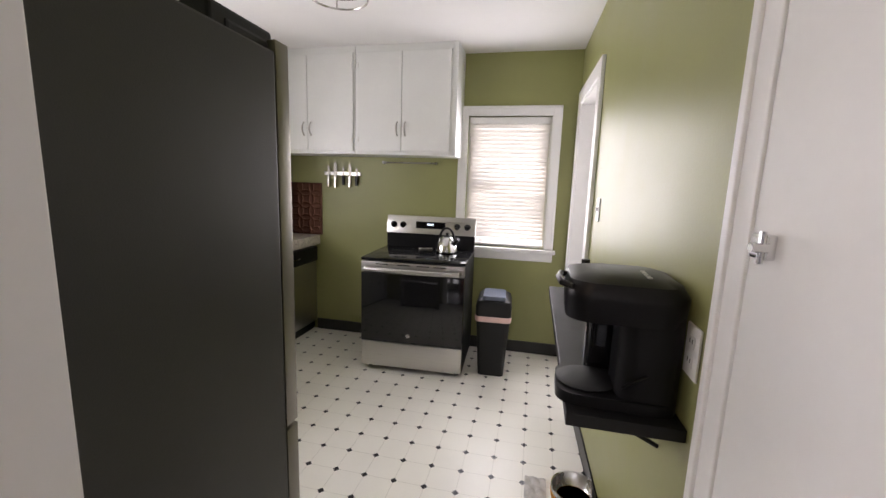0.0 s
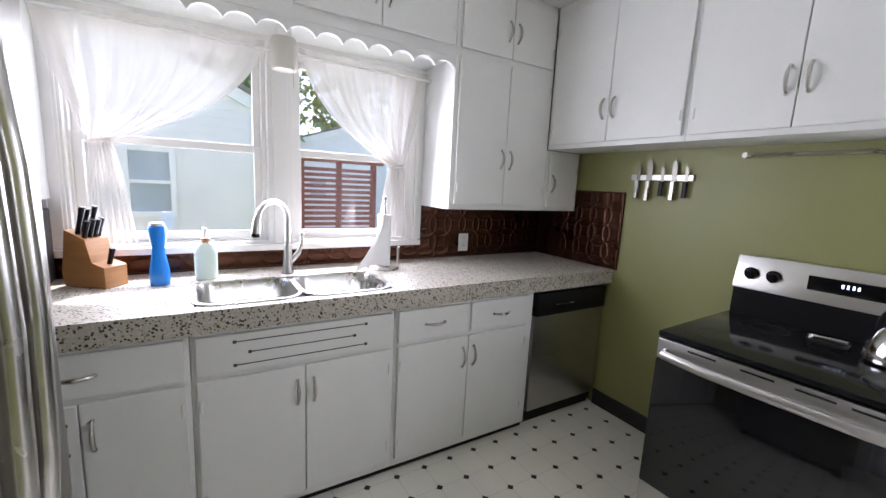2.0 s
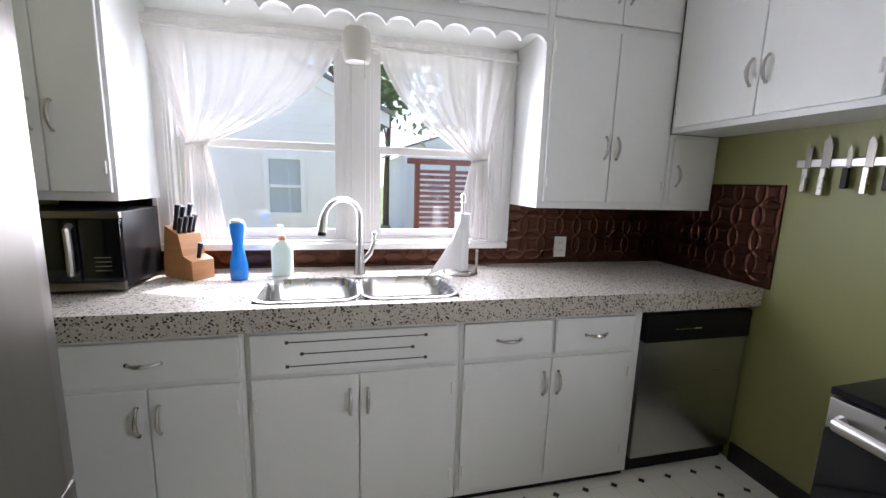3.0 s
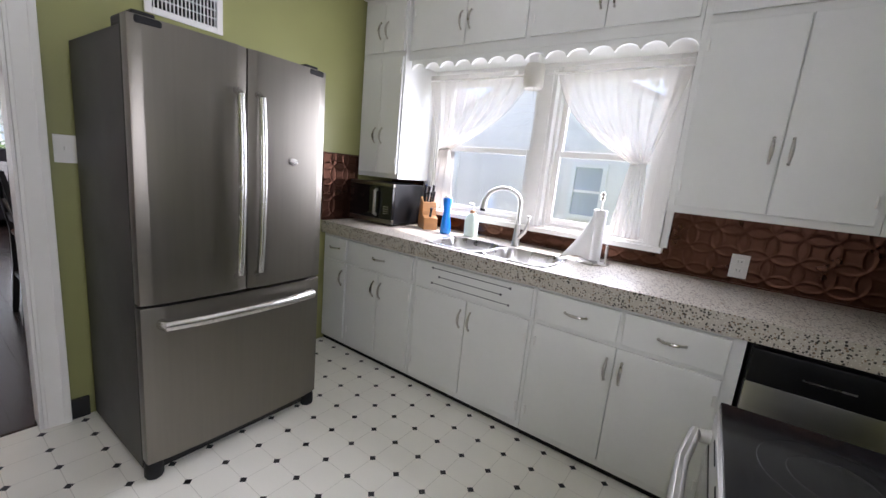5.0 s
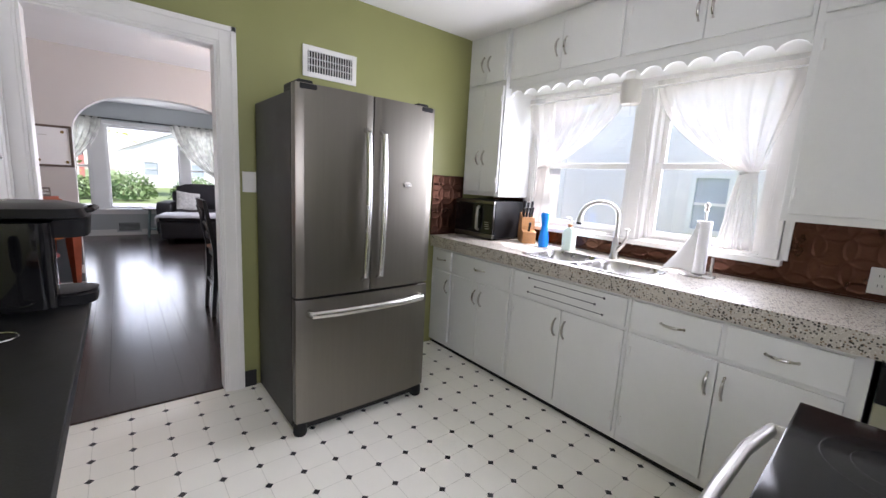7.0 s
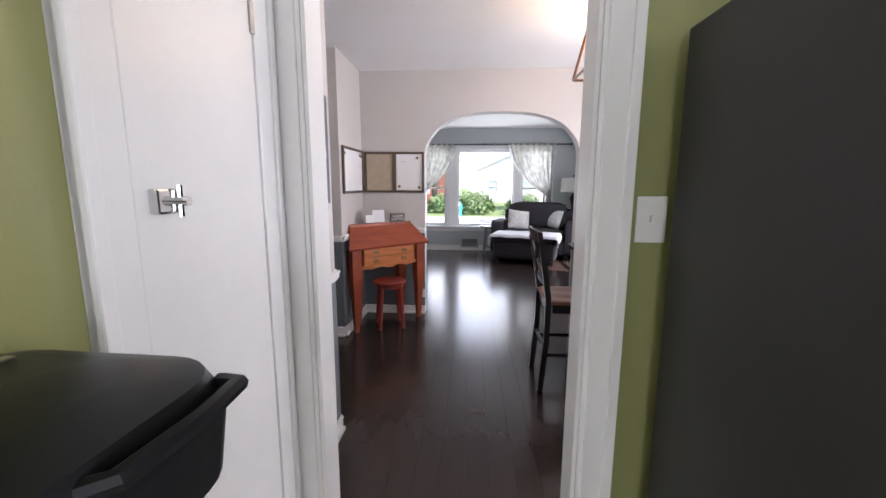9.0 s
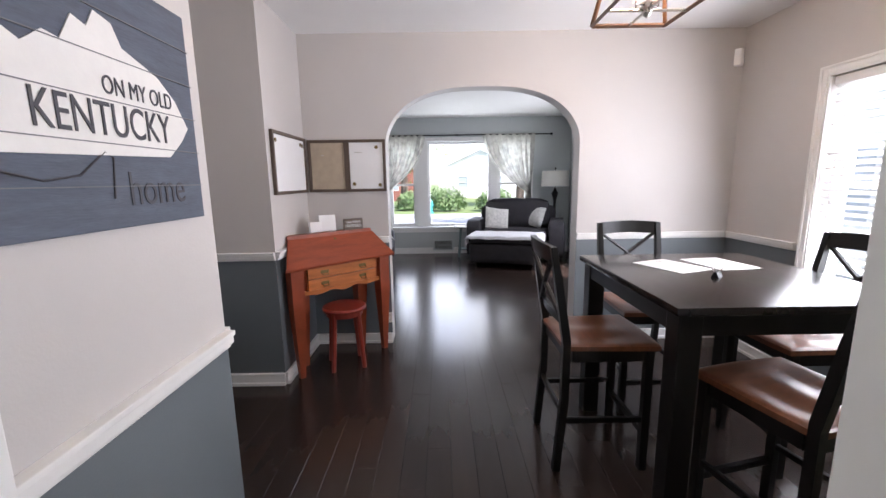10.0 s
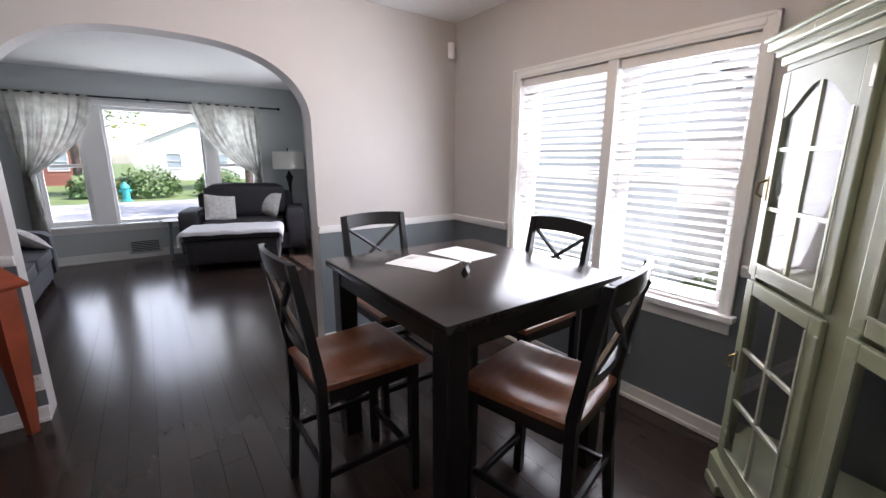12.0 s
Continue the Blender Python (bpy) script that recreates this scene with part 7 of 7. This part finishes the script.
for loc, sc, sd_ in (((-0.2, -24.5, -0.55), 1.0, 11), ((2.0, -25.5, -0.55), 0.8, 12), ((-3.2, -24.0, -0.55), 0.9, 13)):
    rng = random.Random(sd_)
    sb = thing("shrub", "rounded green garden shrub across the street", "shrub", loc, 0, "street shrubs")
    st_ = bmesh.new()
    for i in range(6):
        a = i * 1.05
        tube([(0, 0, 0), (0.3 * math.cos(a), 0.3 * math.sin(a), 0.5), (0.6 * math.cos(a), 0.6 * math.sin(a), 1.0)], [0.03, 0.02, 0.008], 5, st_)
    part("stems", st_, BARK, sb)
    lv = bmesh.new()
    for i in range(1500):
        d = Vector((rng.gauss(0, 1), rng.gauss(0, 1), abs(rng.gauss(0, 1)))).normalized()
        c = Vector((d.x * 1.3, d.y * 1.1, 0.15 + d.z * 1.35)) * sc * rng.uniform(0.6, 1.08)
        e = d.orthogonal().normalized()
        f_ = Vector([rng.gauss(0, 1) for _ in range(3)]).normalized()
        s = rng.uniform(0.06, 0.14)
        lv.faces.new([lv.verts.new(c + f_ * s), lv.verts.new(c + e * s * 0.6), lv.verts.new(c - f_ * s), lv.verts.new(c - e * s * 0.6)])
    me = bpy.data.meshes.new("foliage")
    lv.to_mesh(me)
    lv.free()
    me.materials.append(LEAF)
    o = new("foliage", me)
    o.parent = sb
hy = thing("fire_hydrant", "teal painted fire hydrant by the street", "hydrant", (0.75, -22.8, -0.55))
part("barrel", lathe([(0.22, 0), (0.22, 0.06), (0.15, 0.08), (0.14, 0.55), (0.18, 0.58), (0.16, 0.7), (0.06, 0.8), (0.05, 0.86), (0, 0.87)], 0, 0, 16), TEAL, hy, "", True)
part("outlet_cap", tube([(-0.24, 0, 0.45), (0.24, 0, 0.45)], 0.075, 10), TEAL, hy)
siding_house("street_house", "white house far across the street", 0, -4, 4, -0.55, 2.4, 4.2, 8, [(-1.8, 0.5, 1.7, 1.0), (1.8, 0.5, 1.7, 1.0)], SIGNWHITE, 0.22).matrix_basis = pose(-4.0, -42, -0.55, 0, 0, 90)
siding_house("street_house", "red brick house far across the street", 0, -4, 4, -0.55, 2.4, 4.2, 8, [(-1.8, 0.5, 1.7, 1.0), (1.8, 0.5, 1.7, 1.0)], BRICKRED, 0.22).matrix_basis = pose(6.5, -38, -0.55, 0, 0, 90)

# ---- floorboards: dining and living rooms ----
rng = random.Random(5)
fb = tagged(new("floorboards"), "dark stained wooden floorboards with satin sheen", "floor", "", "structure")
PW = 0.118
boards = {}
for k, length in enumerate((0.8, 1.0, 1.2, 1.4)):
    b = box(-PW / 2 + 0.0004, 0, -0.018, PW / 2 - 0.0004, length - 0.0012, 0)
    top_edges = [e for e in b.edges if all(v.co.z > -0.001 for v in e.verts)]
    bmesh.ops.bevel(b, geom=top_edges, offset=0.0006, segments=1, affect="EDGES")
    boards[length] = mesh_of("floorboard", b, PLANK)
cols = int((3.2 + 2.45) / PW) + 1
rest = bmesh.new()
count = 0
for c in range(cols):
    x = -2.43 + (c + 0.5) * PW
    near = x < 1.2
    y = 0.452
    length = rng.choice((0.8, 1.0, 1.2, 1.4))
    shift = rng.uniform(0, 0.75)
    y += shift
    while y > -6.65:
        length = rng.choice((0.8, 1.0, 1.2, 1.4))
        if y - length < -6.65 - 0.12 and y + 6.65 < 0.8:
            break
        lo_ = y - length
        if y > 0.456:
            box(x - PW / 2 + 0.0004, lo_, -0.018, x + PW / 2 - 0.0004, 0.456, 0.0, bm=rest)
        elif near and count < 295:
            o = new("floorboard", boards[length])
            o.parent = fb
            o.location = (x, lo_, 0)
            count += 1
        else:
            box(x - PW / 2 + 0.0004, lo_, -0.018, x + PW / 2 - 0.0004, y - 0.0012, 0.0, bm=rest)
        y = lo_
    if y > -6.65:
        box(x - PW / 2 + 0.0004, -6.66, -0.018, x + PW / 2 - 0.0004, y - 0.0012, 0.0, bm=rest)
part("remaining_boards", rest, PLANK, fb)["kind"] = "stuff"
